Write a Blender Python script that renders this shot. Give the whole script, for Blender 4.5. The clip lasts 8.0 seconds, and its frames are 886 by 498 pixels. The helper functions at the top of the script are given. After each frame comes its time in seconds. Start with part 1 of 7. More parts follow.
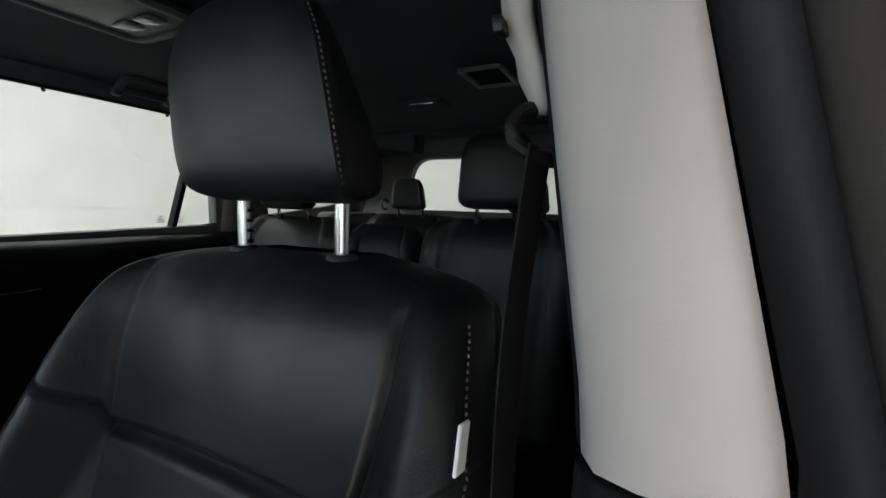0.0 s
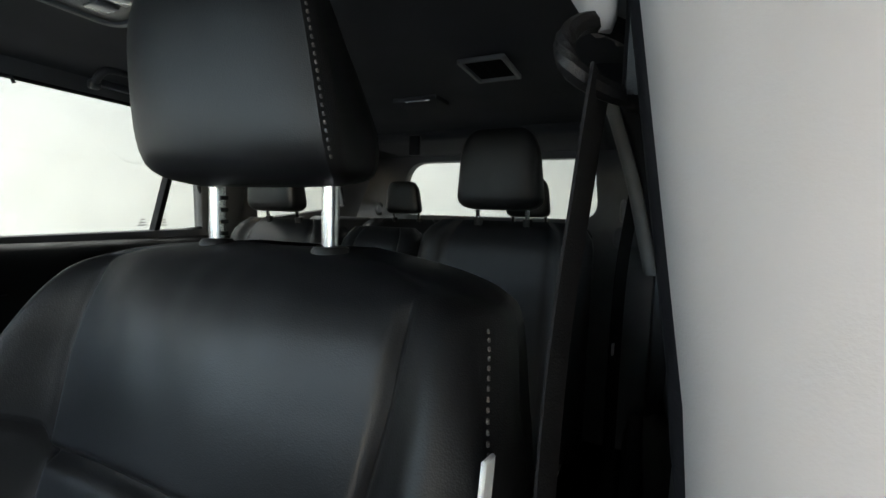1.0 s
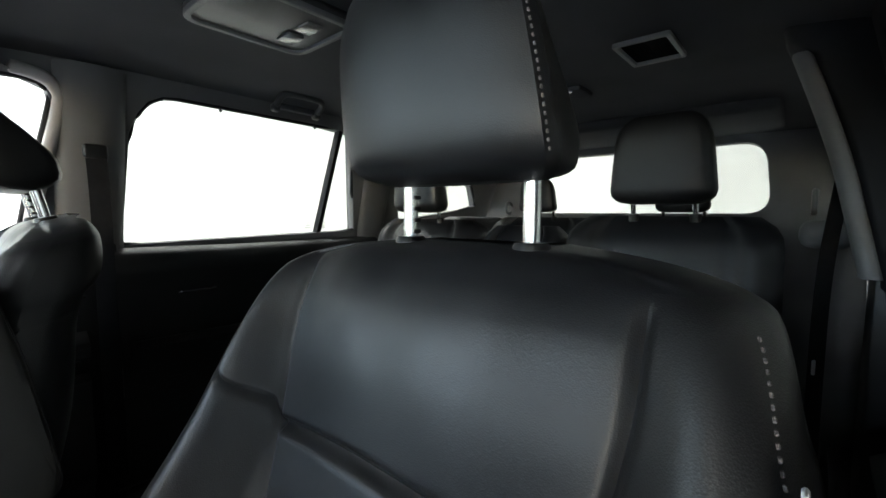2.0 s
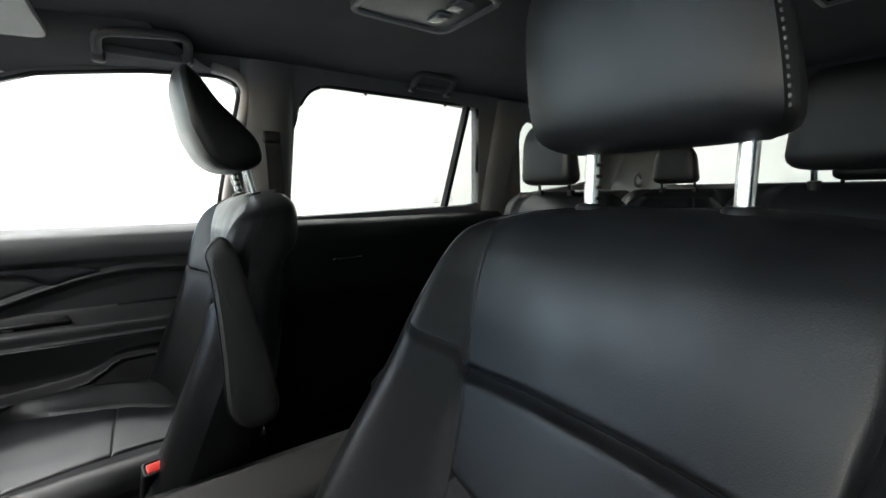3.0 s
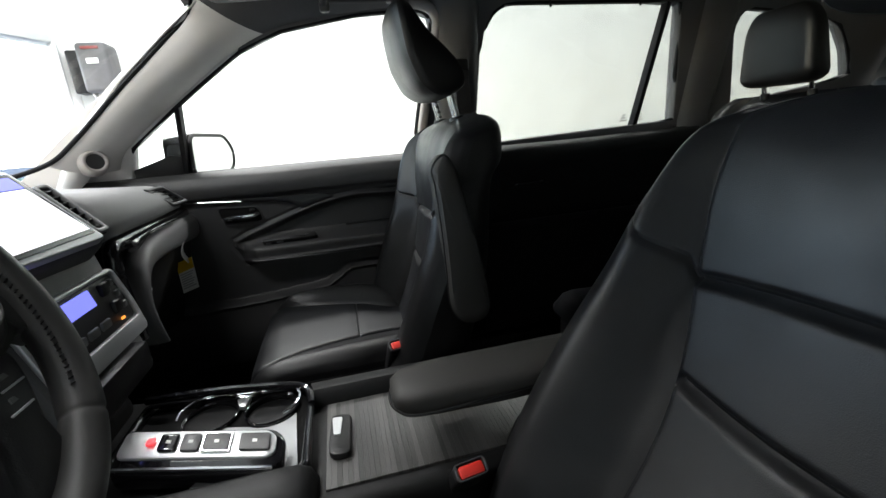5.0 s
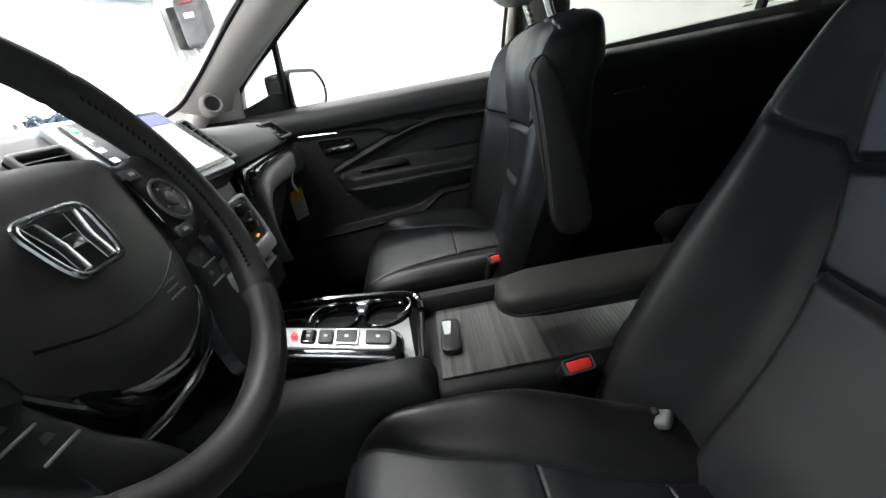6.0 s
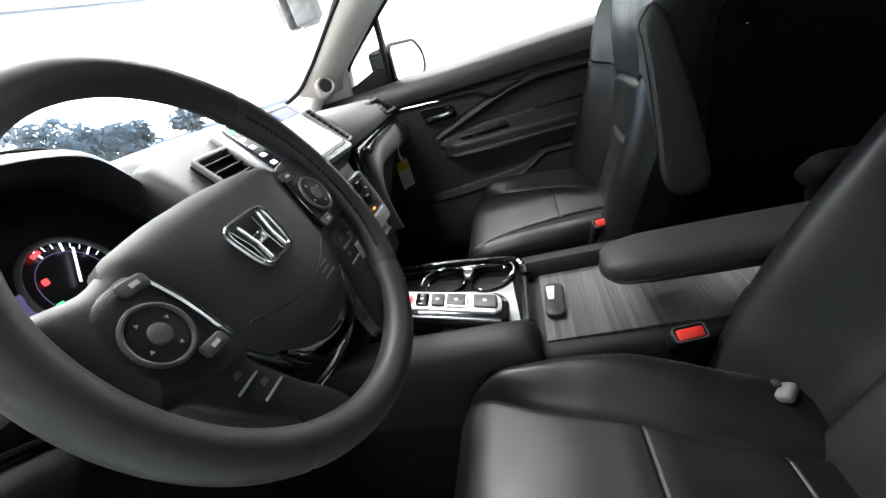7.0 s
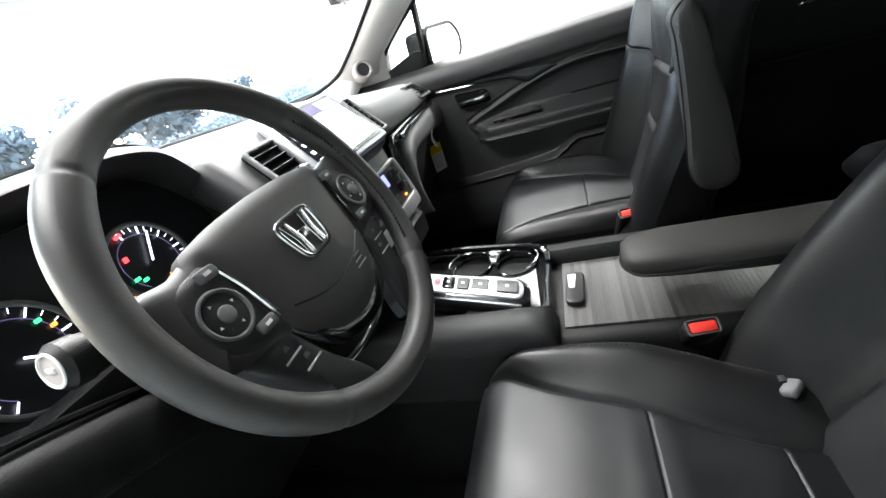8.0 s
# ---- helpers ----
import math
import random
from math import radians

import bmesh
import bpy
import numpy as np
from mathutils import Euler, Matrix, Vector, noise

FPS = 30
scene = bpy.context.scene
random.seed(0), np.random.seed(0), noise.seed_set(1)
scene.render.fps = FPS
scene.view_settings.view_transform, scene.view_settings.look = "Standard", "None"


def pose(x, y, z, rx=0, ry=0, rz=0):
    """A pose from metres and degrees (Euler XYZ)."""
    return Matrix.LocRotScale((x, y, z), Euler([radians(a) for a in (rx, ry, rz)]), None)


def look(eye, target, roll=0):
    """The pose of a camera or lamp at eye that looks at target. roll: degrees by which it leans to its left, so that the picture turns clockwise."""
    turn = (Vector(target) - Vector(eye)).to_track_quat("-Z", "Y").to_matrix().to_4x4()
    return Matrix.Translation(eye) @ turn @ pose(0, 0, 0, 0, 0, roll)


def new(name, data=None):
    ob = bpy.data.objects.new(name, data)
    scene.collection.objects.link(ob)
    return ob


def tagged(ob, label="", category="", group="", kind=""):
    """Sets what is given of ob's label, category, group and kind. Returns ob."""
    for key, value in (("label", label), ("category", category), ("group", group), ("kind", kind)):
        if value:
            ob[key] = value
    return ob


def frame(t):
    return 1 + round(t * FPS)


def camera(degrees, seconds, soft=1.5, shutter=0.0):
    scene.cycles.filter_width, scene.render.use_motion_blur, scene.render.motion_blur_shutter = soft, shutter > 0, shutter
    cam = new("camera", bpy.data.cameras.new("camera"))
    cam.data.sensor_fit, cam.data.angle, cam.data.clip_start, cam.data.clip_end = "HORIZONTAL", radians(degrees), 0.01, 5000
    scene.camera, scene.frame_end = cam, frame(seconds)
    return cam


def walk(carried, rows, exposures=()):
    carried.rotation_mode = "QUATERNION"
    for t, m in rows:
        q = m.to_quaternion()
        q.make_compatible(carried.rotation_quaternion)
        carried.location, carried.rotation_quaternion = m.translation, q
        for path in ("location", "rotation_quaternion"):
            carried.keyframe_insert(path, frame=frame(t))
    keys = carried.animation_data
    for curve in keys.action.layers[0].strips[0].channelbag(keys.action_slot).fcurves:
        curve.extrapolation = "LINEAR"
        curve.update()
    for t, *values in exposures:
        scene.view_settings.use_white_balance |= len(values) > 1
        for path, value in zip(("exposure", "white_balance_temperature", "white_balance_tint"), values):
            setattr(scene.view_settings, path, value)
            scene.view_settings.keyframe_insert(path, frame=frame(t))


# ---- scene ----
cam = camera(92.8, 8.0)
PATH = [
    (0, (0.742, -0.347, 1.337), (-0.131, 1.443, 1.153), 1.9),
    (0.5, (0.731, -0.309, 1.321), (-0.036, 1.532, 1.174), 2.3),
    (1, (0.703, -0.292, 1.315), (-0.148, 1.513, 1.173), 1.9),
    (1.5, (0.666, -0.299, 1.315), (-0.385, 1.398, 1.183), 0.8),
    (2, (0.635, -0.322, 1.309), (-0.673, 1.183, 1.156), 0.6),
    (2.2, (0.623, -0.343, 1.308), (-0.77, 1.078, 1.099), 0.5),
    (3.3, (0.594, -0.411, 1.294), (-1.089, 0.638, 1.036), -0.3),
    (3.5, (0.591, -0.414, 1.289), (-1.127, 0.576, 1.027), -0.3),
    (4, (0.588, -0.449, 1.283), (-1.208, 0.373, 0.965), -1.3),
    (4.5, (0.586, -0.476, 1.274), (-1.27, 0.156, 0.883), -2.5),
    (4.7, (0.59, -0.48, 1.277), (-1.279, 0.074, 0.831), -3.2),
    (5.8, (0.601, -0.519, 1.242), (-1.258, -0.422, 0.512), -9.6),
    (6, (0.611, -0.526, 1.242), (-1.234, -0.52, 0.472), -10.8),
    (6.5, (0.625, -0.533, 1.254), (-1.176, -0.801, 0.428), -15.8),
    (7, (0.636, -0.524, 1.274), (-1.113, -1.016, 0.437), -18.8),
    (7.5, (0.648, -0.508, 1.287), (-1.027, -1.147, 0.399), -20.2),
    (8, (0.662, -0.498, 1.302), (-1.007, -1.158, 0.42), -19.6),
]
EXPOSURES = [(0, -0.55), (0.5, -0.35), (1, -0.1), (1.5, 0.4), (2, 0.6), (3.5, 0.2), (4.5, -0.15), (6, -0.1), (7, 0.55), (8, 1.1)]
walk(cam, [(t, look(eye, target, roll)) for t, eye, target, roll in PATH], EXPOSURES)

# ---- light ----
world = bpy.data.worlds.new("world")
scene.world = world
world.use_nodes = True
sky = world.node_tree.nodes.new("ShaderNodeTexSky")
sky.sky_type, sky.sun_disc = "NISHITA", False
sky.sun_elevation, sky.sun_rotation, sky.air_density, sky.dust_density = radians(38), radians(150), 1.0, 1.2
world.node_tree.links.new(sky.outputs[0], world.node_tree.nodes["Background"].inputs[0])
world.node_tree.nodes["Background"].inputs[1].default_value = 2.3
sun = new("sun", bpy.data.lights.new("sun", "SUN"))
sun.data.energy, sun.data.angle, sun.data.color = 2.0, radians(12), (1.0, 0.96, 0.90)
sun.matrix_basis = look((0, 0, 0), (math.sin(radians(150)) * math.cos(radians(38)) * -1, -math.cos(radians(150)) * math.cos(radians(38)), -math.sin(radians(38))))


def area_lamp(name, eye, target, sx, sy, watts, colour=(1.0, 1.0, 0.99)):
    data = bpy.data.lights.new(name, "AREA")
    data.shape, data.size, data.size_y, data.energy, data.color = "RECTANGLE", sx, sy, watts, colour
    ob = new(name, data)
    ob.matrix_basis = look(eye, target)
    return tagged(ob, kind="structure")


# (0.9, -2.0) is an unseen strip light added to brighten dash, wheel and door.
LAMPS = [(-2.9, -1.7, 150), (-2.9, 1.1, 130), (-2.9, 4.0, 80), (-1.3, -2.4, 240), (0.9, -2.0, 95), (0.3, 4.2, 12)]
for lx, ly, watts in LAMPS:
    area_lamp("tube_light_glow", (lx, ly, 3.62), (lx, ly + 0.001, 0), 0.28, 2.3, watts)

# ---- materials ----
MATS = {}


def material(name, colour, rough=0.5, metal=0.0, grain=0.0, scale=300.0, vary=0.15, blotch=8.0, coat=0.0, rvar=0.0, spec=0.5, kind="noise"):
    """A principled material with two scales of variation and a fine relief."""
    if name in MATS:
        return MATS[name]
    m = bpy.data.materials.new(name)
    m.use_nodes = True
    nt = m.node_tree
    b = nt.nodes["Principled BSDF"]
    b.inputs["Roughness"].default_value = rough
    b.inputs["Metallic"].default_value = metal
    b.inputs["Coat Weight"].default_value = coat
    b.inputs["Coat Roughness"].default_value = 0.06
    b.inputs["Specular IOR Level"].default_value = spec
    tc = nt.nodes.new("ShaderNodeTexCoord")
    big = nt.nodes.new("ShaderNodeTexNoise")
    big.inputs["Scale"].default_value, big.inputs["Detail"].default_value = blotch, 4
    nt.links.new(tc.outputs["Object"], big.inputs["Vector"])
    ramp = nt.nodes.new("ShaderNodeMapRange")
    ramp.inputs["From Min"].default_value, ramp.inputs["From Max"].default_value = 0.3, 0.7
    ramp.inputs["To Min"].default_value, ramp.inputs["To Max"].default_value = 1 - vary, 1 + vary
    nt.links.new(big.outputs["Fac"], ramp.inputs["Value"])
    mix = nt.nodes.new("ShaderNodeMix")
    mix.data_type, mix.blend_type = "RGBA", "MULTIPLY"
    mix.inputs["Factor"].default_value = 1.0
    mix.inputs["A"].default_value = (*colour, 1)
    comb = nt.nodes.new("ShaderNodeCombineColor")
    for k in range(3):
        nt.links.new(ramp.outputs["Result"], comb.inputs[k])
    nt.links.new(comb.outputs["Color"], mix.inputs["B"])
    nt.links.new(mix.outputs["Result"], b.inputs["Base Color"])
    if rvar:
        rr = nt.nodes.new("ShaderNodeMapRange")
        rr.inputs["From Min"].default_value, rr.inputs["From Max"].default_value = 0.3, 0.7
        rr.inputs["To Min"].default_value, rr.inputs["To Max"].default_value = rough - rvar, rough + rvar
        nt.links.new(big.outputs["Fac"], rr.inputs["Value"])
        nt.links.new(rr.outputs["Result"], b.inputs["Roughness"])
    if grain:
        if kind == "voronoi":
            fine = nt.nodes.new("ShaderNodeTexVoronoi")
            fine.inputs["Scale"].default_value = scale
            out = fine.outputs["Distance"]
        else:
            fine = nt.nodes.new("ShaderNodeTexNoise")
            fine.inputs["Scale"].default_value, fine.inputs["Detail"].default_value = scale, 3
            out = fine.outputs["Fac"]
        nt.links.new(tc.outputs["Object"], fine.inputs["Vector"])
        bump = nt.nodes.new("ShaderNodeBump")
        bump.inputs["Strength"].default_value, bump.inputs["Distance"].default_value = grain, 0.001
        nt.links.new(out, bump.inputs["Height"])
        nt.links.new(bump.outputs["Normal"], b.inputs["Normal"])
    MATS[name] = m
    return m


def glow(name, colour, strength):
    m = bpy.data.materials.new(name)
    m.use_nodes = True
    b = m.node_tree.nodes["Principled BSDF"]
    b.inputs["Base Color"].default_value = (*[c * 0.3 for c in colour], 1)
    b.inputs["Emission Color"].default_value = (*colour, 1)
    b.inputs["Emission Strength"].default_value = strength
    b.inputs["Roughness"].default_value = 0.3
    return m


def pane_glass(name, tint=(1, 1, 1)):
    m = bpy.data.materials.new(name)
    m.use_nodes = True
    nt = m.node_tree
    nt.nodes.remove(nt.nodes["Principled BSDF"])
    clear = nt.nodes.new("ShaderNodeBsdfTransparent")
    clear.inputs["Color"].default_value = (*tint, 1)
    gloss = nt.nodes.new("ShaderNodeBsdfGlossy")
    gloss.inputs["Roughness"].default_value = 0.02
    weight = nt.nodes.new("ShaderNodeLayerWeight")
    weight.inputs["Blend"].default_value = 0.5
    power = nt.nodes.new("ShaderNodeMath")
    power.operation = "POWER"
    power.inputs[1].default_value = 5.0
    nt.links.new(weight.outputs["Facing"], power.inputs[0])
    amount = nt.nodes.new("ShaderNodeMapRange")
    amount.inputs["To Min"].default_value, amount.inputs["To Max"].default_value = 0.04, 0.9
    nt.links.new(power.outputs[0], amount.inputs["Value"])
    mix = nt.nodes.new("ShaderNodeMixShader")
    nt.links.new(amount.outputs[0], mix.inputs[0])
    nt.links.new(clear.outputs[0], mix.inputs[1])
    nt.links.new(gloss.outputs[0], mix.inputs[2])
    nt.links.new(mix.outputs[0], nt.nodes["Material Output"].inputs["Surface"])
    return m


def paper(name, colour):
    """Thin card or leaf: half of the light that falls on its back comes through."""
    m = material(name, colour, 0.6, vary=0.04)
    nt = m.node_tree
    back = nt.nodes.new("ShaderNodeBsdfTranslucent")
    back.inputs["Color"].default_value = (*colour, 1)
    mix = nt.nodes.new("ShaderNodeMixShader")
    mix.inputs[0].default_value = 0.5
    nt.links.new(nt.nodes["Principled BSDF"].outputs[0], mix.inputs[1])
    nt.links.new(back.outputs[0], mix.inputs[2])
    nt.links.new(mix.outputs[0], nt.nodes["Material Output"].inputs["Surface"])
    return m


LEATHER = material("black_leather", (0.0064, 0.0068, 0.0078), 0.43, grain=0.12, scale=900, vary=0.25, blotch=14, rvar=0.06, spec=0.34, kind="voronoi")
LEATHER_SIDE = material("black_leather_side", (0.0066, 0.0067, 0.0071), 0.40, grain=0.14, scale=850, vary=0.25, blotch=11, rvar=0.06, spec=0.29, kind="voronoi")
WHEEL_LEATHER = material("wheel_leather", (0.050, 0.049, 0.048), 0.48, grain=0.10, scale=1400, vary=0.2, blotch=20, rvar=0.05, kind="voronoi")
THREAD = material("grey_thread", (0.055, 0.048, 0.046), 0.8, grain=0.4, scale=900)
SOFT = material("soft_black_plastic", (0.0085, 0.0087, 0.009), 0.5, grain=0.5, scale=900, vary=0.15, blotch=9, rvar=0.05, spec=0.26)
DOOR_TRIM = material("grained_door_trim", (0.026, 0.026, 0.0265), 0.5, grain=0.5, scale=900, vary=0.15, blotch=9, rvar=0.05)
ARM_TRIM = material("soft_armrest_cover", (0.024, 0.023, 0.0215), 0.62, grain=0.3, scale=800, vary=0.15, blotch=12, rvar=0.05, spec=0.3)
POD = material("pod_plastic", (0.026, 0.026, 0.027), 0.42, grain=0.3, scale=1000, vary=0.12, blotch=12, rvar=0.05)
SOFT_GREY = material("dark_grey_plastic", (0.125, 0.126, 0.128), 0.5, grain=0.5, scale=900, vary=0.12, blotch=8, rvar=0.05)
HANDLE = material("grey_handle_plastic", (0.040, 0.040, 0.042), 0.5, grain=0.3, scale=900, vary=0.12, blotch=10, rvar=0.05)
HARD = material("hard_black_plastic", (0.007, 0.007, 0.0075), 0.42, grain=0.3, scale=1100, vary=0.15, blotch=12, rvar=0.06, spec=0.28)
PIANO = material("gloss_black_plastic", (0.006, 0.006, 0.007), 0.08, grain=0.02, scale=60, vary=0.1, coat=0.6)
SATIN_BLACK = material("satin_black_plastic", (0.006, 0.006, 0.007), 0.24, grain=0.02, scale=60, vary=0.1, spec=0.28)
CHROME = material("satin_chrome", (0.72, 0.73, 0.75), 0.16, 1.0, grain=0.03, scale=200, vary=0.05, rvar=0.05)
STEEL = material("polished_steel", (0.66, 0.67, 0.68), 0.22, 1.0, grain=0.03, scale=200, vary=0.05, rvar=0.06)
SILVER = material("silver_paint", (0.52, 0.53, 0.54), 0.33, 0.55, grain=0.1, scale=900, vary=0.06, rvar=0.05)
LID = material("grained_grey_lid", (0.040, 0.039, 0.0375), 0.42, grain=0.35, scale=400, vary=0.15, blotch=12, rvar=0.06)
# One car trim in lit, plain and shaded copies; light is in the colour.
PILLAR_LIT = material("grey_trim_lit", (0.56, 0.545, 0.53), 0.62, grain=0.1, scale=900, vary=0.06, blotch=10)
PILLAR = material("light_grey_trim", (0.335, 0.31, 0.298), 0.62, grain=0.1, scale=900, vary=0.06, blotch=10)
PILLAR_SHADED = material("grey_trim_shaded", (0.085, 0.085, 0.088), 0.65, grain=0.1, scale=900, vary=0.06, blotch=10)
HEADLINER = material("grey_headliner", (0.070, 0.071, 0.075), 0.95, grain=0.8, scale=600, vary=0.08, blotch=6, spec=0.1)
CARPET = material("black_carpet", (0.006, 0.006, 0.006), 0.98, grain=1.0, scale=500, vary=0.3, blotch=30, spec=0.1)
WEB = material("belt_webbing", (0.012, 0.012, 0.013), 0.85, grain=0.8, scale=900, vary=0.15, blotch=40, spec=0.08)
RUBBER = material("black_rubber", (0.006, 0.006, 0.0075), 0.6, grain=0.15, scale=600, vary=0.2, spec=0.18)
RUBBER_GREY = material("seal_cloth", (0.022, 0.020, 0.019), 0.85, grain=0.15, scale=900, vary=0.15, blotch=14, spec=0.2)
PAINT = material("dark_car_paint", (0.020, 0.032, 0.060), 0.38, 0.3, vary=0.08, coat=0.12, spec=0.25)
RED = material("red_button", (0.60, 0.035, 0.025), 0.35, grain=0.1, scale=700, vary=0.08)
DULL_RED = material("dull_red_paint", (0.22, 0.05, 0.045), 0.6, vary=0.2)
WHITE = material("white_print", (0.80, 0.80, 0.78), 0.6, grain=0.1, scale=500, vary=0.04)
YELLOW = material("yellow_print", (0.80, 0.60, 0.02), 0.6, grain=0.1, scale=500, vary=0.05)
CARD_WHITE = paper("white_card", (0.82, 0.82, 0.80))
CARD_YELLOW = paper("yellow_card", (0.86, 0.62, 0.02))
FADED = material("faded_print", (0.42, 0.42, 0.42), 0.6, vary=0.1)
WHITEWALL = material("white_block_paint", (0.78, 0.795, 0.775), 0.7, grain=0.2, scale=120, vary=0.04, blotch=3)
GREYWALL = material("pale_green_paint", (0.55, 0.575, 0.55), 0.7, grain=0.5, scale=120, vary=0.06, blotch=3)
CONCRETE = material("sealed_concrete", (0.42, 0.42, 0.41), 0.4, grain=0.4, scale=60, vary=0.15, blotch=2.5, rvar=0.1)
METAL_WHITE = material("white_metal", (0.74, 0.75, 0.75), 0.45, grain=0.1, scale=80, vary=0.06)
MACHINE = material("grey_machine_paint", (0.07, 0.07, 0.075), 0.5, grain=0.2, scale=100, vary=0.2)
FOLIAGE = paper("tree_leaves", (0.112, 0.130, 0.134))
BARK = material("tree_bark", (0.10, 0.085, 0.07), 0.9, grain=0.8, scale=20, vary=0.3)
GRASS = material("lawn", (0.045, 0.070, 0.045), 0.9, spec=0.1, grain=0.8, scale=30, vary=0.3, blotch=0.8)
ASPHALT = material("asphalt", (0.036, 0.038, 0.043), 0.9, spec=0.1, grain=0.8, scale=60, vary=0.2, blotch=0.7)
LENS = material("clear_lens", (0.16, 0.16, 0.16), 0.25, vary=0.04, coat=0.5)
MIRROR = material("mirror_glass", (0.88, 0.90, 0.90), 0.02, 1.0, vary=0.0)
RING = material("dull_grey_ring", (0.16, 0.16, 0.165), 0.35, 0.4, vary=0.05)
SCREEN = material("dark_screen_glass", (0.012, 0.012, 0.016), 0.10, vary=0.05, coat=0.8)
DIAL = material("dial_face", (0.006, 0.006, 0.008), 0.35, vary=0.1)
GLASS = pane_glass("window_glass", (0.93, 0.95, 0.94))
PRIVACY = pane_glass("rear_window_glass", (0.75, 0.765, 0.75))
GLOW_TUBE = glow("tube_diffuser", (1.0, 0.99, 0.97), 9.0)
GLOW_WHITE = glow("lit_white", (0.80, 0.85, 1.0), 2.2)
GLOW_PAGE = glow("lit_display_page", (0.95, 0.97, 1.0), 1.1)
GLOW_RED = glow("lit_red", (1.0, 0.05, 0.06), 2.0)
GLOW_GREEN = glow("lit_green", (0.05, 0.9, 0.25), 1.6)
GLOW_AMBER = glow("lit_amber", (1.0, 0.35, 0.05), 1.6)
GLOW_BLUE = glow("lit_blue", (0.20, 0.22, 0.9), 1.6)
GLOW_VIOLET = glow("lit_violet", (0.16, 0.13, 0.30), 0.5)


# ---- building helpers ----
WORLD_OF = {}


def thing(name, label, category, at, group="", kind=""):
    ob = new(name)
    ob.empty_display_size = 0.05
    ob.matrix_basis = Matrix.Translation(at)
    WORLD_OF[ob.name] = Matrix.Translation(at)
    return tagged(ob, label, category, group, kind)


def part(name, bm, mat, parent=None, label="", smooth=True, sharp=40):
    """Links a bmesh, modelled in the world's metres, as one mesh object under a thing or a part."""
    bmesh.ops.recalc_face_normals(bm, faces=bm.faces)
    me = bpy.data.meshes.new(name)
    bm.to_mesh(me)
    bm.free()
    me.materials.append(mat)
    if smooth:
        me.shade_smooth()
        me.set_sharp_from_angle(angle=radians(sharp))
    ob = new(name, me)
    if parent is not None:
        ob.parent = parent
        ob.matrix_parent_inverse = WORLD_OF.get(parent.name, Matrix()).inverted()
    if label:
        ob["label"] = label
    return ob


def setting(name, bm, mat, label, smooth=True, sharp=40, category=""):
    return tagged(part(name, bm, mat, None, "", smooth, sharp), label, category, kind="structure")


def rbox(c, s, b=0.006, seg=2, m=None, bm=None):
    """A box with rounded edges: centre, sizes, radius; m turns it about its centre."""
    own = bmesh.new()
    bmesh.ops.create_cube(own, size=1)
    bmesh.ops.scale(own, vec=s, verts=own.verts)
    if b:
        bmesh.ops.bevel(own, geom=own.edges[:], offset=min(b, 0.49 * min(s)), segments=seg, profile=0.5, affect="EDGES")
    bmesh.ops.transform(own, matrix=Matrix.Translation(c) @ (m or Matrix()), verts=own.verts)
    return merge(bm, own)


def merge(bm, own):
    if bm is None:
        return own
    me = bpy.data.meshes.new("tmp")
    own.to_mesh(me)
    own.free()
    bm.from_mesh(me)
    bpy.data.meshes.remove(me)
    return bm


def loft(rings, bm=None, cap=True, closed=True, ring_closed=False):
    """A skin through rings of as many points each."""
    bm = bm or bmesh.new()
    vs = [[bm.verts.new(p) for p in ring] for ring in rings]
    n = len(vs[0])
    pairs = list(zip(vs, vs[1:])) + ([(vs[-1], vs[0])] if ring_closed else [])
    for a, b in pairs:
        for k in range(n if closed else n - 1):
            bm.faces.new((a[k], a[(k + 1) % n], b[(k + 1) % n], b[k]))
    if cap and closed and not ring_closed:
        bm.faces.new(vs[0])
        bm.faces.new(vs[-1])
    return bm


def tube(pts, r, n=10, closed=False, bm=None, flat=1.0, up=(0, 0, 1)):
    """A round bar along points; r may be a list; flat squeezes it along up."""
    pts = [Vector(p) for p in pts]
    count = len(pts)
    rings = []
    for k, p in enumerate(pts):
        a = pts[(k - 1) % count] if closed or k else p
        b = pts[(k + 1) % count] if closed or k < count - 1 else p
        t = (b - a).normalized()
        s = t.cross(Vector(up))
        s = s.normalized() if s.length > 1e-4 else t.orthogonal().normalized()
        w = s.cross(t)
        rr = r[k] if isinstance(r, (list, tuple)) else r
        rings.append([p + s * (rr * math.cos(q)) + w * (rr * flat * math.sin(q)) for q in (2 * math.pi * j / n for j in range(n))])
    return loft(rings, bm, cap=not closed, ring_closed=closed)


def smooth_path(pts, steps=6, closed=False):
    """A Catmull-Rom line through points."""
    pts = [Vector(p) for p in pts]
    n, out = len(pts), []
    for k in range(n if closed else n - 1):
        p0 = pts[(k - 1) % n] if closed or k else pts[0]
        p1, p2 = pts[k], pts[(k + 1) % n]
        p3 = pts[(k + 2) % n] if closed or k < n - 2 else pts[-1]
        for j in range(steps):
            t = j / steps
            out.append(0.5 * (2 * p1 + (p2 - p0) * t + (2 * p0 - 5 * p1 + 4 * p2 - p3) * t * t + (3 * p1 - p0 - 3 * p2 + p3) * t ** 3))
    if not closed:
        out.append(pts[-1])
    return out


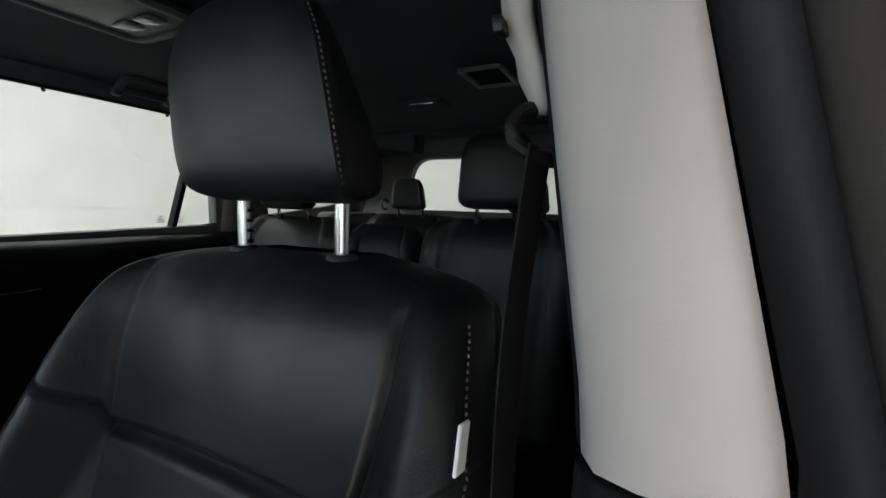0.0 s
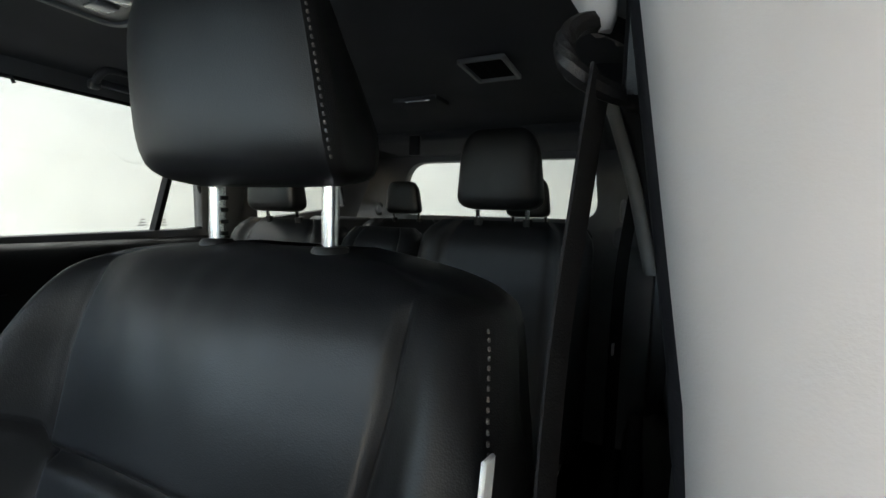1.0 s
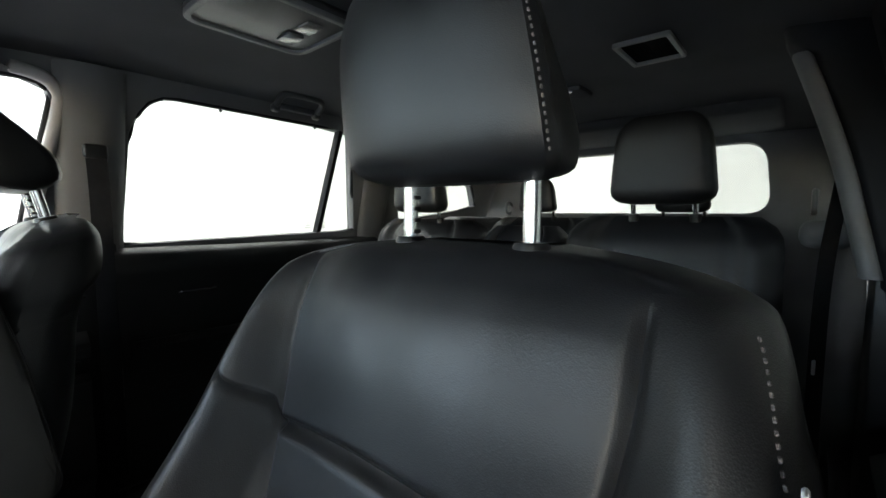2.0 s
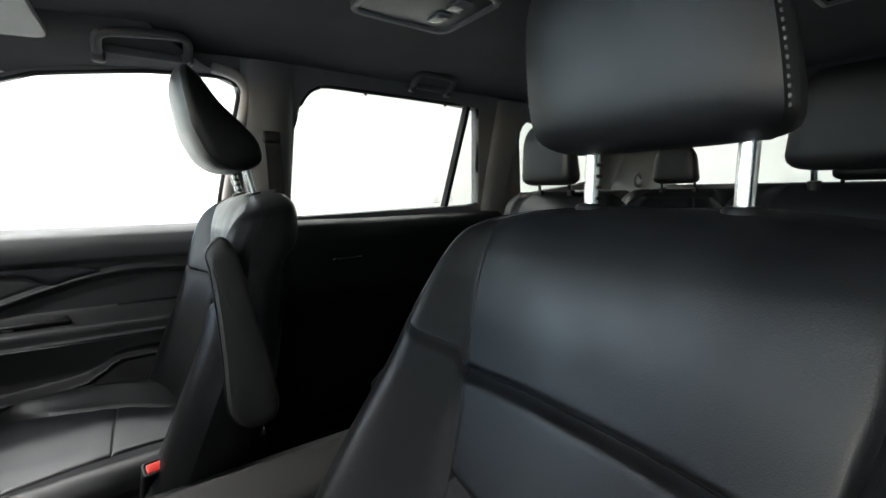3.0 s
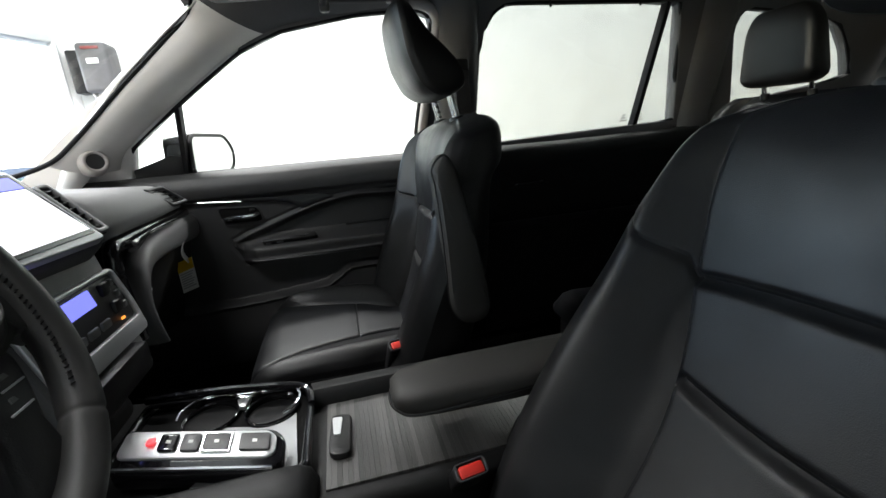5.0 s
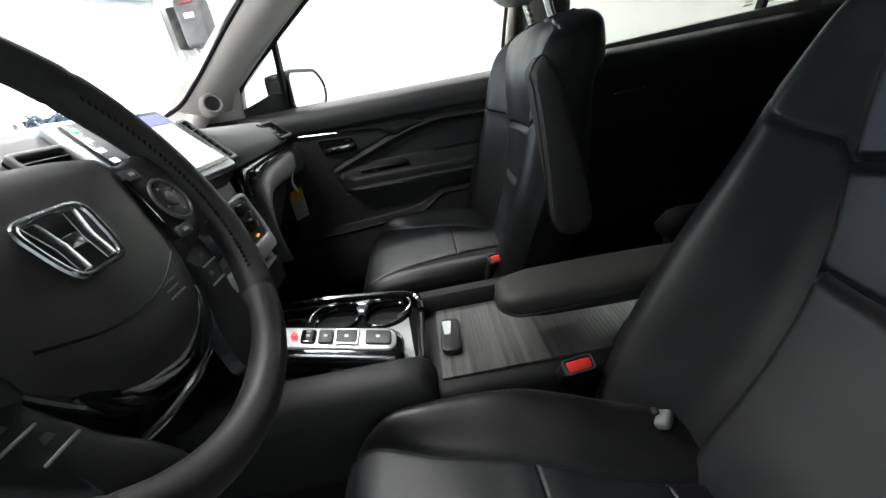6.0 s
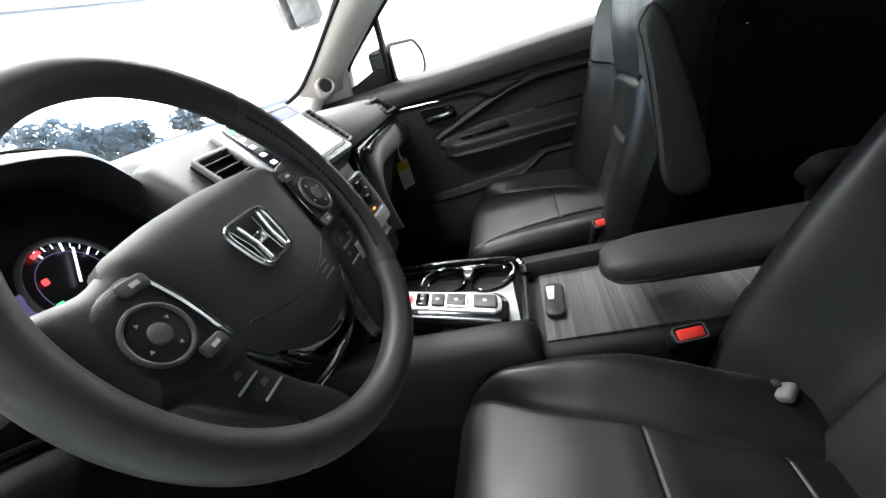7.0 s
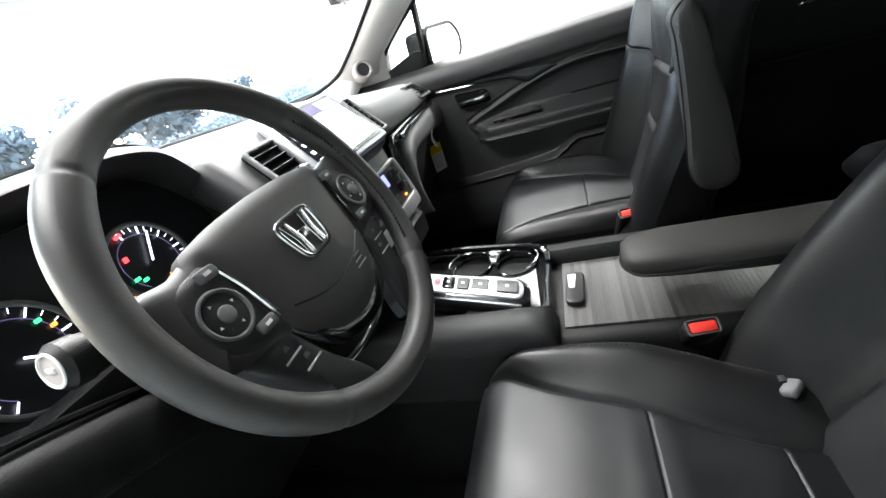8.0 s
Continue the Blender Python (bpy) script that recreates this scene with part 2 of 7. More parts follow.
def plate(outline, holes, place, thick, bevel=0.0, bm=None):
    """A flat or curved panel: outline and holes as (u, v); place(u, v, d) gives the point at depth d."""
    own = bmesh.new()
    edges = []
    for loop in (outline, *holes):
        vs = [own.verts.new((u, v, 0)) for u, v in loop]
        edges += [own.edges.new((vs[k], vs[(k + 1) % len(vs)])) for k in range(len(vs))]
    bmesh.ops.triangle_fill(own, edges=edges, use_beauty=True, use_dissolve=False)
    top = own.faces[:]
    made = bmesh.ops.extrude_face_region(own, geom=top)
    moved = [g for g in made["geom"] if isinstance(g, bmesh.types.BMVert)]
    for v in moved:
        v.co.z = 1.0
    for v in own.verts:
        v.co = Vector(place(v.co.x, v.co.y, thick * v.co.z))
    if bevel:
        bmesh.ops.recalc_face_normals(own, faces=own.faces)
        rim = [e for e in own.edges if len(e.link_faces) == 2 and e.calc_face_angle(0) > radians(60)]
        bmesh.ops.bevel(own, geom=rim, offset=bevel, segments=2, profile=0.5, affect="EDGES")
    return merge(bm, own)


def round_poly(pts, r, n=5):
    """A polygon (u, v) with its corners rounded."""
    out = []
    for k, p in enumerate(pts):
        p, a, b = Vector(p), Vector(pts[k - 1]), Vector(pts[(k + 1) % len(pts)])
        ra = min(r, 0.45 * (a - p).length, 0.45 * (b - p).length)
        s, e = p + (a - p).normalized() * ra, p + (b - p).normalized() * ra
        for j in range(n + 1):
            t = j / n
            out.append(tuple((1 - t) ** 2 * s + 2 * t * (1 - t) * p + t * t * e))
    return out


def lerp_table(table, t):
    """Smooth value from a list of (t, value)."""
    n = len(table)
    if t <= table[0][0]:
        return table[0][1]
    if t >= table[-1][0]:
        return table[-1][1]
    k = next(j for j in range(n - 1) if t <= table[j + 1][0])
    (a, p), (b, q) = table[k], table[k + 1]
    d = (q - p) / (b - a)
    before = (p - table[k - 1][1]) / (a - table[k - 1][0]) if k else d
    after = (table[k + 2][1] - q) / (table[k + 2][0] - b) if k + 2 < n else d
    m0 = 2 * d * before / (d + before) if d * before > 0 else 0.0
    m1 = 2 * d * after / (d + after) if d * after > 0 else 0.0
    u, h = (t - a) / (b - a), b - a
    return p * (1 + 2 * u) * (1 - u) ** 2 + q * u * u * (3 - 2 * u) + h * u * (1 - u) * (m0 * (1 - u) - m1 * u)


def stitches(path, length, gap, r, normal, bm=None):
    """Single thread stitches along a line."""
    bm = bm or bmesh.new()
    pts = [Vector(p) for p in path]
    run, marks = 0.0, []
    for a, b in zip(pts, pts[1:]):
        d = (b - a).length
        while run < d:
            marks.append((a + (b - a) * (run / d), (b - a).normalized()))
            run += length + gap
        run -= d
    for p, t in marks:
        s = t.cross(Vector(normal)).normalized()
        w = s.cross(t)
        rbox(p, (length, r * 2, r * 1.4), r * 0.6, 1, Matrix((t, s, w)).transposed().to_4x4(), bm)
    return bm


# ---- the garage round the car, and the yard before its open door ----
def slab(name, c, s, mat, label, b=0.0, turn=0.0):
    return setting(name, rbox(c, s, b, m=Matrix.Rotation(radians(turn), 4, "Z")), mat, label, smooth=False)


JAMB, DOORWAY = Vector((-4.75, -3.05, 0)), Vector((0.917, -0.399, 0)).normalized()
SKEW = math.degrees(math.atan2(DOORWAY.y, DOORWAY.x))
bm = bmesh.new()
bm.faces.new([bm.verts.new(p) for p in ((-900, -900, -0.02), (900, -900, -0.02), (900, 900, -0.02), (-900, 900, -0.02))])
setting("ground", bm, ASPHALT, "grey asphalt yard reaching the horizon", smooth=False)
bm = bmesh.new()
corners = [(-4.9, -3.0), (5.1, -7.35), (5.1, 6.2), (-4.9, 6.2)]
bm.faces.new([bm.verts.new((x, y, 0.0)) for x, y in corners])
setting("floor_garage", bm, CONCRETE, "grey sealed concrete garage floor", smooth=False)
slab("wall_east", (-4.85, 1.55, 1.9), (0.2, 9.3, 3.8), WHITEWALL, "white painted block wall of the garage")
slab("wall_west", (5.0, -0.6, 1.9), (0.2, 13.6, 3.8), GREYWALL, "pale green painted wall of the garage")
slab("wall_south", (0.1, 6.1, 1.9), (9.8, 0.2, 3.8), WHITEWALL, "white painted wall behind the car")
bm = bmesh.new()
for z in (3.8, 3.9):
    bm.faces.new([bm.verts.new((x, y, z)) for x, y in corners])
setting("ceiling", bm, METAL_WHITE, "white metal garage ceiling", smooth=False)
mid = JAMB + DOORWAY * 5.4 + Vector((0, 0, 3.1))
slab("wall_north", tuple(mid), (10.9, 0.16, 1.4), WHITEWALL, "white wall over the open garage door", turn=SKEW)
track = thing("door_track", "white metal garage door track beside the opening", "door track", JAMB)
part("track_post", rbox(tuple(JAMB + DOORWAY * 0.06 + Vector((0, 0.10, 1.25))), (0.12, 0.10, 2.5), 0.01, m=Matrix.Rotation(radians(SKEW), 4, "Z")), METAL_WHITE, track, smooth=False)
part("track_rail", tube([tuple(JAMB + DOORWAY * 0.16 + Vector((0, 0.16, z))) for z in (0, 1.2, 2.4)], 0.025, 8), SILVER, track, "steel rail")
part("header_rail", rbox(tuple(JAMB + DOORWAY * 5.2 + Vector((0, 0.10, 2.43))), (10.4, 0.08, 0.07), 0.008, m=Matrix.Rotation(radians(SKEW), 4, "Z")), SILVER, track, "steel header rail", smooth=False)
heater = thing("wall_heater", "dark grey heater box with a red band on the garage wall", "heater", (-4.70, -2.62, 1.75))
part("heater_box", rbox((-4.62, -2.62, 2.14), (0.26, 0.27, 0.46), 0.04, 3), MACHINE, heater)
part("heater_band", rbox((-4.488, -2.62, 2.32), (0.02, 0.15, 0.025), 0.006), DULL_RED, heater, "dull red band")
part("heater_plate", rbox((-4.485, -2.62, 2.20), (0.015, 0.10, 0.05), 0.004), WHITE, heater, "white plate")
part("heater_bracket", rbox((-4.66, -2.82, 2.12), (0.18, 0.12, 0.40), 0.02, 2), HARD, heater, "black fan housing")
part("heater_pipe", tube([(-4.60, -2.72, 1.92), (-4.60, -2.70, 1.84), (-4.72, -2.68, 1.82)], 0.025, 10), SILVER, heater, "grey pipe")
for k in range(3):
    part("block_joint", rbox((-4.747, 1.6, 0.62 + 0.62 * k), (0.006, 9.0, 0.008), 0.0), WHITEWALL, bpy.data.objects["wall_east"], smooth=False)

# yard: a strip of lawn and a row of trees
bm = bmesh.new()
rows = [[(x, y + 1.5 * math.sin(x * 0.11), 0.25 * math.sin((y + 24) * 0.4) * 0.3 + 0.03) for x in np.linspace(-70, 60, 66)] for y in np.linspace(-34, -20, 8)]
setting("lawn", loft(rows, bm, cap=False, closed=False), GRASS, "green strip of lawn before the trees")


def tree(at, height, seed, label):
    rnd = random.Random(seed)
    t = thing("tree", label, "tree", at, group="trees beyond the yard")
    trunk = bmesh.new()
    x0, y0, z0 = at
    stem = [Vector((x0 + rnd.uniform(-0.1, 0.1) * k, y0 + rnd.uniform(-0.1, 0.1) * k, z0 + height * 0.16 * k)) for k in range(5)]
    tube(stem, [0.20, 0.16, 0.13, 0.09, 0.04], 8, bm=trunk)
    tips = []
    for k in range(9):
        a, base = rnd.uniform(0, 6.28), stem[rnd.choice((1, 2, 2, 3, 3))]
        tip_ = base + Vector((math.cos(a), math.sin(a), rnd.uniform(0.3, 1.0))) * height * rnd.uniform(0.16, 0.30)
        tube([base, (base + tip_) / 2 + Vector((0, 0, 0.1)), tip_], [0.07, 0.05, 0.02], 6, bm=trunk)
        tips.append(tip_)
    part("trunk", trunk, BARK, t)
    verts, faces = [], []
    for c in tips + [stem[-1], stem[-2]]:
        spread = height * rnd.uniform(0.10, 0.17)
        for _ in range(120):
            d = Vector((rnd.gauss(0, 1), rnd.gauss(0, 1), rnd.gauss(0, 0.75))) * spread * 0.62
            p, s = c + d, rnd.uniform(0.16, 0.34)
            u = Vector((rnd.uniform(-1, 1), rnd.uniform(-1, 1), rnd.uniform(-1, 1))).normalized()
            v = u.orthogonal().normalized()
            i = len(verts)
            verts += [p - u * s, p + v * s * 0.5, p + u * s, p - v * s * 0.5]
            faces.append((i, i + 1, i + 2, i + 3))
    me = bpy.data.meshes.new("crown")
    me.from_pydata([tuple(p) for p in verts], [], faces)
    me.materials.append(FOLIAGE)
    ob = new("crown", me)
    ob.parent, ob.matrix_parent_inverse = t, WORLD_OF[t.name].inverted()
    return t


for k in range(0, 15):
    rnd = random.Random(40 + k)
    tree((-30 + 2.4 * k + rnd.uniform(-0.9, 0.9), -27 + rnd.uniform(-3, 3), 0.0), rnd.uniform(3.6, 5.8), 100 + k, "broad leafy green tree beyond the yard")

rnd = random.Random(7)
verts, faces = [], []
for _ in range(3200):
    t = rnd.random()
    p = Vector((-36 + 22 * t, -22.5 - 3 * t + rnd.gauss(0, 0.25), 0.05 + 0.75 * rnd.random() * (0.8 + 0.3 * math.sin(19 * t))))
    s = rnd.uniform(0.06, 0.14)
    u = Vector((rnd.uniform(-1, 1), rnd.uniform(-1, 1), rnd.uniform(-1, 1))).normalized()
    v = u.orthogonal().normalized()
    i = len(verts)
    verts += [p - u * s, p + v * s * 0.5, p + u * s, p - v * s * 0.5]
    faces.append((i, i + 1, i + 2, i + 3))
me = bpy.data.meshes.new("hedge")
me.from_pydata([tuple(p) for p in verts], [], faces)
me.materials.append(FOLIAGE)
tagged(new("hedge", me), "low green hedge along the edge of the yard", "hedge", kind="stuff")

# ---- car shell ----
BELT, BELT_X, LEAN_IN = 1.234, 0.81, 0.245


def side_x(z):
    """Half width of the cabin's inner side at a height."""
    if z >= BELT:
        return BELT_X - LEAN_IN * (z - BELT)
    return BELT_X - 0.02 * (BELT - z)


FRONT_WIN = [(-1.06, 1.197), (-0.62, 1.203), (-0.203, 1.212), (-0.222, 1.275), (-0.165, 1.565), (-0.172, 1.600), (-0.215, 1.616), (-0.38, 1.606),
             (-0.587, 1.571), (-0.702, 1.525), (-0.80, 1.462), (-0.889, 1.402), (-1.035, 1.296)]
REAR_WIN = [(-0.022, 1.222), (0.765, 1.250), (0.735, 1.40), (0.690, 1.622), (0.55, 1.630), (0.105, 1.630), (0.062, 1.624), (0.030, 1.606), (0.008, 1.574), (-0.010, 1.52)]
THIRD_WIN = [(1.015, 1.288), (1.50, 1.352), (1.575, 1.372), (1.52, 1.46), (1.43, 1.545), (1.30, 1.580), (1.00, 1.605), (0.952, 1.590), (0.936, 1.54)]
SIDE_TOP = [(-0.78, 1.64), (-0.5, 1.665), (0.0, 1.69), (1.2, 1.69), (1.88, 1.66)]


def side_place(sign, offset=0.0):
    return lambda u, v, d: (sign * (side_x(v) + offset + d), u, v)


# passenger side: one skin with three openings
bm = plate([(-1.06, 1.16), (1.78, 1.16), (1.86, 1.66), (1.2, 1.69), (0.0, 1.69), (-0.5, 1.665), (-0.68, 1.645), (-0.702, 1.525), (-0.587, 1.571), (-0.38, 1.606), (-0.215, 1.616), (-0.172, 1.600), (-0.165, 1.565), (-0.222, 1.275), (-0.203, 1.212), (-0.62, 1.203), (-1.06, 1.197)],
           [REAR_WIN, THIRD_WIN], side_place(-1), 0.05, 0.006)
setting("wall_passenger_side", bm, PILLAR_SHADED, "grey trimmed upper side of the car with window openings")
bm = plate([(-1.42, 1.16), (-1.06, 1.16), (-1.06, 1.197), (-1.035, 1.296), (-0.889, 1.402), (-0.80, 1.462), (-0.702, 1.525), (-0.68, 1.645), (-0.78, 1.635), (-1.0, 1.485), (-1.16, 1.36), (-1.33, 1.23)],
           [], side_place(-1), 0.05, 0.006)
setting("pillar_passenger_front", bm, PILLAR_LIT, "light grey windscreen pillar base on the passenger side")
seal = smooth_path([(-0.655, -0.775, 1.650), (-0.680, -0.790, 1.598), (-0.688, -0.86, 1.545), (-0.695, -0.988, 1.439), (-0.703, -1.121, 1.322), (-0.703, -1.20, 1.268), (-0.690, -1.33, 1.238), (-0.62, -1.42, 1.246)], 6)
# rounded trim between the windscreen and the door window, running into the roof edge
EDGE = [((-0.700, -1.20, 1.268), (-1.075, 1.240)), ((-0.700, -1.121, 1.322), (-1.040, 1.296)), ((-0.692, -0.988, 1.439), (-0.892, 1.404)), ((-0.684, -0.86, 1.545), (-0.765, 1.490)), ((-0.668, -0.782, 1.612), (-0.668, 1.545)), ((-0.630, -0.730, 1.652), (-0.560, 1.582)), ((-0.585, -0.60, 1.668), (-0.38, 1.608)), ((-0.580, -0.38, 1.680), (-0.215, 1.618))]


def edge_rows(k0, k1):
    ins = smooth_path([Vector(a) for a, _ in EDGE], 5)
    outs = smooth_path([Vector((-(side_x(z) - 0.004), y, z)) for _, (y, z) in EDGE], 5)
    rows = []
    for a, b in list(zip(ins, outs))[k0:k1]:
        n = Vector((0.80, 0.15, -0.58))
        rows.append([a.lerp(b, t) + n * (0.026 * math.sin(math.pi * t) ** 0.75 - 0.004) for t in np.linspace(0, 1, 13)])
    return rows


setting("pillar_trim_passenger", loft(edge_rows(0, 23), cap=False, closed=False), PILLAR_LIT, "light grey rounded windscreen pillar trim", sharp=70)
setting("roof_edge_passenger", loft(edge_rows(22, 60), cap=False, closed=False), HEADLINER, "grey rounded roof edge over the front passenger window", sharp=70)
setting("windscreen_seal", tube(seal, 0.006, 8), RUBBER, "black rubber seal along the windscreen")
# driver's side: the front door stands open, so the opening reaches the sill
bm = plate([(-0.060, 1.16), (1.78, 1.16), (1.86, 1.66), (1.2, 1.69), (0.0, 1.69), (-0.060, 1.685)], [REAR_WIN, THIRD_WIN], side_place(1), 0.05, 0.006)
setting("wall_driver_side", bm, PILLAR_SHADED, "light grey trimmed upper side of the car behind the open door, coloured as shaded")
bm = plate([(-1.40, 1.16), (-1.06, 1.16), (-1.035, 1.296), (-0.80, 1.462), (-0.587, 1.571), (-0.38, 1.606), (-0.165, 1.616), (-0.165, 1.68), (-0.5, 1.665), (-0.78, 1.635), (-1.0, 1.485), (-1.16, 1.36), (-1.33, 1.23)],
           [], side_place(1), 0.05, 0.006)
setting("pillar_driver_front", bm, PILLAR, "light grey windscreen pillar trim on the driver's side")


def window_panes(name, loop, sign, mat, label, seal=True):
    bm = plate(loop, [], side_place(sign, 0.030), 0.004)
    ob = setting(name, bm, mat, label, smooth=False)
    ob.visible_shadow = mat is PRIVACY
    if seal:
        ring = [Vector((sign * (side_x(v) + 0.010), u, v)) for u, v in loop]
        dense = smooth_path(ring, 4, closed=True)
        part("window_seal", tube(dense, 0.008, 8, closed=True), RUBBER, ob, "black rubber seal")
    return ob


win1 = window_panes("window_1", FRONT_WIN, -1, GLASS, "clear front passenger door window")
win2 = window_panes("window_2", REAR_WIN, -1, PRIVACY, "lightly tinted rear passenger door window")
window_panes("window_3", THIRD_WIN, -1, PRIVACY, "lightly tinted fixed rear quarter window")
win4 = window_panes("window_4", REAR_WIN, 1, PRIVACY, "lightly tinted rear door window on the driver's side")
window_panes("window_5", THIRD_WIN, 1, PRIVACY, "lightly tinted fixed rear quarter window on the driver's side")


def divider(win, sign, a, b, w):
    pa, pb = (Vector((sign * (side_x(z) + 0.012), y, z)) for y, z in (a, b))
    t = (pb - pa).normalized()
    s = Vector((sign * 0.2, 1, 0)).normalized()
    ring = lambda p: [p + s * (w * x) + Vector((sign * d, 0, 0)) for x, d in ((-0.5, 0.0), (-0.4, -0.008), (0.4, -0.008), (0.5, 0.0), (0.5, 0.02), (-0.5, 0.02))]
    part("divider_bar", loft([ring(pa - t * 0.01), ring(pb + t * 0.01)]), RUBBER, win, "black divider bar", sharp=25)


divider(win1, -1, (-0.920, 1.198), (-0.893, 1.404), 0.015)
divider(win2, -1, (0.602, 1.240), (0.645, 1.630), 0.024)
divider(win4, 1, (0.602, 1.240), (0.645, 1.630), 0.024)

# tailgate wall with its window
TAIL_WIN = round_poly([(-0.535, 1.334), (0.520, 1.334), (0.480, 1.626), (-0.500, 1.626)], 0.09, 6)
tail_place = lambda u, v, d: (u, 1.76 + 0.30 * (v - 1.36) - 0.06 * (u / 0.6) ** 2 + d, v)
bm = plate([(-0.80, 0.45), (0.80, 0.45), (0.78, 1.2), (0.69, 1.74), (-0.69, 1.74), (-0.78, 1.2)], [TAIL_WIN], tail_place, 0.06, 0.008)
setting("wall_tailgate", bm, SOFT_GREY, "dark grey tailgate trim round the rear window")
bm = plate(TAIL_WIN, [], lambda u, v, d: tail_place(u, v, d + 0.04), 0.004)
setting("window_6", bm, PRIVACY, "lightly tinted tailgate window", smooth=False)

# roof: a lining with rounded edges, and the outer skin above it
rows = []
for k in range(41):
    y = -0.80 + 2.68 * k / 40
    crown = lerp_table([(-0.80, 1.655), (-0.6, 1.672), (0, 1.70), (1.3, 1.70), (1.36, 1.685), (1.88, 1.655)], y)
    edge = lerp_table(SIDE_TOP, y) - 0.028
    row = []
    for j in range(33):
        u = -1 + 2 * j / 32
        x = u * 0.735
        z = edge + (crown - edge) * (1 - abs(u) ** 5.0) ** 0.8
        row.append((x, y, z))
    rows.append(row)
bm = loft(rows, cap=False, closed=False)
bm2 = bmesh.new()
loft([[(x, y, z + 0.055) for x, y, z in r] for r in rows], bm2, cap=False, closed=False)
setting("ceiling_lining", bm, HEADLINER, "grey fabric roof lining of the car")
setting("roof", bm2, PAINT, "dark painted roof of the car")

# windscreen, its frame and the bonnet
SCREEN_ROWS = [(-0.745, 1.645, 0.63), (-0.95, 1.525, 0.665), (-1.16, 1.385, 0.70), (-1.36, 1.235, 0.73), (-1.46, 1.17, 0.74)]
rows = []
for y, z, w in SCREEN_ROWS:
    rows.append([(w * u, y - 0.16 * (1 - u * u), z + 0.02 * (1 - u * u)) for u in np.linspace(-1, 1, 17)])
ob = setting("window_7", loft(rows, cap=False, closed=False), GLASS, "curved clear windscreen")
ob.visible_shadow = False
for sign, name in ((-1, "passenger"), (1, "driver")):
    # windscreen pillar trim, with a boss for the tweeter
    rings = []
    for y, z, w, h in ((-0.70, 1.655, 0.050, 0.040), (-0.80, 1.585, 0.052, 0.036), (-0.95, 1.470, 0.050, 0.034), (-1.08, 1.345, 0.052, 0.040), (-1.13, 1.270, 0.062, 0.052), (-1.17, 1.190, 0.075, 0.055)):
        c = Vector((sign * (side_x(z) - 0.030 + 0.01), y - 0.030, z + 0.01))
        rings.append([c + Vector((sign * (-h * math.cos(q)) * 0.8, w * math.sin(q) * -0.8, -h * 0.5 * math.cos(q) - w * 0.5 * math.sin(q))) for q in np.linspace(0, 2 * math.pi, 20, endpoint=False)])
    setting("pillar_" + name, loft(rings), PILLAR_LIT, "grey windscreen pillar trim")
bm = bmesh.new()
rows = []
for y, z, w in ((-1.60, 1.175, 0.80), (-1.8, 1.205, 0.83), (-2.1, 1.19, 0.82), (-2.35, 1.14, 0.78), (-2.5, 1.04, 0.72), (-2.56, 0.80, 0.68)):
    rows.append([(w * u, y, z - 0.07 * u * u + 0.016 * math.exp(-((abs(u) - 0.62) / 0.12) ** 2)) for u in np.linspace(-1, 1, 33)])
setting("bonnet", loft(rows, cap=False, closed=False), PAINT, "dark blue glossy bonnet of the car")

# lower body, floor and sills
setting("floor", rbox((0, 0.12, 0.44), (1.62, 3.5, 0.06), 0.0), CARPET, "black carpeted car floor", smooth=False)
setting("body_lower", rbox((0, -1.66, 0.80), (1.62, 0.06, 0.72), 0.0), HARD, "black firewall panel", smooth=False)
for sign, name in ((-1, "passenger"), (1, "driver")):
    bm = rbox((sign * 0.84, 0.12, 0.44), (0.14, 3.5, 0.16), 0.02, 3)
    setting("sill_" + name, bm, HARD, "black plastic door sill")
    bm = rbox((sign * 0.85, 1.36, 0.83), (0.10, 0.96, 0.68), 0.01)
    setting("side_panel_" + name, bm, SOFT, "black plastic luggage side panel")
bm = rbox((0.855, -1.35, 0.80), (0.10, 0.55, 0.74), 0.01)
setting("side_panel_front", bm, PAINT, "dark painted front wing")
setting("side_panel_kick", rbox((-0.855, -1.42, 0.80), (0.10, 0.48, 0.80), 0.01), CARPET, "black carpeted kick panel in the passenger footwell")


# road wheels and closed flanks under the sills
def road_wheel(at):
    w = thing("road_wheel", "black tyre on a silver alloy rim", "wheel", (at[0], at[1], 0.0), group="road wheels")
    x, y, z = at
    tyre = part("tyre", loft([[(x + dx, y + r * math.cos(q), z + r * math.sin(q)) for q in np.linspace(0, 2 * math.pi, 40, endpoint=False)] for dx, r in ((-0.10, 0.24), (-0.115, 0.30), (-0.10, 0.355), (-0.06, 0.37), (0.06, 0.37), (0.10, 0.355), (0.115, 0.30), (0.10, 0.24))], cap=False), RUBBER, w)
    rim_ = part("rim", tube([(x - 0.09, y, z), (x + 0.09, y, z)], 0.24, 32, up=(0, 0, 1)), SILVER, w, "silver alloy rim", sharp=30)
    return w


for wx, wy in ((-0.80, -1.95), (0.80, -1.95), (-0.80, 1.05), (0.80, 1.05)):
    road_wheel((wx, wy, 0.37))
for sign, name in ((-1, "passenger"), (1, "driver")):
    setting("wing_" + name, rbox((sign * 0.86, -2.02, 0.86), (0.10, 1.0, 0.42), 0.03, 3), PAINT, "dark painted front wing of the car")
    setting("skirt_" + name, rbox((sign * 0.88, 0.2, 0.36), (0.10, 1.9, 0.14), 0.03, 3), HARD, "black lower skirt of the car")
setting("front_panel", rbox((0, -2.50, 0.62), (1.60, 0.10, 0.62), 0.05, 3), PAINT, "dark painted front of the car")

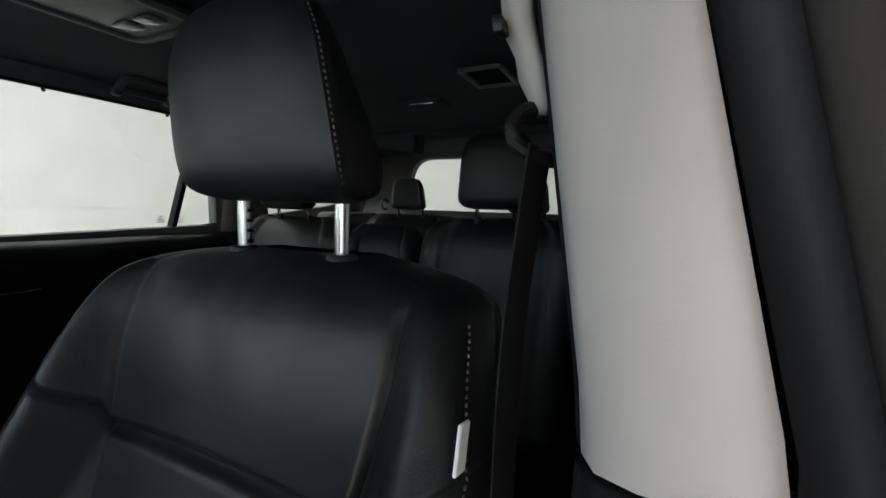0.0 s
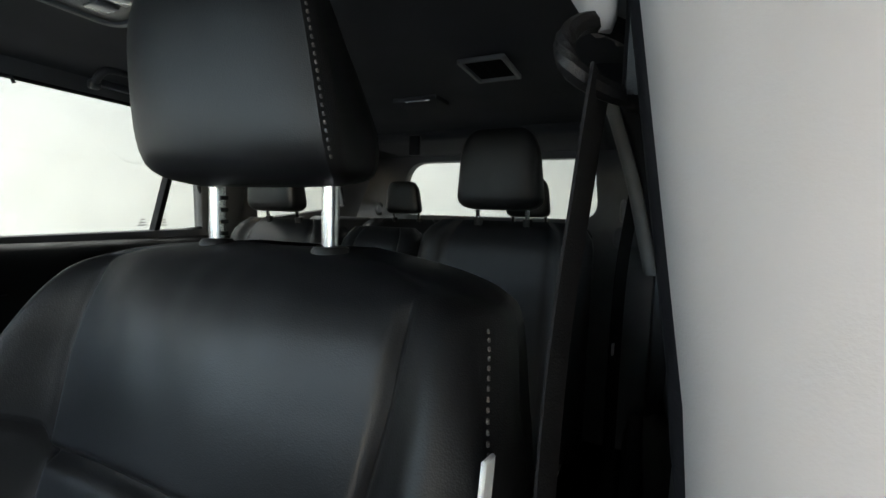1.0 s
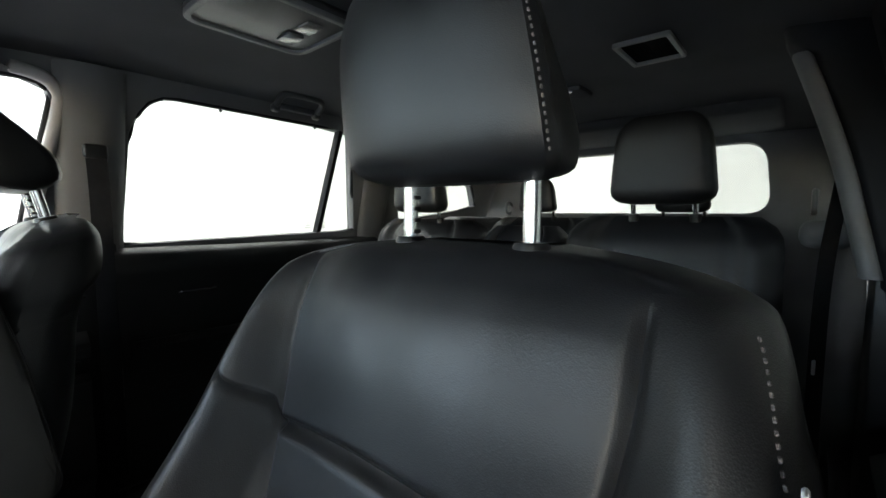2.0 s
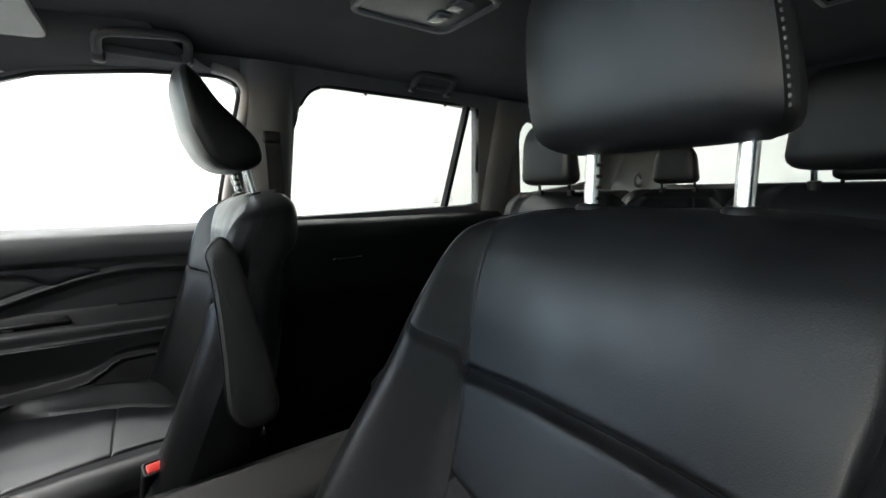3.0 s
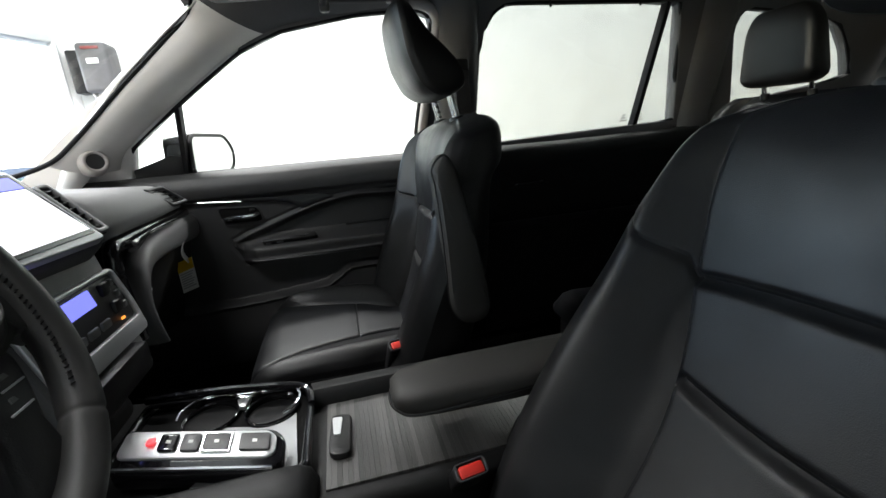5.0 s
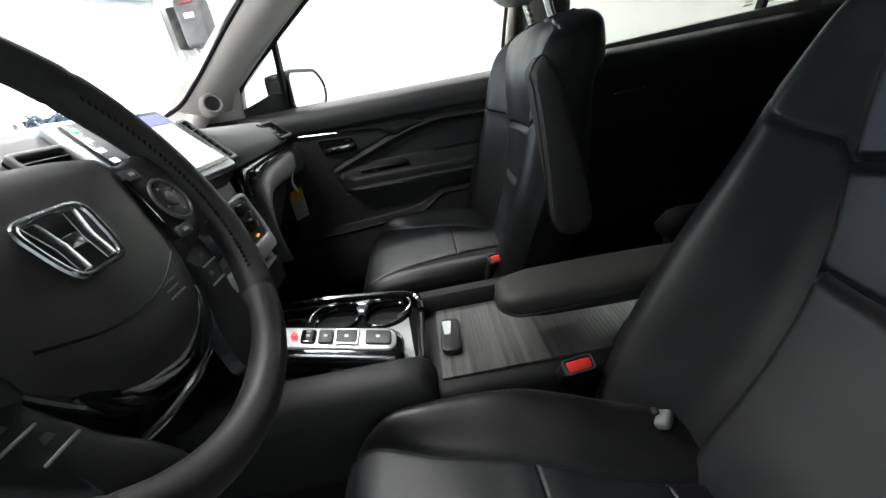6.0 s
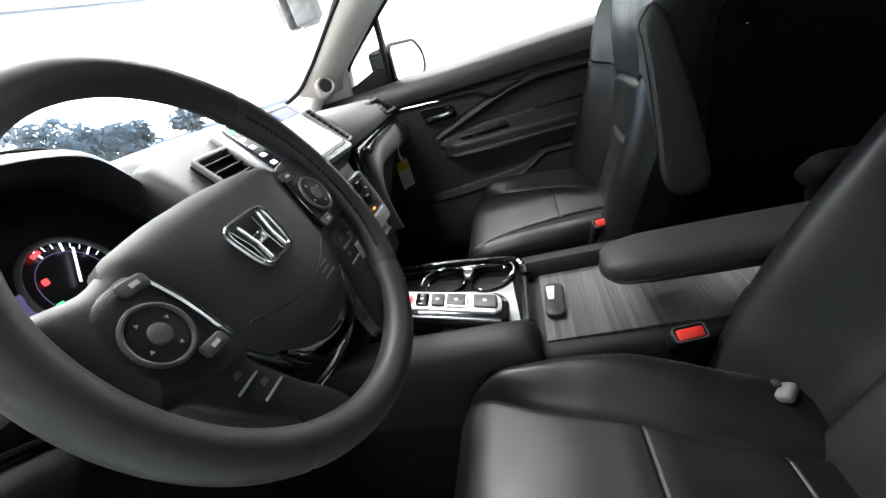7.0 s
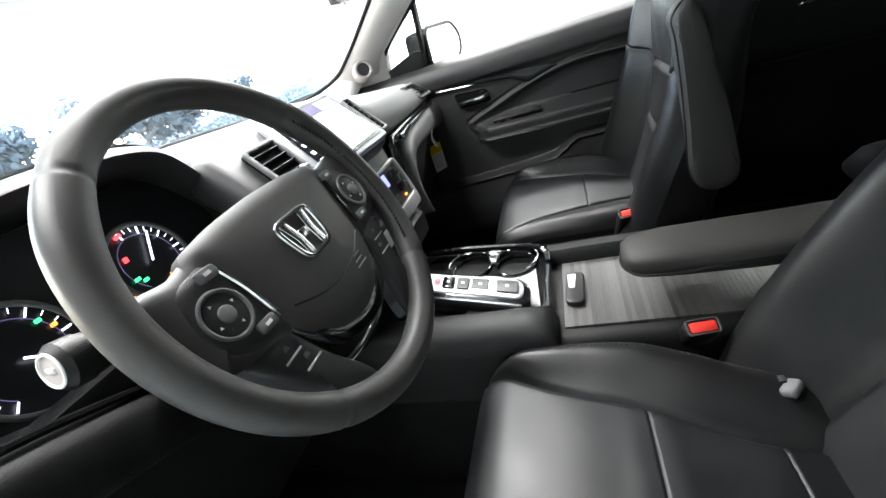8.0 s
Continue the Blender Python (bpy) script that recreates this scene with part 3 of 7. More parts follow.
# ---- doors ----
def door_base(name, sign, y0, y1, label):
    """Door panel with an upper pad, a belt ledge and a lower pocket."""
    d = thing(name, label, "door", (sign * 0.80, (y0 + y1) / 2, 0.50), kind="structure")
    ym, yl = (y0 + y1) / 2, y1 - y0
    prof = [(0.800, 0.52), (0.755, 0.55), (0.752, 0.70), (0.785, 0.80), (0.792, 0.86), (0.772, 0.90), (0.775, 1.00), (0.766, 1.10), (0.752, 1.14), (0.750, 1.165), (0.760, 1.195), (0.79, 1.212), (0.86, 1.214), (0.90, 1.16), (0.93, 0.80), (0.90, 0.52)]
    rings = [[(sign * x, y, z + 0.02 * max(0.0, (y - 0.3)) * (z > 1.1)) for x, z in prof] for y in np.linspace(y0, y1, 13)]
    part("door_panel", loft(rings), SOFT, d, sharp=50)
    return d


SWEEP = [(-0.83, 0.992), (-0.806, 1.003), (-0.781, 1.014), (-0.699, 1.043), (-0.605, 1.075), (-0.521, 1.097), (-0.433, 1.107), (-0.30, 1.102), (-0.10, 1.095)]
POCKET = [(-1.17, 0.800), (-0.856, 0.808), (-0.641, 0.822), (-0.565, 0.833), (-0.528, 0.855), (-0.48, 0.882), (-0.10, 0.884)]
DOOR_FACE = [(0.52, 0.800), (0.55, 0.770), (0.70, 0.768), (0.80, 0.782), (0.90, 0.780), (1.00, 0.778), (1.10, 0.772), (1.128, 0.769), (1.140, 0.754), (1.165, 0.750), (1.195, 0.760), (1.206, 0.775), (1.212, 0.79)]


def ramp01(a, b, t):
    t = min(1.0, max(0.0, (t - a) / (b - a)))
    return t * t * (3 - 2 * t)


def front_door_face(y, z):
    """How far the front passenger door's face lies from the car's middle."""
    out = 0.0
    inside = min(lerp_table(SWEEP, y) - z, (y + 0.812 - 0.5 * max(0.0, 0.985 - z)) * 0.9)
    if 0.92 < z < 1.125:
        out += 0.011 * math.exp(-(inside / 0.0075) ** 2) * ramp01(0.958, 0.985, z)
        out -= 0.010 * ramp01(0.004, 0.020, inside) * ramp01(0.99, 1.01, z)
        out -= 0.004 * math.exp(-((inside + 0.012) / 0.004) ** 2)
        reach = ramp01(-0.002, 0.055, inside if z > 0.985 else (y + 0.812) * 0.9)
        ledge = lerp_table([(0.924, 0.0), (0.930, 0.020), (0.936, 0.046), (0.942, 0.053), (0.950, 0.050), (0.968, 0.052), (0.976, 0.050), (0.984, 0.038), (0.996, 0.016), (1.012, 0.0)], z)
        out += ledge * reach
    rim = lerp_table(POCKET, y)
    out += 0.040 * ramp01(rim + 0.010, rim - 0.004, z) * ramp01(0.56, 0.64, z) if z < rim + 0.010 else 0.0
    out += 0.006 * math.exp(-((z - rim + 0.004) / 0.006) ** 2)
    return lerp_table(DOOR_FACE, z) - out


front_door = thing("door_1", "closed black front passenger door with gloss strip and chrome handle", "door", (-0.80, -0.64, 0.50), kind="structure")
zs = sorted([*np.linspace(0.52, 0.79, 14), *np.linspace(0.795, 0.90, 34), *np.linspace(0.905, 1.02, 60), *np.linspace(1.023, 1.125, 44), *np.linspace(1.128, 1.212, 24)])
rows = []
for y in [*np.linspace(-1.17, -0.86, 12), *np.linspace(-0.85, -0.50, 70), *np.linspace(-0.49, -0.115, 30)]:
    rows.append([(-front_door_face(y, z), y, z) for z in zs] + [(-0.86, y, 1.214), (-0.90, y, 1.16), (-0.93, y, 0.80), (-0.90, y, 0.52)])
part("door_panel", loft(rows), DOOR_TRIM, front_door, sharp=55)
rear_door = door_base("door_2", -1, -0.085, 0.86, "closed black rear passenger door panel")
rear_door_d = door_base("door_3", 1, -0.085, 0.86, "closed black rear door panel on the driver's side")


def on_door(y, z, d=0.0):
    """A point of the front passenger door's face; d stands out into the cabin."""
    return Vector((-(front_door_face(y, z) - d), y, z))


def on_rear_door(y, z, d=0.0):
    """A point of the rear passenger door's face."""
    x = lerp_table([(0.80, 0.785), (0.86, 0.792), (0.90, 0.772), (1.00, 0.775), (1.10, 0.766), (1.14, 0.752), (1.165, 0.750), (1.2, 0.764)], z)
    return Vector((-(x - d), y, z))


# gloss black strip with a chrome line, widening towards its rear point
STRIP_TOP = [(-0.905, 1.134), (-0.726, 1.128), (-0.60, 1.123), (-0.533, 1.118), (-0.510, 1.109)]
STRIP_LOW = [(-0.905, 1.127), (-0.757, 1.116), (-0.654, 1.107), (-0.625, 1.092), (-0.600, 1.082), (-0.565, 1.092), (-0.510, 1.106)]
rings = []
for y in np.linspace(-0.905, -0.510, 46):
    a, b = lerp_table(STRIP_TOP, y), lerp_table(STRIP_LOW, y)
    x = -(0.7715 - 0.008)
    rings.append([(x - 0.012, y, a), (x - 0.001, y, a), (x, y, a - 0.15 * (a - b)), (x, y, b + 0.15 * (a - b)), (x - 0.001, y, b), (x - 0.012, y, b)])
part("trim_strip", loft(rings), SATIN_BLACK, front_door, "gloss black strip")
part("chrome_line", tube([(-0.7625, y, lerp_table(STRIP_LOW, y) + 0.0035) for y in np.linspace(-0.902, -0.775, 10)], [0.0016, 0.0024, 0.0022, 0.0014, *[0.0011] * 5, 0.0005], 6), CHROME, front_door, "thin chrome line")
# release handle in its recess
ring = round_poly([(-0.846, 1.106), (-0.736, 1.099), (-0.725, 1.056), (-0.836, 1.058)], 0.014)
rim_ring = [((u + 0.783) * 1.07 - 0.783, (v - 1.080) * 1.12 + 1.080) for u, v in ring]
part("recess_rim", plate(rim_ring, [ring], lambda u, v, d: on_door(u, v, 0.001 + d), 0.004, 0.0015), DOOR_TRIM, front_door, "raised rim of the handle recess")
part("handle_recess", plate(ring, [], lambda u, v, d: on_door(u, v, 0.0005 + d), 0.002, 0.0005), CARPET, front_door, "black handle recess")
part("door_handle", tube(smooth_path([on_door(-0.834, 1.068, 0.004), on_door(-0.822, 1.074, 0.014), on_door(-0.78, 1.075, 0.018), on_door(-0.748, 1.077, 0.013), on_door(-0.738, 1.080, 0.004)], 5), 0.0056, 8, flat=1.3), CHROME, front_door, "chrome release handle")
part("lock_knob", rbox(on_door(-0.752, 1.092, 0.006), (0.010, 0.014, 0.008), 0.003), HARD, front_door)
part("pad_seam", tube([on_door(y, 0.9405 - 0.010 * (y + 0.77) / 0.41 + 0.002, 0.0012) for y in np.linspace(-0.775, -0.13, 40)], 0.0016, 6), SOFT_GREY, front_door, "grey piping line")
part("switch_plate", rbox(on_door(-0.655, 0.990, 0.004), (0.034, 0.16, 0.010), 0.004, 2, Matrix.Rotation(radians(-38), 4, "Y")), HARD, front_door, "window switch plate")
for k in range(2):
    part("window_switch", rbox(on_door(-0.720 + 0.034 * k, 0.990, 0.010), (0.010, 0.020, 0.005), 0.002, 2, Matrix.Rotation(radians(-38), 4, "Y")), SILVER, front_door, "small silver-tipped switch")
part("switch_hood", rbox(on_door(-0.595, 0.996, 0.006), (0.024, 0.030, 0.014), 0.005, 2, Matrix.Rotation(radians(-38), 4, "Y")), HARD, front_door, "raised end of the switch plate")
part("pull_cup", rbox(on_door(-0.40, 1.012, 0.000), (0.012, 0.17, 0.006), 0.002), HARD, front_door, "recessed pull slot")
# mirror sail panel inside the quarter window
sail = [(-1.05, 1.20), (-0.925, 1.20), (-0.918, 1.262), (-0.945, 1.268), (-1.0, 1.250), (-1.05, 1.235)]
part("sail_panel", plate(sail, [], lambda u, v, d: (-(side_x(v) - 0.004 + d), u, v), 0.02, 0.003), HARD, front_door, "black mirror sail panel")

# rear passenger door details
rh = on_rear_door
part("door_handle", tube(smooth_path([rh(0.10, 1.078, 0.004), rh(0.115, 1.08, 0.016), rh(0.17, 1.082, 0.016), rh(0.20, 1.083, 0.004)], 4), 0.0045, 8), CHROME, rear_door, "thin chrome release handle")
rings = []
for t in np.linspace(0, 1, 9):
    y = -0.02 + 0.62 * t
    rings.append([on_rear_door(y, 0.95 + dz, dx) for dz, dx in ((0, -0.006), (0.004, 0.03), (-0.01, 0.048), (-0.04, 0.042), (-0.05, -0.006))])
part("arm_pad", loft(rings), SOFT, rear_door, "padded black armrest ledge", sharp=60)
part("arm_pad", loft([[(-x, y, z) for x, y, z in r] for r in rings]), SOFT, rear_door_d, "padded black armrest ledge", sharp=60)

# ---- driver's side middle pillar with seals in the open doorway ----
pil = thing("pillar_middle_driver", "light grey middle pillar in the open doorway with rubber seals", "pillar", (0.76, -0.1, 0.5), kind="structure")


def pillar_skin(points, z0, z1, n=14):
    """A skin through points (outward offset from the cabin side, y), running up the leaning pillar."""
    return [[(side_x(z) + dx * (1 + 1.2 * (1.40 - z)), y, z) for dx, y in points] for z in np.linspace(z0, z1, n)]


trim = [(-0.052, -0.020), (-0.068, -0.060), (-0.074, -0.110), (-0.074, -0.148), (-0.068, -0.162), (-0.054, -0.168), (-0.030, -0.170), (-0.018, -0.168), (-0.011, -0.160), (-0.010, -0.02)]
part("trim_upper", loft(pillar_skin(trim, 1.226, 1.66)), PILLAR, pil, "light grey upper trim", sharp=60)
# Black skin over the flank stands for the edge seal and the flank's shade.
flank = [(-0.048, -0.016), (-0.066, -0.060), (-0.0765, -0.110), (-0.0765, -0.143), (-0.073, -0.147), (-0.060, -0.140), (-0.055, -0.06), (-0.045, -0.02)]
part("flank_seal", loft(pillar_skin(flank, 1.228, 1.655)), RUBBER, pil, "black edge facing the rear door, seal and shaded flank in one colour", sharp=60)
low = [(dx - 0.003, y - 0.004) for dx, y in trim]
part("trim_lower", loft([[(side_x(z) + dx * 1.19, y, z) for dx, y in low] for z in np.linspace(0.50, 1.224, 8)]), HARD, pil, "black lower trim", sharp=60)
for dx, y, r, mat, lab in ((0.004, -0.156, 0.013, RUBBER, "black rubber seal"), (0.027, -0.153, 0.012, RUBBER_GREY, "brown-grey cloth seal"), (0.049, -0.145, 0.010, RUBBER, "black rubber seal")):
    part("door_seal", tube([(side_x(z) + dx, y, z) for z in np.linspace(0.5, 1.70, 25)], r, 10, up=(0, 1, 0)), mat, pil, lab)
part("outer_post", loft([[(side_x(z) + dx, y, z) for dx, y in ((0.0, -0.150), (0.055, -0.140), (0.075, -0.125), (0.115, -0.105), (0.150, -0.05), (0.14, 0.05), (0.0, 0.0))] for z in np.linspace(0.5, 1.70, 14)]), PAINT, pil, "dark painted door post", sharp=60)
part("outer_flange", tube([(side_x(z) + 0.072, -0.132, z) for z in np.linspace(0.5, 1.70, 25)], 0.008, 8), PAINT, pil, "dark painted flange")
part("post_filler", rbox((0.815, -0.075, 0.86), (0.08, 0.13, 0.74), 0.006), HARD, pil, "black inner post panel")
setting("pillar_lower_passenger", rbox((-0.825, -0.10, 0.86), (0.10, 0.12, 0.74), 0.01), HARD, "black lower middle pillar on the passenger side")
setting("pillar_foot_passenger", rbox((-0.845, 0.885, 0.86), (0.09, 0.10, 0.74), 0.01), HARD, "black lower rear pillar on the passenger side")
setting("pillar_foot_driver", rbox((0.815, 0.905, 0.86), (0.16, 0.12, 0.74), 0.01), HARD, "black lower rear pillar on the driver's side")
# ---- front seats ----
def split_grid(rows, region, ring=True):
    """Meshes by region from a grid of points; region(i, j) names the face between rows i and i + 1."""
    out = {}
    n = len(rows[0])
    for i in range(len(rows) - 1):
        for j in range(n if ring else n - 1):
            key = region(i, j)
            bm, seen = out.setdefault(key, (bmesh.new(), {}))
            vs = []
            for a, b in ((i, j), (i, (j + 1) % n), (i + 1, (j + 1) % n), (i + 1, j)):
                if (a, b) not in seen:
                    seen[a, b] = bm.verts.new(rows[a][b])
                vs.append(seen[a, b])
            bm.faces.new(vs)
    return {k: v[0] for k, v in out.items()}


BACK_FRONT = [(0.76, -0.322), (0.82, -0.285), (0.90, -0.225), (0.985, -0.168), (1.10, -0.113), (1.18, -0.090), (1.225, -0.074), (1.25, -0.060), (1.265, -0.047), (1.275, -0.034), (1.281, -0.020), (1.284, -0.005)]
BACK_REAR = [(0.76, -0.20), (0.90, -0.105), (1.10, 0.000), (1.20, 0.042), (1.25, 0.050), (1.275, 0.044), (1.284, 0.022)]
BACK_WIDE = [(0.76, 0.238), (0.90, 0.276), (1.00, 0.284), (1.12, 0.266), (1.20, 0.256), (1.23, 0.250), (1.25, 0.242), (1.262, 0.224), (1.272, 0.190), (1.279, 0.145), (1.284, 0.08)]
INSERT = [(0.76, 0.100), (0.90, 0.112), (0.985, 0.132), (1.095, 0.166), (1.14, 0.176), (1.20, 0.182), (1.285, 0.180)]
BULGE = [(0.76, 0.060), (0.95, 0.080), (1.10, 0.056), (1.20, 0.036), (1.25, 0.020), (1.284, 0.0)]


def smoothstep(a, b, t):
    t = min(1.0, max(0.0, (t - a) / (b - a)))
    return t * t * (3 - 2 * t)


def seam_bend(x, level):
    """How far the cross seams curve upwards towards and over the bolsters."""
    xi = lerp_table(INSERT, level)
    inside = min(1.0, abs(x) / xi) ** 2
    over = abs(x) - xi
    up = 0.005 - 0.014 * inside + (0.014 * smoothstep(0.0, 0.014, over) + 0.58 * max(0.0, over)) if level > 1.05 else 0.004 * inside
    return up


def back_point(s, level, ease=(0.0, 0.95)):
    """A point of the backrest's front by its column s (-1 to 1; seams at -0.6 and 0.6) and its level."""
    w, xi = lerp_table(BACK_WIDE, level), lerp_table(INSERT, level)
    xi = min(xi, 0.84 * w)
    ax = abs(s) / 0.6 * xi if abs(s) < 0.6 else xi + (w - xi) * (abs(s) - 0.6) / 0.4
    x = math.copysign(ax, s)
    z = level + seam_bend(x, 1.095) * math.exp(-((level - 1.095) / 0.075) ** 2) + seam_bend(x, 0.985) * math.exp(-((level - 0.985) / 0.05) ** 2)
    z = min(z, 1.284)
    y = lerp_table(BACK_FRONT, z)
    f = min(1.0, ax / xi)
    y += 0.010 * f * f
    y -= (lerp_table(BULGE, z) * (1 - ease[s > 0] * smoothstep(1.0, 1.15, level) - (0.08 if ease[0] else 0.0)) + 0.010 * (1 - ease[s > 0] * smoothstep(1.0, 1.15, level))) * smoothstep(0.0, 0.62, (ax - xi) / (w - xi))
    q = ax / w
    full, roll = (0.84, 0.050) if ease[0] else (0.74, 0.066)
    if q > full:
        y += roll * (1 - math.sqrt(max(0.0, 1 - ((q - full) / (1 - full)) ** 2)))
    groove = lambda d, deep=0.008, wide=0.0055: deep * math.exp(-(d / wide) ** 2)
    low = 1 - smoothstep(1.235, 1.268, level)
    y += (groove(ax - xi, 0.0075, 0.0050) if ease[0] == 0.0 and s > 0 else groove(ax - xi, 0.004, 0.0045)) * low
    if ax <= xi:
        y += groove(level - 1.095, 0.010, 0.006) + groove(level - 0.985, 0.010, 0.006)
    else:
        y += groove(level - 1.095, 0.0045, 0.004) + groove(ax - w * 0.972, 0.004, 0.004) * low
    # pillow between the seams, and gentle creases of the hide
    y += 0.0013 * noise.noise((x * 9, z * 7, 1.3)) + 0.0016 * noise.noise((x * 22, z * 12, 5.1)) * smoothstep(1.1, 1.25, z)
    y += 0.0020 * noise.noise((x * 34, z * 5, 2.7)) * smoothstep(1.17, 1.26, z) * (1 - smoothstep(1.26, 1.284, z))
    return x, y, z


def build_seat(name, cx, label, lean, shift, cushion_shift, arm_down, tip_over=0.0, nod=0.0):
    """A front seat with headrest; lean tips the backrest forwards about its hinge."""
    seat = thing(name, label, "car seat", (cx, -0.42, 0.47), group="front seats")
    hinge = Vector((0, -0.27, 0.82))
    turn = Matrix.Translation(Vector((cx, 0, 0)) + Vector(shift)) @ Matrix.Translation(hinge) @ Matrix.Rotation(radians(lean), 4, "X") @ Matrix.Translation(-hinge)

    def back(x, y, z):
        return turn @ Vector((x, y, z))

    # backrest in its sewn panels
    ease = (0.0, 0.40) if cx > 0 else (0.1, 0.1)
    zs = sorted([*np.linspace(0.76, 0.965, 30), *np.linspace(0.970, 1.000, 13), *np.linspace(1.005, 1.075, 14), *np.linspace(1.080, 1.110, 13), *np.linspace(1.116, 1.245, 32), *np.linspace(1.249, 1.278, 14), 1.281, 1.283, 1.284])
    ss = [*np.linspace(-1, -0.68, 24), *np.linspace(-0.665, -0.535, 13), *np.linspace(-0.50, 0.50, 41), *np.linspace(0.535, 0.665, 13), *np.linspace(0.68, 1, 24)]
    nb = 26
    rows, flat = [], [*ss, *[None] * (nb - 1)]
    for z in zs:
        w, yb = lerp_table(BACK_WIDE, z), lerp_table(BACK_REAR, z)
        row = [back(*back_point(s, z, ease)) for s in ss]
        _, ye, ze = back_point(1.0, z, ease)
        for k in range(1, nb):
            q = math.pi * k / nb
            c = math.cos(q)
            row.append(back(w * math.copysign(abs(c) ** 0.45, c), ye + (yb - ye) * math.sin(q) ** 0.5, ze))
        rows.append(row)

    def region(i, j):
        z = 0.5 * (zs[i] + zs[i + 1])
        a, b = flat[j], flat[(j + 1) % len(flat)]
        if a is None or b is None:
            return "back_shell"
        x = 0.5 * (a + b)
        if abs(x) < 0.6 or z > 1.262:
            return "upper_insert" if z > 1.095 else "middle_insert" if z > 0.985 else "lower_insert"
        side = "inner" if x * (-1 if cx > 0 else 1) > 0 else "outer"
        return "shoulder_" + side if z > 1.095 else "bolster_" + side

    made = split_grid(rows, region)
    cap = made["upper_insert"]
    cap.faces.new([cap.verts.new(p) for p in rows[-1]])
    bmesh.ops.remove_doubles(cap, verts=cap.verts, dist=0.00005)
    for key, bm in made.items():
        mat = LEATHER if "insert" in key else LEATHER_SIDE
        part(key.rsplit("_", 1)[0] if key.endswith(("inner", "outer")) else key, bm, mat, seat, sharp=80)
    # stitching along the outer edge of the bolsters
    for sgn in (-1, 1) if cx > 0 else ():
        line = []
        for z in np.linspace(0.86, 1.245, 80):
            w, xi = lerp_table(BACK_WIDE, z), lerp_table(INSERT, z)
            bx, by, bz = back_point(sgn * (0.6 + 0.4 * (0.962 * w - xi) / (w - xi)), z, ease)
            line.append(back(bx, by - 0.0012, bz))
        part("stitching", stitches(line, 0.0034, 0.0026, 0.0012, back(0, -1, 0) - back(0, 0, 0)), THREAD, seat, "pale thread stitches", smooth=False)

    # headrest on two steel posts
    hr_front = [(1.330, -0.012), (1.336, -0.034), (1.350, -0.052), (1.38, -0.065), (1.42, -0.066), (1.48, -0.055), (1.53, -0.040), (1.545, -0.030), (1.552, -0.018)]
    hr_back = [(1.330, 0.010), (1.336, 0.030), (1.350, 0.048), (1.38, 0.052), (1.42, 0.040), (1.48, 0.016), (1.53, 0.008), (1.545, 0.004), (1.552, -0.004)]
    hr_wide = [(1.330, 0.080), (1.336, 0.098), (1.350, 0.110), (1.38, 0.117), (1.42, 0.121), (1.48, 0.122), (1.52, 0.116), (1.54, 0.100), (1.552, 0.07)]
    hz = [1.330, 1.333, 1.338, 1.345, 1.355, *np.linspace(1.37, 1.52, 14), 1.53, 1.538, 1.545, 1.549, 1.552]
    if tip_over:
        # the driver's stands straight on the inner side and leans in on the door side, with a flat face
        hr_front = [(1.340, -0.020), (1.344, -0.040), (1.351, -0.053), (1.364, -0.061), (1.40, -0.065), (1.46, -0.066), (1.52, -0.060), (1.545, -0.044), (1.552, -0.024)]
        hr_back = [(1.340, 0.010), (1.344, 0.030), (1.354, 0.046), *hr_back[3:]]
        hr_wide = [(1.340, 0.088), (1.3425, 0.100), (1.347, 0.109), (1.355, 0.116), (1.368, 0.120), (1.40, 0.125), (1.45, 0.129), (1.48, 0.130), (1.52, 0.121), (1.54, 0.104), (1.552, 0.07)]
        hz = [1.340, 1.3415, 1.344, 1.3475, 1.352, 1.358, *hz[5:]]
    back_plain = back

    def back(x, y, z):
        up = max(0.0, z - 1.335)
        return back_plain(x - tip_over * max(0.0, z - 1.345) * min(1.0, max(0.0, 0.5 + x / 0.24)), y - nod * up, z - 0.5 * nod * up)

    hrows, kinds = [], None
    for z in hz:
        yf, yb, w = lerp_table(hr_front, z), lerp_table(hr_back, z), lerp_table(hr_wide, z)
        w2 = w * 0.86
        row, kinds = [], []
        for s in np.linspace(-1, 1, 25):
            row.append(back(s * w * 0.955, yf + 0.012 * abs(s) ** 4, z))
            kinds.append("face")
        corner = yf + 0.020
        for s in np.linspace(0, 1, 9)[0:]:
            row.append(back(w + (w2 - w) * s ** 1.6, corner + (yb - 0.012 - corner) * s, z))
            kinds.append("side")
        for s in np.linspace(1, -1, 15):
            row.append(back(s * w2 * 0.94, yb - 0.010 * abs(s) ** 3, z))
            kinds.append("rear")
        for s in np.linspace(1, 0, 9):
            row.append(back(-w - (w2 - w) * s ** 1.6, corner + (yb - 0.012 - corner) * s, z))
            kinds.append("side2")
        hrows.append(row)
    n = len(kinds)
    made = split_grid(hrows, lambda i, j: "headrest_face" if kinds[j] == "face" and kinds[(j + 1) % n] == "face" else "headrest_cover")
    for row in (hrows[0], hrows[-1]):
        made["headrest_cover"].faces.new([made["headrest_cover"].verts.new(p) for p in row])
    bmesh.ops.remove_doubles(made["headrest_cover"], verts=made["headrest_cover"].verts, dist=0.00005)
    cover = part("headrest", made["headrest_cover"], LEATHER_SIDE, seat, sharp=75)
    part("headrest_face", made["headrest_face"], LEATHER, cover, sharp=75)
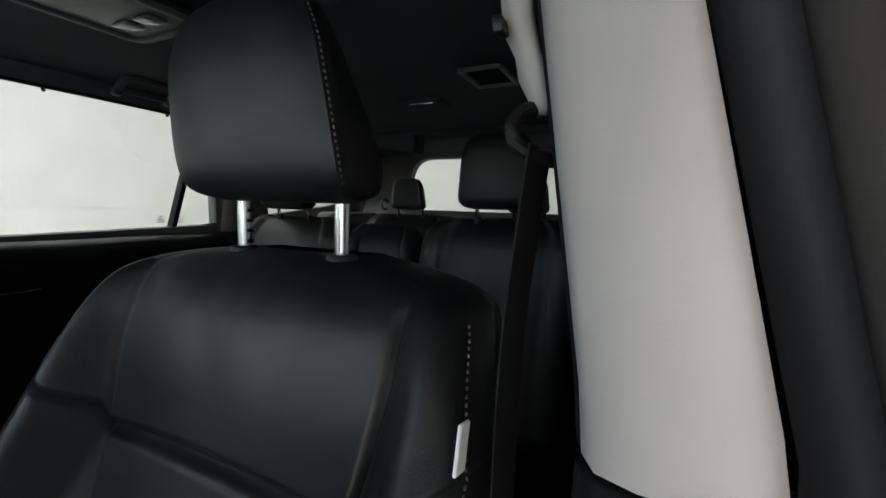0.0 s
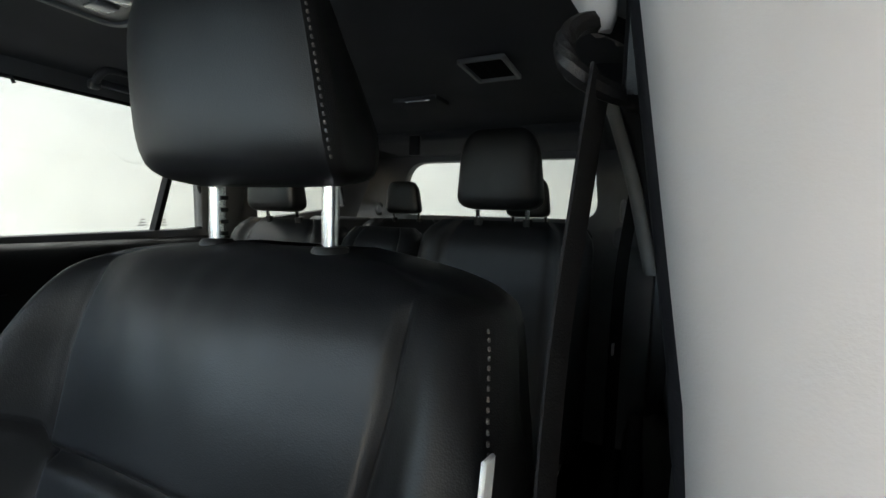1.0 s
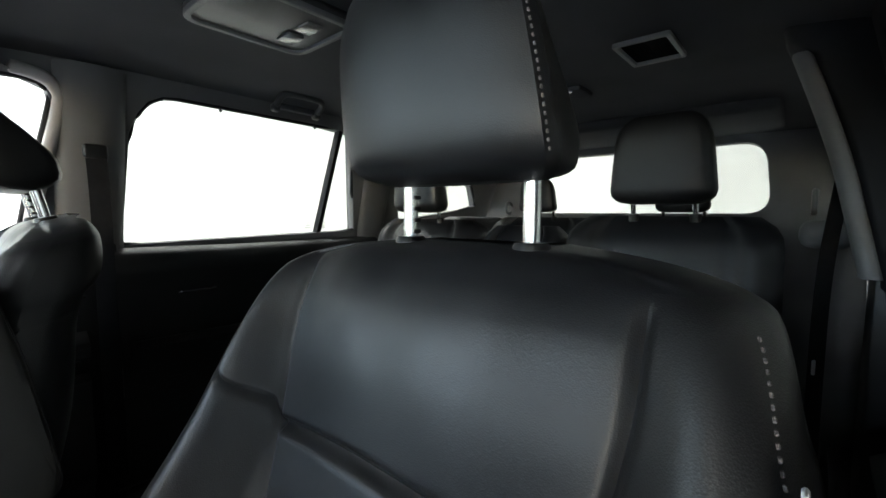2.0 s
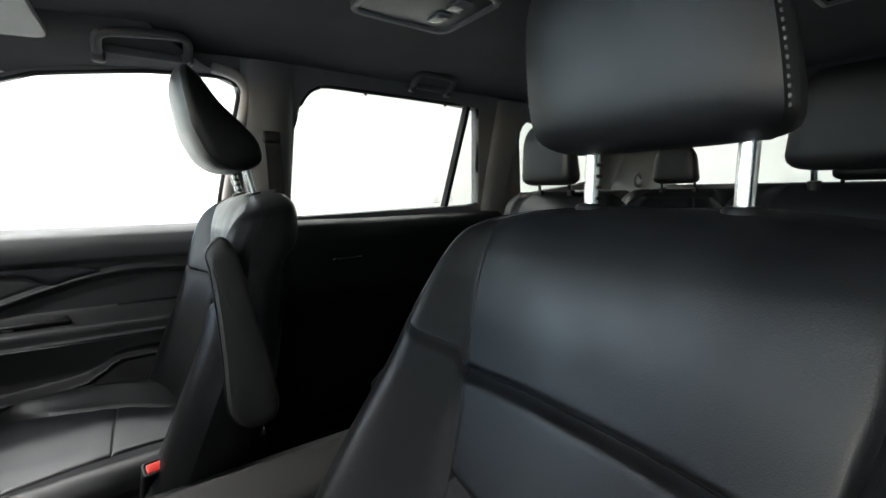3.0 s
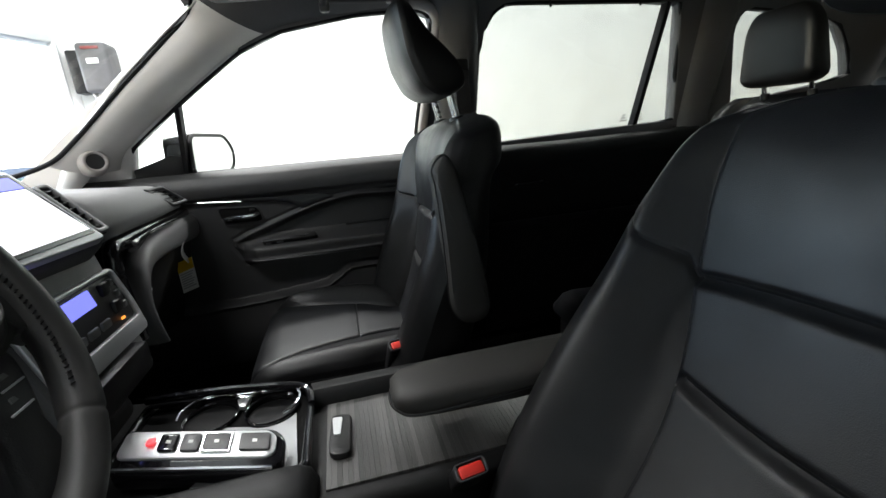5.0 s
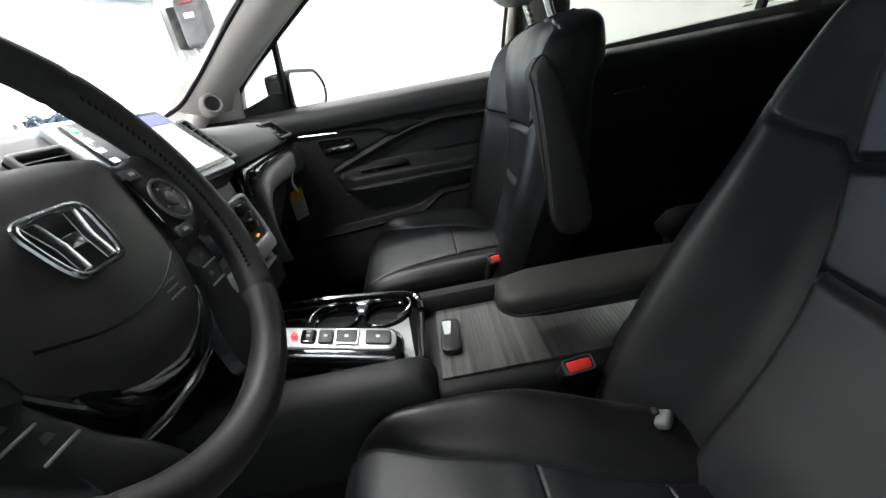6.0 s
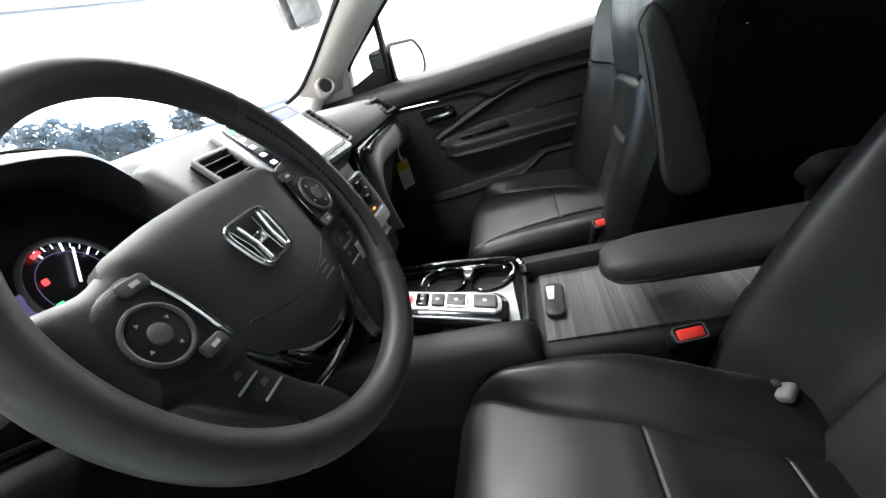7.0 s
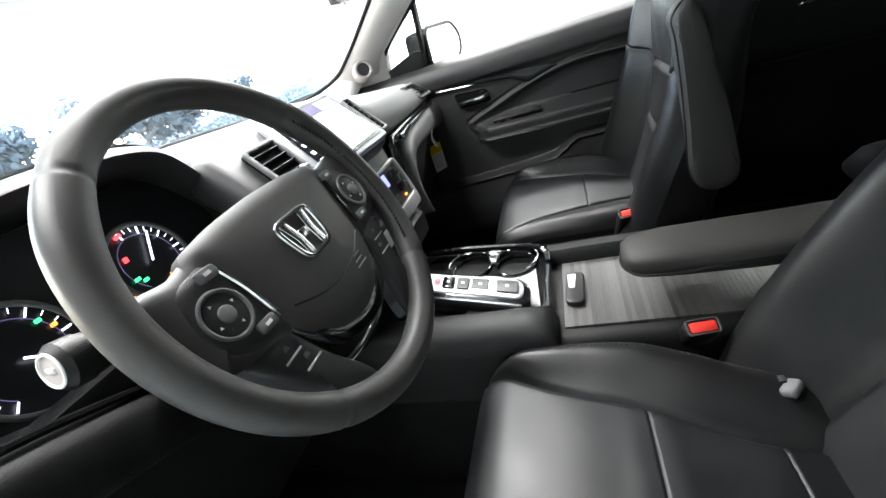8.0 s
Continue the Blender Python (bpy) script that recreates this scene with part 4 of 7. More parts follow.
    for sgn in (-1, 1) if cx > 0 else ():
        line = [back(sgn * lerp_table(hr_wide, z) * 0.975, lerp_table(hr_front, z) + 0.0150, z) for z in np.linspace(1.358, 1.535, 50)]
        part("stitching", stitches(line, 0.0034, 0.0028, 0.0012, (0.6 * sgn, -0.8, 0.1)), THREAD, cover, "pale thread stitches", smooth=False)
    back = back_plain
    for sgn in (-1, 1):
        base = (sgn * 0.0735, 0.001, 1.272)
        post = part("headrest_post", tube([back(base[0], 0.001, z) for z in (1.262, 1.29, 1.32, 1.355)], 0.0077, 16), STEEL, seat, "polished steel post")
        part("post_collar", tube([back(base[0], 0.001, z) for z in (1.272, 1.284, 1.2875, 1.288)], [0.017, 0.0165, 0.014, 0.009], 16), HARD, seat, "black plastic collar")
        if sgn == -1:
            for k in range(4):
                part("notch", rbox(back(base[0] + 0.0068, 0.003, 1.293 + 0.012 * k), (0.004, 0.009, 0.0045), 0.001), HARD, post, "dark notch", smooth=False)

    # cushion
    cush = Matrix.Translation(Vector((cx, 0, 0)) + Vector(cushion_shift))
    top = [(-0.712, 0.745), (-0.706, 0.775), (-0.695, 0.797), (-0.675, 0.811), (-0.64, 0.819), (-0.55, 0.822), (-0.465, 0.819), (-0.36, 0.806), (-0.25, 0.790), (-0.20, 0.78)]
    wide = [(-0.712, 0.185), (-0.706, 0.205), (-0.69, 0.226), (-0.66, 0.240), (-0.55, 0.246), (-0.47, 0.242), (-0.40, 0.220), (-0.33, 0.190), (-0.25, 0.175), (-0.20, 0.17)]
    seam = [(-0.712, 0.198), (-0.68, 0.195), (-0.58, 0.155), (-0.468, 0.122), (-0.34, 0.080), (-0.2, 0.07)]

    def top_z(x, y):
        w, xs, ax = lerp_table(wide, y), lerp_table(seam, y), abs(x)
        xs = min(xs, w * 0.9)
        z = lerp_table(top, y) - 0.006 * (ax / xs) ** 2 * (ax < xs) - 0.006 * (ax >= xs)
        low_side = cx < 0 and x > 0
        z += (0.010 if low_side else 0.034) * smoothstep(xs - 0.004, min(xs + 0.07, w * 0.86), ax) * smoothstep(-0.71, -0.62, y)
        s = ax / w
        if s > 0.74:
            z -= (0.034 if low_side else 0.055) * (1 - math.sqrt(max(0.0, 1 - ((s - 0.74) / 0.26) ** 2)))
        g = lambda d, deep=0.006, wd=0.0050: deep * math.exp(-(d / wd) ** 2)
        z -= g(ax - xs, 0.005, 0.0045)
        if ax < xs:
            z -= g(y + 0.466, 0.0022, 0.0017) + g(y + 0.336, 0.0022, 0.0017) - 0.0012 * (math.exp(-((y + 0.486) / 0.016) ** 2) + math.exp(-((y + 0.446) / 0.016) ** 2) + math.exp(-((y + 0.356) / 0.016) ** 2))
        z += 0.0012 * noise.noise((x * 12, y * 12, 9.0))
        return z

    ys = sorted([-0.712, -0.709, -0.706, -0.701, *np.linspace(-0.695, -0.49, 40), *np.linspace(-0.484, -0.448, 25), *np.linspace(-0.444, -0.358, 16), *np.linspace(-0.354, -0.318, 25), *np.linspace(-0.314, -0.21, 18)])
    cs = [*np.linspace(-1, -0.74, 20), *np.linspace(-0.73, -0.67, 7), *np.linspace(-0.65, 0.65, 47), *np.linspace(0.67, 0.73, 7), *np.linspace(0.74, 1, 20)]
    slim = lambda x: 0.76 if cx < 0 and x > 0 else 1.0
    rows, tags = [], [*cs, *[None] * 7]
    for y in ys:
        w, xs = lerp_table(wide, y), lerp_table(seam, y)
        xs = min(xs, w * 0.9)
        row = []
        for c in cs:
            ax = abs(c) / 0.7 * xs if abs(c) < 0.7 else xs + (w - xs) * (abs(c) - 0.7) / 0.3
            x = math.copysign(ax, c)
            row.append(cush @ Vector((x * slim(x), y, top_z(x, y))))
        low = max(0.66, 0.70 - 0.2 * (y + 0.71))
        for x, z in ((w * 1.0, 0.735), (w * 0.985, low), (w * 0.88, 0.655), (0, 0.65), (-w * 0.88, 0.655), (-w * 0.985, low), (-w * 1.0, 0.735)):
            z = min(z, top_z(w * 0.999, y) - 0.004)
            tuck = 0.75 * (0.79 - z) * (1 - smoothstep(-0.70, -0.45, y))
            row.append(cush @ Vector((x * slim(x), y + tuck, z)))
        rows.append(row)

    def cregion(i, j):
        a, b = tags[j], tags[(j + 1) % len(tags)]
        if a is None or b is None:
            return "cushion_side"
        x, y = 0.5 * (a + b), 0.5 * (ys[i] + ys[i + 1])
        if abs(x) < 0.7:
            return "cushion_front" if y < -0.466 else "cushion_middle" if y < -0.336 else "cushion_rear"
        return "cushion_bolster_a" if x > 0 else "cushion_bolster_b"

    made = split_grid(rows, cregion)
    for row in (rows[0], rows[-1]):
        made["cushion_side"].faces.new([made["cushion_side"].verts.new(p) for p in row])
    bmesh.ops.remove_doubles(made["cushion_side"], verts=made["cushion_side"].verts, dist=0.00005)
    for key, bm in made.items():
        part("cushion_bolster" if "bolster" in key else key, bm, LEATHER_SIDE if "side" in key or "bolster" in key else LEATHER, seat, sharp=80)
    inner = -1 if cx > 0 else 1
    line = []
    for y in np.linspace(-0.60, -0.27, 60):
        x = inner * lerp_table(wide, y) * 0.86
        line.append(cush @ Vector((x, y, top_z(x, y) + 0.0006)))
    if cx > 0:
        part("stitching", stitches(line, 0.0040, 0.0030, 0.0009, (0, 0, 1)), THREAD, seat, "pale thread stitches", smooth=False)
    part("piping", tube([cush @ Vector((lerp_table(wide, -0.704) * s * slim(s), -0.7105 + 0.028 * abs(s) ** 4, 0.752)) for s in np.linspace(-1, 1, 25)], 0.004, 8), LEATHER_SIDE, seat)

    if cx < 0:
        for dz in (0.018, 0.034):
            part("edge_seam", tube([cush @ Vector((lerp_table(wide, y) * 0.765, y, top_z(lerp_table(wide, y) * 0.999, y) - dz)) for y in np.linspace(-0.69, -0.27, 24)], 0.0016, 6), HARD, seat)
    # frame under the cushion, rails and hinge covers
    part("seat_base", rbox((cx, -0.43 + cushion_shift[1], 0.60), (0.44, 0.46, 0.12), 0.02, 3), HARD, seat)
    for sgn in (-1, 1):
        part("seat_rail", rbox((cx + sgn * 0.17, -0.42, 0.51), (0.05, 0.56, 0.08), 0.008), HARD, seat)
        hx = sgn * 0.262
        part("hinge_cover", rbox(back(hx, -0.235, 0.80), (0.035, 0.16, 0.11), 0.016, 3, Matrix.Rotation(radians(-25 + lean), 4, "X")), HARD, seat)

    # folding armrest on the inner side of the backrest
    if arm_down:
        rings = []
        for y, w, z0, z1 in ((-0.458, 0.010, 0.908, 0.916), (-0.455, 0.030, 0.900, 0.925), (-0.440, 0.042, 0.894, 0.933), (-0.40, 0.049, 0.891, 0.938), (-0.30, 0.050, 0.892, 0.940), (-0.20, 0.048, 0.894, 0.941), (-0.14, 0.044, 0.899, 0.940), (-0.12, 0.034, 0.907, 0.936)):
            c, h, m = 0.054 + 0.014 * (y + 0.44) / 0.3, (z1 - z0) / 2, (z0 + z1) / 2
            rings.append([(c + w * math.copysign(abs(math.cos(q)) ** 0.55, math.cos(q)), y, m + h * math.copysign(abs(math.sin(q)) ** 0.6, math.sin(q))) for q in np.linspace(0, 2 * math.pi, 28, endpoint=False)])
        arm = part("armrest", loft(rings), ARM_TRIM, seat, "padded dark grey armrest folded down", sharp=70)
        part("armrest_seam", tube(smooth_path([(0.107, -0.12, 0.926), (0.112, -0.30, 0.915), (0.108, -0.42, 0.908), (0.085, -0.453, 0.906), (0.05, -0.4595, 0.907), (0.01, -0.448, 0.909)], 6), 0.0022, 6), HARD, arm)
        part("armrest_pivot", rbox((0.115, -0.12, 0.93), (0.05, 0.09, 0.08), 0.02, 3), HARD, seat)
    else:
        paddle = [(-0.322, 1.234), (-0.338, 1.214), (-0.334, 1.186), (-0.329, 1.116), (-0.326, 1.042), (-0.324, 0.972), (-0.311, 0.941), (-0.288, 0.929), (-0.262, 0.933), (-0.249, 0.952), (-0.252, 0.990), (-0.264, 1.060), (-0.277, 1.128), (-0.290, 1.180), (-0.301, 1.218), (-0.312, 1.234)]
        loop = smooth_path([(0.0, y, z) for y, z in paddle], 4, closed=True)
        rings = []
        for d, k in ((-0.030, 0.97), (0.000, 1.0), (0.014, 0.998), (0.022, 0.975), (0.027, 0.93), (0.0295, 0.86), (0.031, 0.6), (0.032, 0.3), (0.0322, 0.05)):
            rings.append([Vector((cx + 0.274 + d, -0.292 + (p.y + 0.292) * (k if abs(k) < 0.9 else 1 - 2.2 * (1 - k)), 1.075 + (p.z - 1.075) * (1 - (1 - k) * (1.0 if k < 0.9 else 0.55)))) for p in loop])
        arm = part("armrest", loft(rings), ARM_TRIM, seat, "padded black armrest folded up", sharp=70)
        part("armrest_seam", tube([Vector((cx + 0.290, -0.292 + (p.y + 0.292) * 0.992, 1.075 + (p.z - 1.075) * 0.997)) for p in loop], 0.0016, 6, closed=True, up=(1, 0, 0)), HARD, arm)
    return seat, back, cush


driver_seat, driver_back, driver_cush = build_seat("driver_seat", 0.3815, "reclined black leather driver seat with pale stitching and lowered armrest", 0.0, (0, 0, 0), (0, 0, 0), True, 0.28)
passenger_seat, passenger_back, passenger_cush = build_seat("passenger_seat", -0.385, "upright black leather passenger seat with its armrest folded up", 13.0, (0, -0.116, -0.035), (-0.028, -0.024, 0.020), False, 0.0, 0.16)
part("seat_tab", rbox((-0.638, -0.340, 0.778), (0.006, 0.014, 0.016), 0.002, 2), WHITE, passenger_seat, "small white plastic tab")
part("airbag_tag", rbox((0.640, -0.100, 1.180), (0.003, 0.016, 0.034), 0.001, 1, Matrix.Rotation(radians(-12), 4, "X")), WHITE, driver_seat, "small white fabric tag")


# ---- second and third row ----
def build_rear_seat(name, cx, y0, width, label, group, top=1.30, head_w=0.10, head_h=(1.338, 1.53), head_depth=0.09, post_gap=0.065):
    """A rear seat: cushion, backrest with a centre panel, headrest on two posts. y0 is the front of the backrest's top."""
    seat = thing(name, label, "car seat", (cx, y0 - 0.2, 0.47), group=group)
    prof = lambda z: y0 - 0.30 * (top - z)
    rings = []
    for t in np.linspace(0, 1, 25):
        z = 0.82 + (top - 0.82) * t
        w = width * (1 - 0.06 * t) * (1 if t < 0.88 else math.sqrt(max(0.05, 1 - ((t - 0.88) / 0.135) ** 2)) * 0.35 + 0.65)
        d = 0.12 * (1 if t < 0.9 else 1 - (t - 0.9) * 5)
        ring = []
        for s in np.linspace(-1, 1, 33):
            g = 0.008 * math.exp(-((abs(s) - 0.62) / 0.035) ** 2)
            ring.append((cx + s * w, prof(z) + 0.03 * max(0, abs(s) - 0.7) ** 2 * 11 - 0.018 * smoothstep(0.6, 0.8, abs(s)) + g + (0.12 - d) * 0.4, z))
        for s in np.linspace(1, -1, 9):
            ring.append((cx + s * w * 0.97, prof(z) + d, z))
        rings.append(ring)
    part("backrest", loft(rings), LEATHER, seat, sharp=70)
    rings = []
    for t in np.linspace(0, 1, 15):
        y = y0 - 0.58 + 0.44 * t
        z1 = 0.75 - 0.02 * t - (0.05 * (1 - t / 0.12) ** 2 if t < 0.12 else 0)
        rings.append([(cx + width * 0.98 * math.copysign(abs(math.cos(q)) ** 0.4, math.cos(q)), y, (z1 + 0.66) / 2 + (z1 - 0.66) / 2 * math.copysign(abs(math.sin(q)) ** 0.5, math.sin(q))) for q in np.linspace(0, 2 * math.pi, 28, endpoint=False)])
    part("cushion", loft(rings), LEATHER, seat, sharp=70)
    part("seat_base", rbox((cx, y0 - 0.36, 0.565), (width * 1.6, 0.44, 0.19), 0.01), HARD, seat)
    if head_h:
        z0, z1 = head_h
        rings = []
        for t in (0, 0.015, 0.04, 0.09, 0.16, 0.28, 0.42, 0.56, 0.66, 0.74, 0.82, 0.89, 0.94, 0.975, 0.993, 1):
            z = z0 + (z1 - z0) * t
            e = min(t, 1 - t)
            zone = 0.34 if t > 0.5 else 0.16
            k = 1 if e > zone else math.sqrt(max(0.0, 1 - (1 - e / zone) ** 2)) * 0.42 + 0.58
            w, d = head_w * k * (1.04 - 0.16 * t), head_depth * k * (1 - 0.35 * t)
            yc = y0 - 0.01 - 0.02 * t
            rings.append([(cx + w * math.copysign(abs(math.cos(q)) ** 0.42, math.cos(q)), yc + d * 0.5 * math.copysign(abs(math.sin(q)) ** 0.55, math.sin(q)), z) for q in np.linspace(0, 2 * math.pi, 32, endpoint=False)])
        # Less glossy leather keeps rear headrests dark, standing in for the rear cabin's shade.
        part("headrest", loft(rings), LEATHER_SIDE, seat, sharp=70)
        for sgn in (-1, 1):
            part("headrest_post", tube([(cx + sgn * post_gap, y0 + 0.02, top - 0.02), (cx + sgn * post_gap, y0 + 0.0, z0 + 0.03)], 0.006, 10), STEEL, seat, "polished steel post")
            part("post_collar", tube([(cx + sgn * post_gap, y0 + 0.018, top - 0.012), (cx + sgn * post_gap, y0 + 0.016, top + 0.006)], 0.012, 10), HARD, seat)
    return seat


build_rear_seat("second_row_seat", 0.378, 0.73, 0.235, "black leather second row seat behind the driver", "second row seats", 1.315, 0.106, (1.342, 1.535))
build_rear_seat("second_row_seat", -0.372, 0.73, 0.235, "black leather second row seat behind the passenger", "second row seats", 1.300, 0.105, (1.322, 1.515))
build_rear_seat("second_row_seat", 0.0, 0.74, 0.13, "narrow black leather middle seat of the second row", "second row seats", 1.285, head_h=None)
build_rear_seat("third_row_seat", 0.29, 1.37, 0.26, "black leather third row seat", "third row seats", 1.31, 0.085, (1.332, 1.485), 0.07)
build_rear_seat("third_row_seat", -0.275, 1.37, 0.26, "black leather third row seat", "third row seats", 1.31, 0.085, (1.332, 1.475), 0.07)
build_rear_seat("third_row_seat", 0.005, 1.38, 0.07, "narrow black leather middle seat of the third row", "third row seats", 1.30, head_h=None)
# ---- steering wheel ----
HUB, COLUMN = Vector((0.38, -0.735, 1.191)), radians(25.4)
W_N = Vector((0, math.cos(COLUMN), math.sin(COLUMN)))
W_U = Vector((0, -math.sin(COLUMN), math.cos(COLUMN)))
W_R = Vector((-1, 0, 0))


def on_wheel(a, b, d=0.0):
    """A point of the wheel: a to the driver's right, b up, d towards the driver."""
    return HUB + W_R * a + W_U * b + W_N * d


wheel = thing("steering_wheel", "black leather steering wheel with chrome badge and thumb controls", "steering wheel", HUB)
RIM, TUBE_R = 0.1500, 0.0138
SEAMS = (40, 132, -132, -45)


def rim_point(deg, q, extra=0.0):
    a = radians(deg)
    grip = 0.0016 * (math.exp(-((deg % 360 - 35) / 14) ** 2) + math.exp(-((deg % 360 - 145) / 14) ** 2))
    near = min(abs((deg - s + 180) % 360 - 180) for s in SEAMS)
    r = TUBE_R + grip + extra - 0.0011 * math.exp(-(near / 0.7) ** 2)
    return on_wheel(math.cos(a) * (RIM + r * math.cos(q)), math.sin(a) * (RIM + r * math.cos(q)), r * 1.05 * math.sin(q))


degs = [k * 0.9 for k in range(400)]
rim = part("rim", loft([[rim_point(g, 2 * math.pi * j / 22) for j in range(22)] for g in degs], ring_closed=True), WHEEL_LEATHER, wheel, sharp=80)
for a0, a1 in ((-38, 38),):
    line = [rim_point(g, math.pi * 0.80, 0.0004) for g in np.linspace(a0, a1, 80)]
    st = bmesh.new()
    for k in range(1, 79, 2):
        p, t = line[k], (line[k + 1] - line[k - 1]).normalized()
        s = t.cross(W_N).normalized()
        m = Matrix((s, t, s.cross(t))).transposed().to_4x4()
        rbox(p, (0.0052, 0.0016, 0.0018), 0.0005, 1, Matrix.Rotation(0.45, 4, W_N) @ m, st)
    part("rim_lacing", st, HARD, rim, "dark cross lacing", smooth=False)


def wheel_plate(loop, d0, thick, mat, label="", name="plate", bevel=0.003, parent=None, dome=0.0, centre=(0, 0), reach=0.1):
    def place(u, v, d):
        r2 = ((u - centre[0]) ** 2 + (v - centre[1]) ** 2) / reach ** 2
        return on_wheel(u, v, d0 + d + dome * (1 - r2))
    return part(name, plate(loop, [], place, thick, bevel), mat, parent or wheel, label, sharp=50)


def dense_loop(loop, n=60):
    """Fills a loop with inner rings so that a dome can bend it: returns rings of points."""
    if len(loop) > 40:
        return loop
    pts = smooth_path([(u, v, 0) for u, v in loop], max(1, n // len(loop)), closed=True)
    return [(p.x, p.y) for p in pts]


def pad(loop, d0, dome, edge, mat, name, label="", centre=(0, 0), parent=None, rings=9):
    """A domed pad over a loop."""
    pts = dense_loop(loop)
    rows = [[on_wheel(u, v, d0 - edge - 0.012) for u, v in pts], [on_wheel(u, v, d0 - edge) for u, v in pts]]
    for k in range(rings):
        t = 1 - k / rings
        s = 1 - (1 - t) * 0.985
        h = d0 + dome * (1 - s * s) - edge * (s ** 12)
        rows.append([on_wheel(centre[0] + (u - centre[0]) * s, centre[1] + (v - centre[1]) * s, h) for u, v in pts])
    return part(name, loft(rows), mat, parent or wheel, label, sharp=70)


# airbag cover: wide straight top, narrowing to a rounded foot
cover = pad(round_poly([(-0.092, 0.041), (-0.05, 0.047), (0.0, 0.049), (0.05, 0.047), (0.092, 0.041), (0.094, 0.020), (0.080, -0.028), (0.066, -0.058), (0.038, -0.085), (0.0, -0.093), (-0.038, -0.085), (-0.066, -0.058), (-0.080, -0.028), (-0.094, 0.020)], 0.012, 4),
            0.003, 0.005, 0.006, WHEEL_LEATHER, "airbag_cover", "smooth black airbag cover", (0, -0.015))
part("cover_crease", tube(smooth_path([on_wheel(-0.060, -0.038, 0.0042), on_wheel(-0.03, -0.050, 0.0056), on_wheel(0.0, -0.054, 0.0060), on_wheel(0.03, -0.050, 0.0056), on_wheel(0.060, -0.038, 0.0042)], 5), 0.0012, 6), HARD, cover)
for k, (w, dv) in enumerate(((0.018, 0.0), (0.014, -0.005), (0.018, -0.010))):
    part("airbag_mark", rbox(on_wheel(0.030, -0.052 + dv, 0.0058), (w, 0.0016, 0.0016), 0.0004, 1, Matrix((W_R, W_N, W_U)).transposed().to_4x4()), SOFT_GREY, cover, "faint moulded bar")
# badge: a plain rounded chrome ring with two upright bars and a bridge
ring_o = [(-0.0215, 0.0175), (0.0, 0.0195), (0.0215, 0.0175), (0.0225, 0.002), (0.0165, -0.0165), (0.0, -0.0185), (-0.0165, -0.0165), (-0.0225, 0.002)]
loop = smooth_path([on_wheel(u, v - 0.005, 0.0115) for u, v in ring_o], 6, closed=True)
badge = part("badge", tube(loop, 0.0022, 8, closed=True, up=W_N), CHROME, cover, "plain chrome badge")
for sgn in (-1, 1):
    bar = [(sgn * 0.0190, 0.0168), (sgn * 0.0090, 0.0168), (sgn * 0.0058, 0.0), (sgn * 0.0064, -0.0160), (sgn * 0.0148, -0.0160), (sgn * 0.0142, 0.0)]
    wheel_plate([(u, v - 0.005) for u, v in round_poly(bar, 0.0012, 3)], 0.0093, 0.0028, CHROME, "", "badge_bar", 0.0008, badge)
wheel_plate([(-0.0082, 0.0), (0.0082, 0.0), (0.0085, -0.008), (-0.0085, -0.008)], 0.0091, 0.0022, CHROME, "", "badge_bridge", 0.0006, badge)
wheel_plate(dense_loop([(u * 0.97, v * 0.97 - 0.005) for u, v in ring_o], 48), 0.0070, 0.0015, WHEEL_LEATHER, "", "badge_ground", 0, badge)

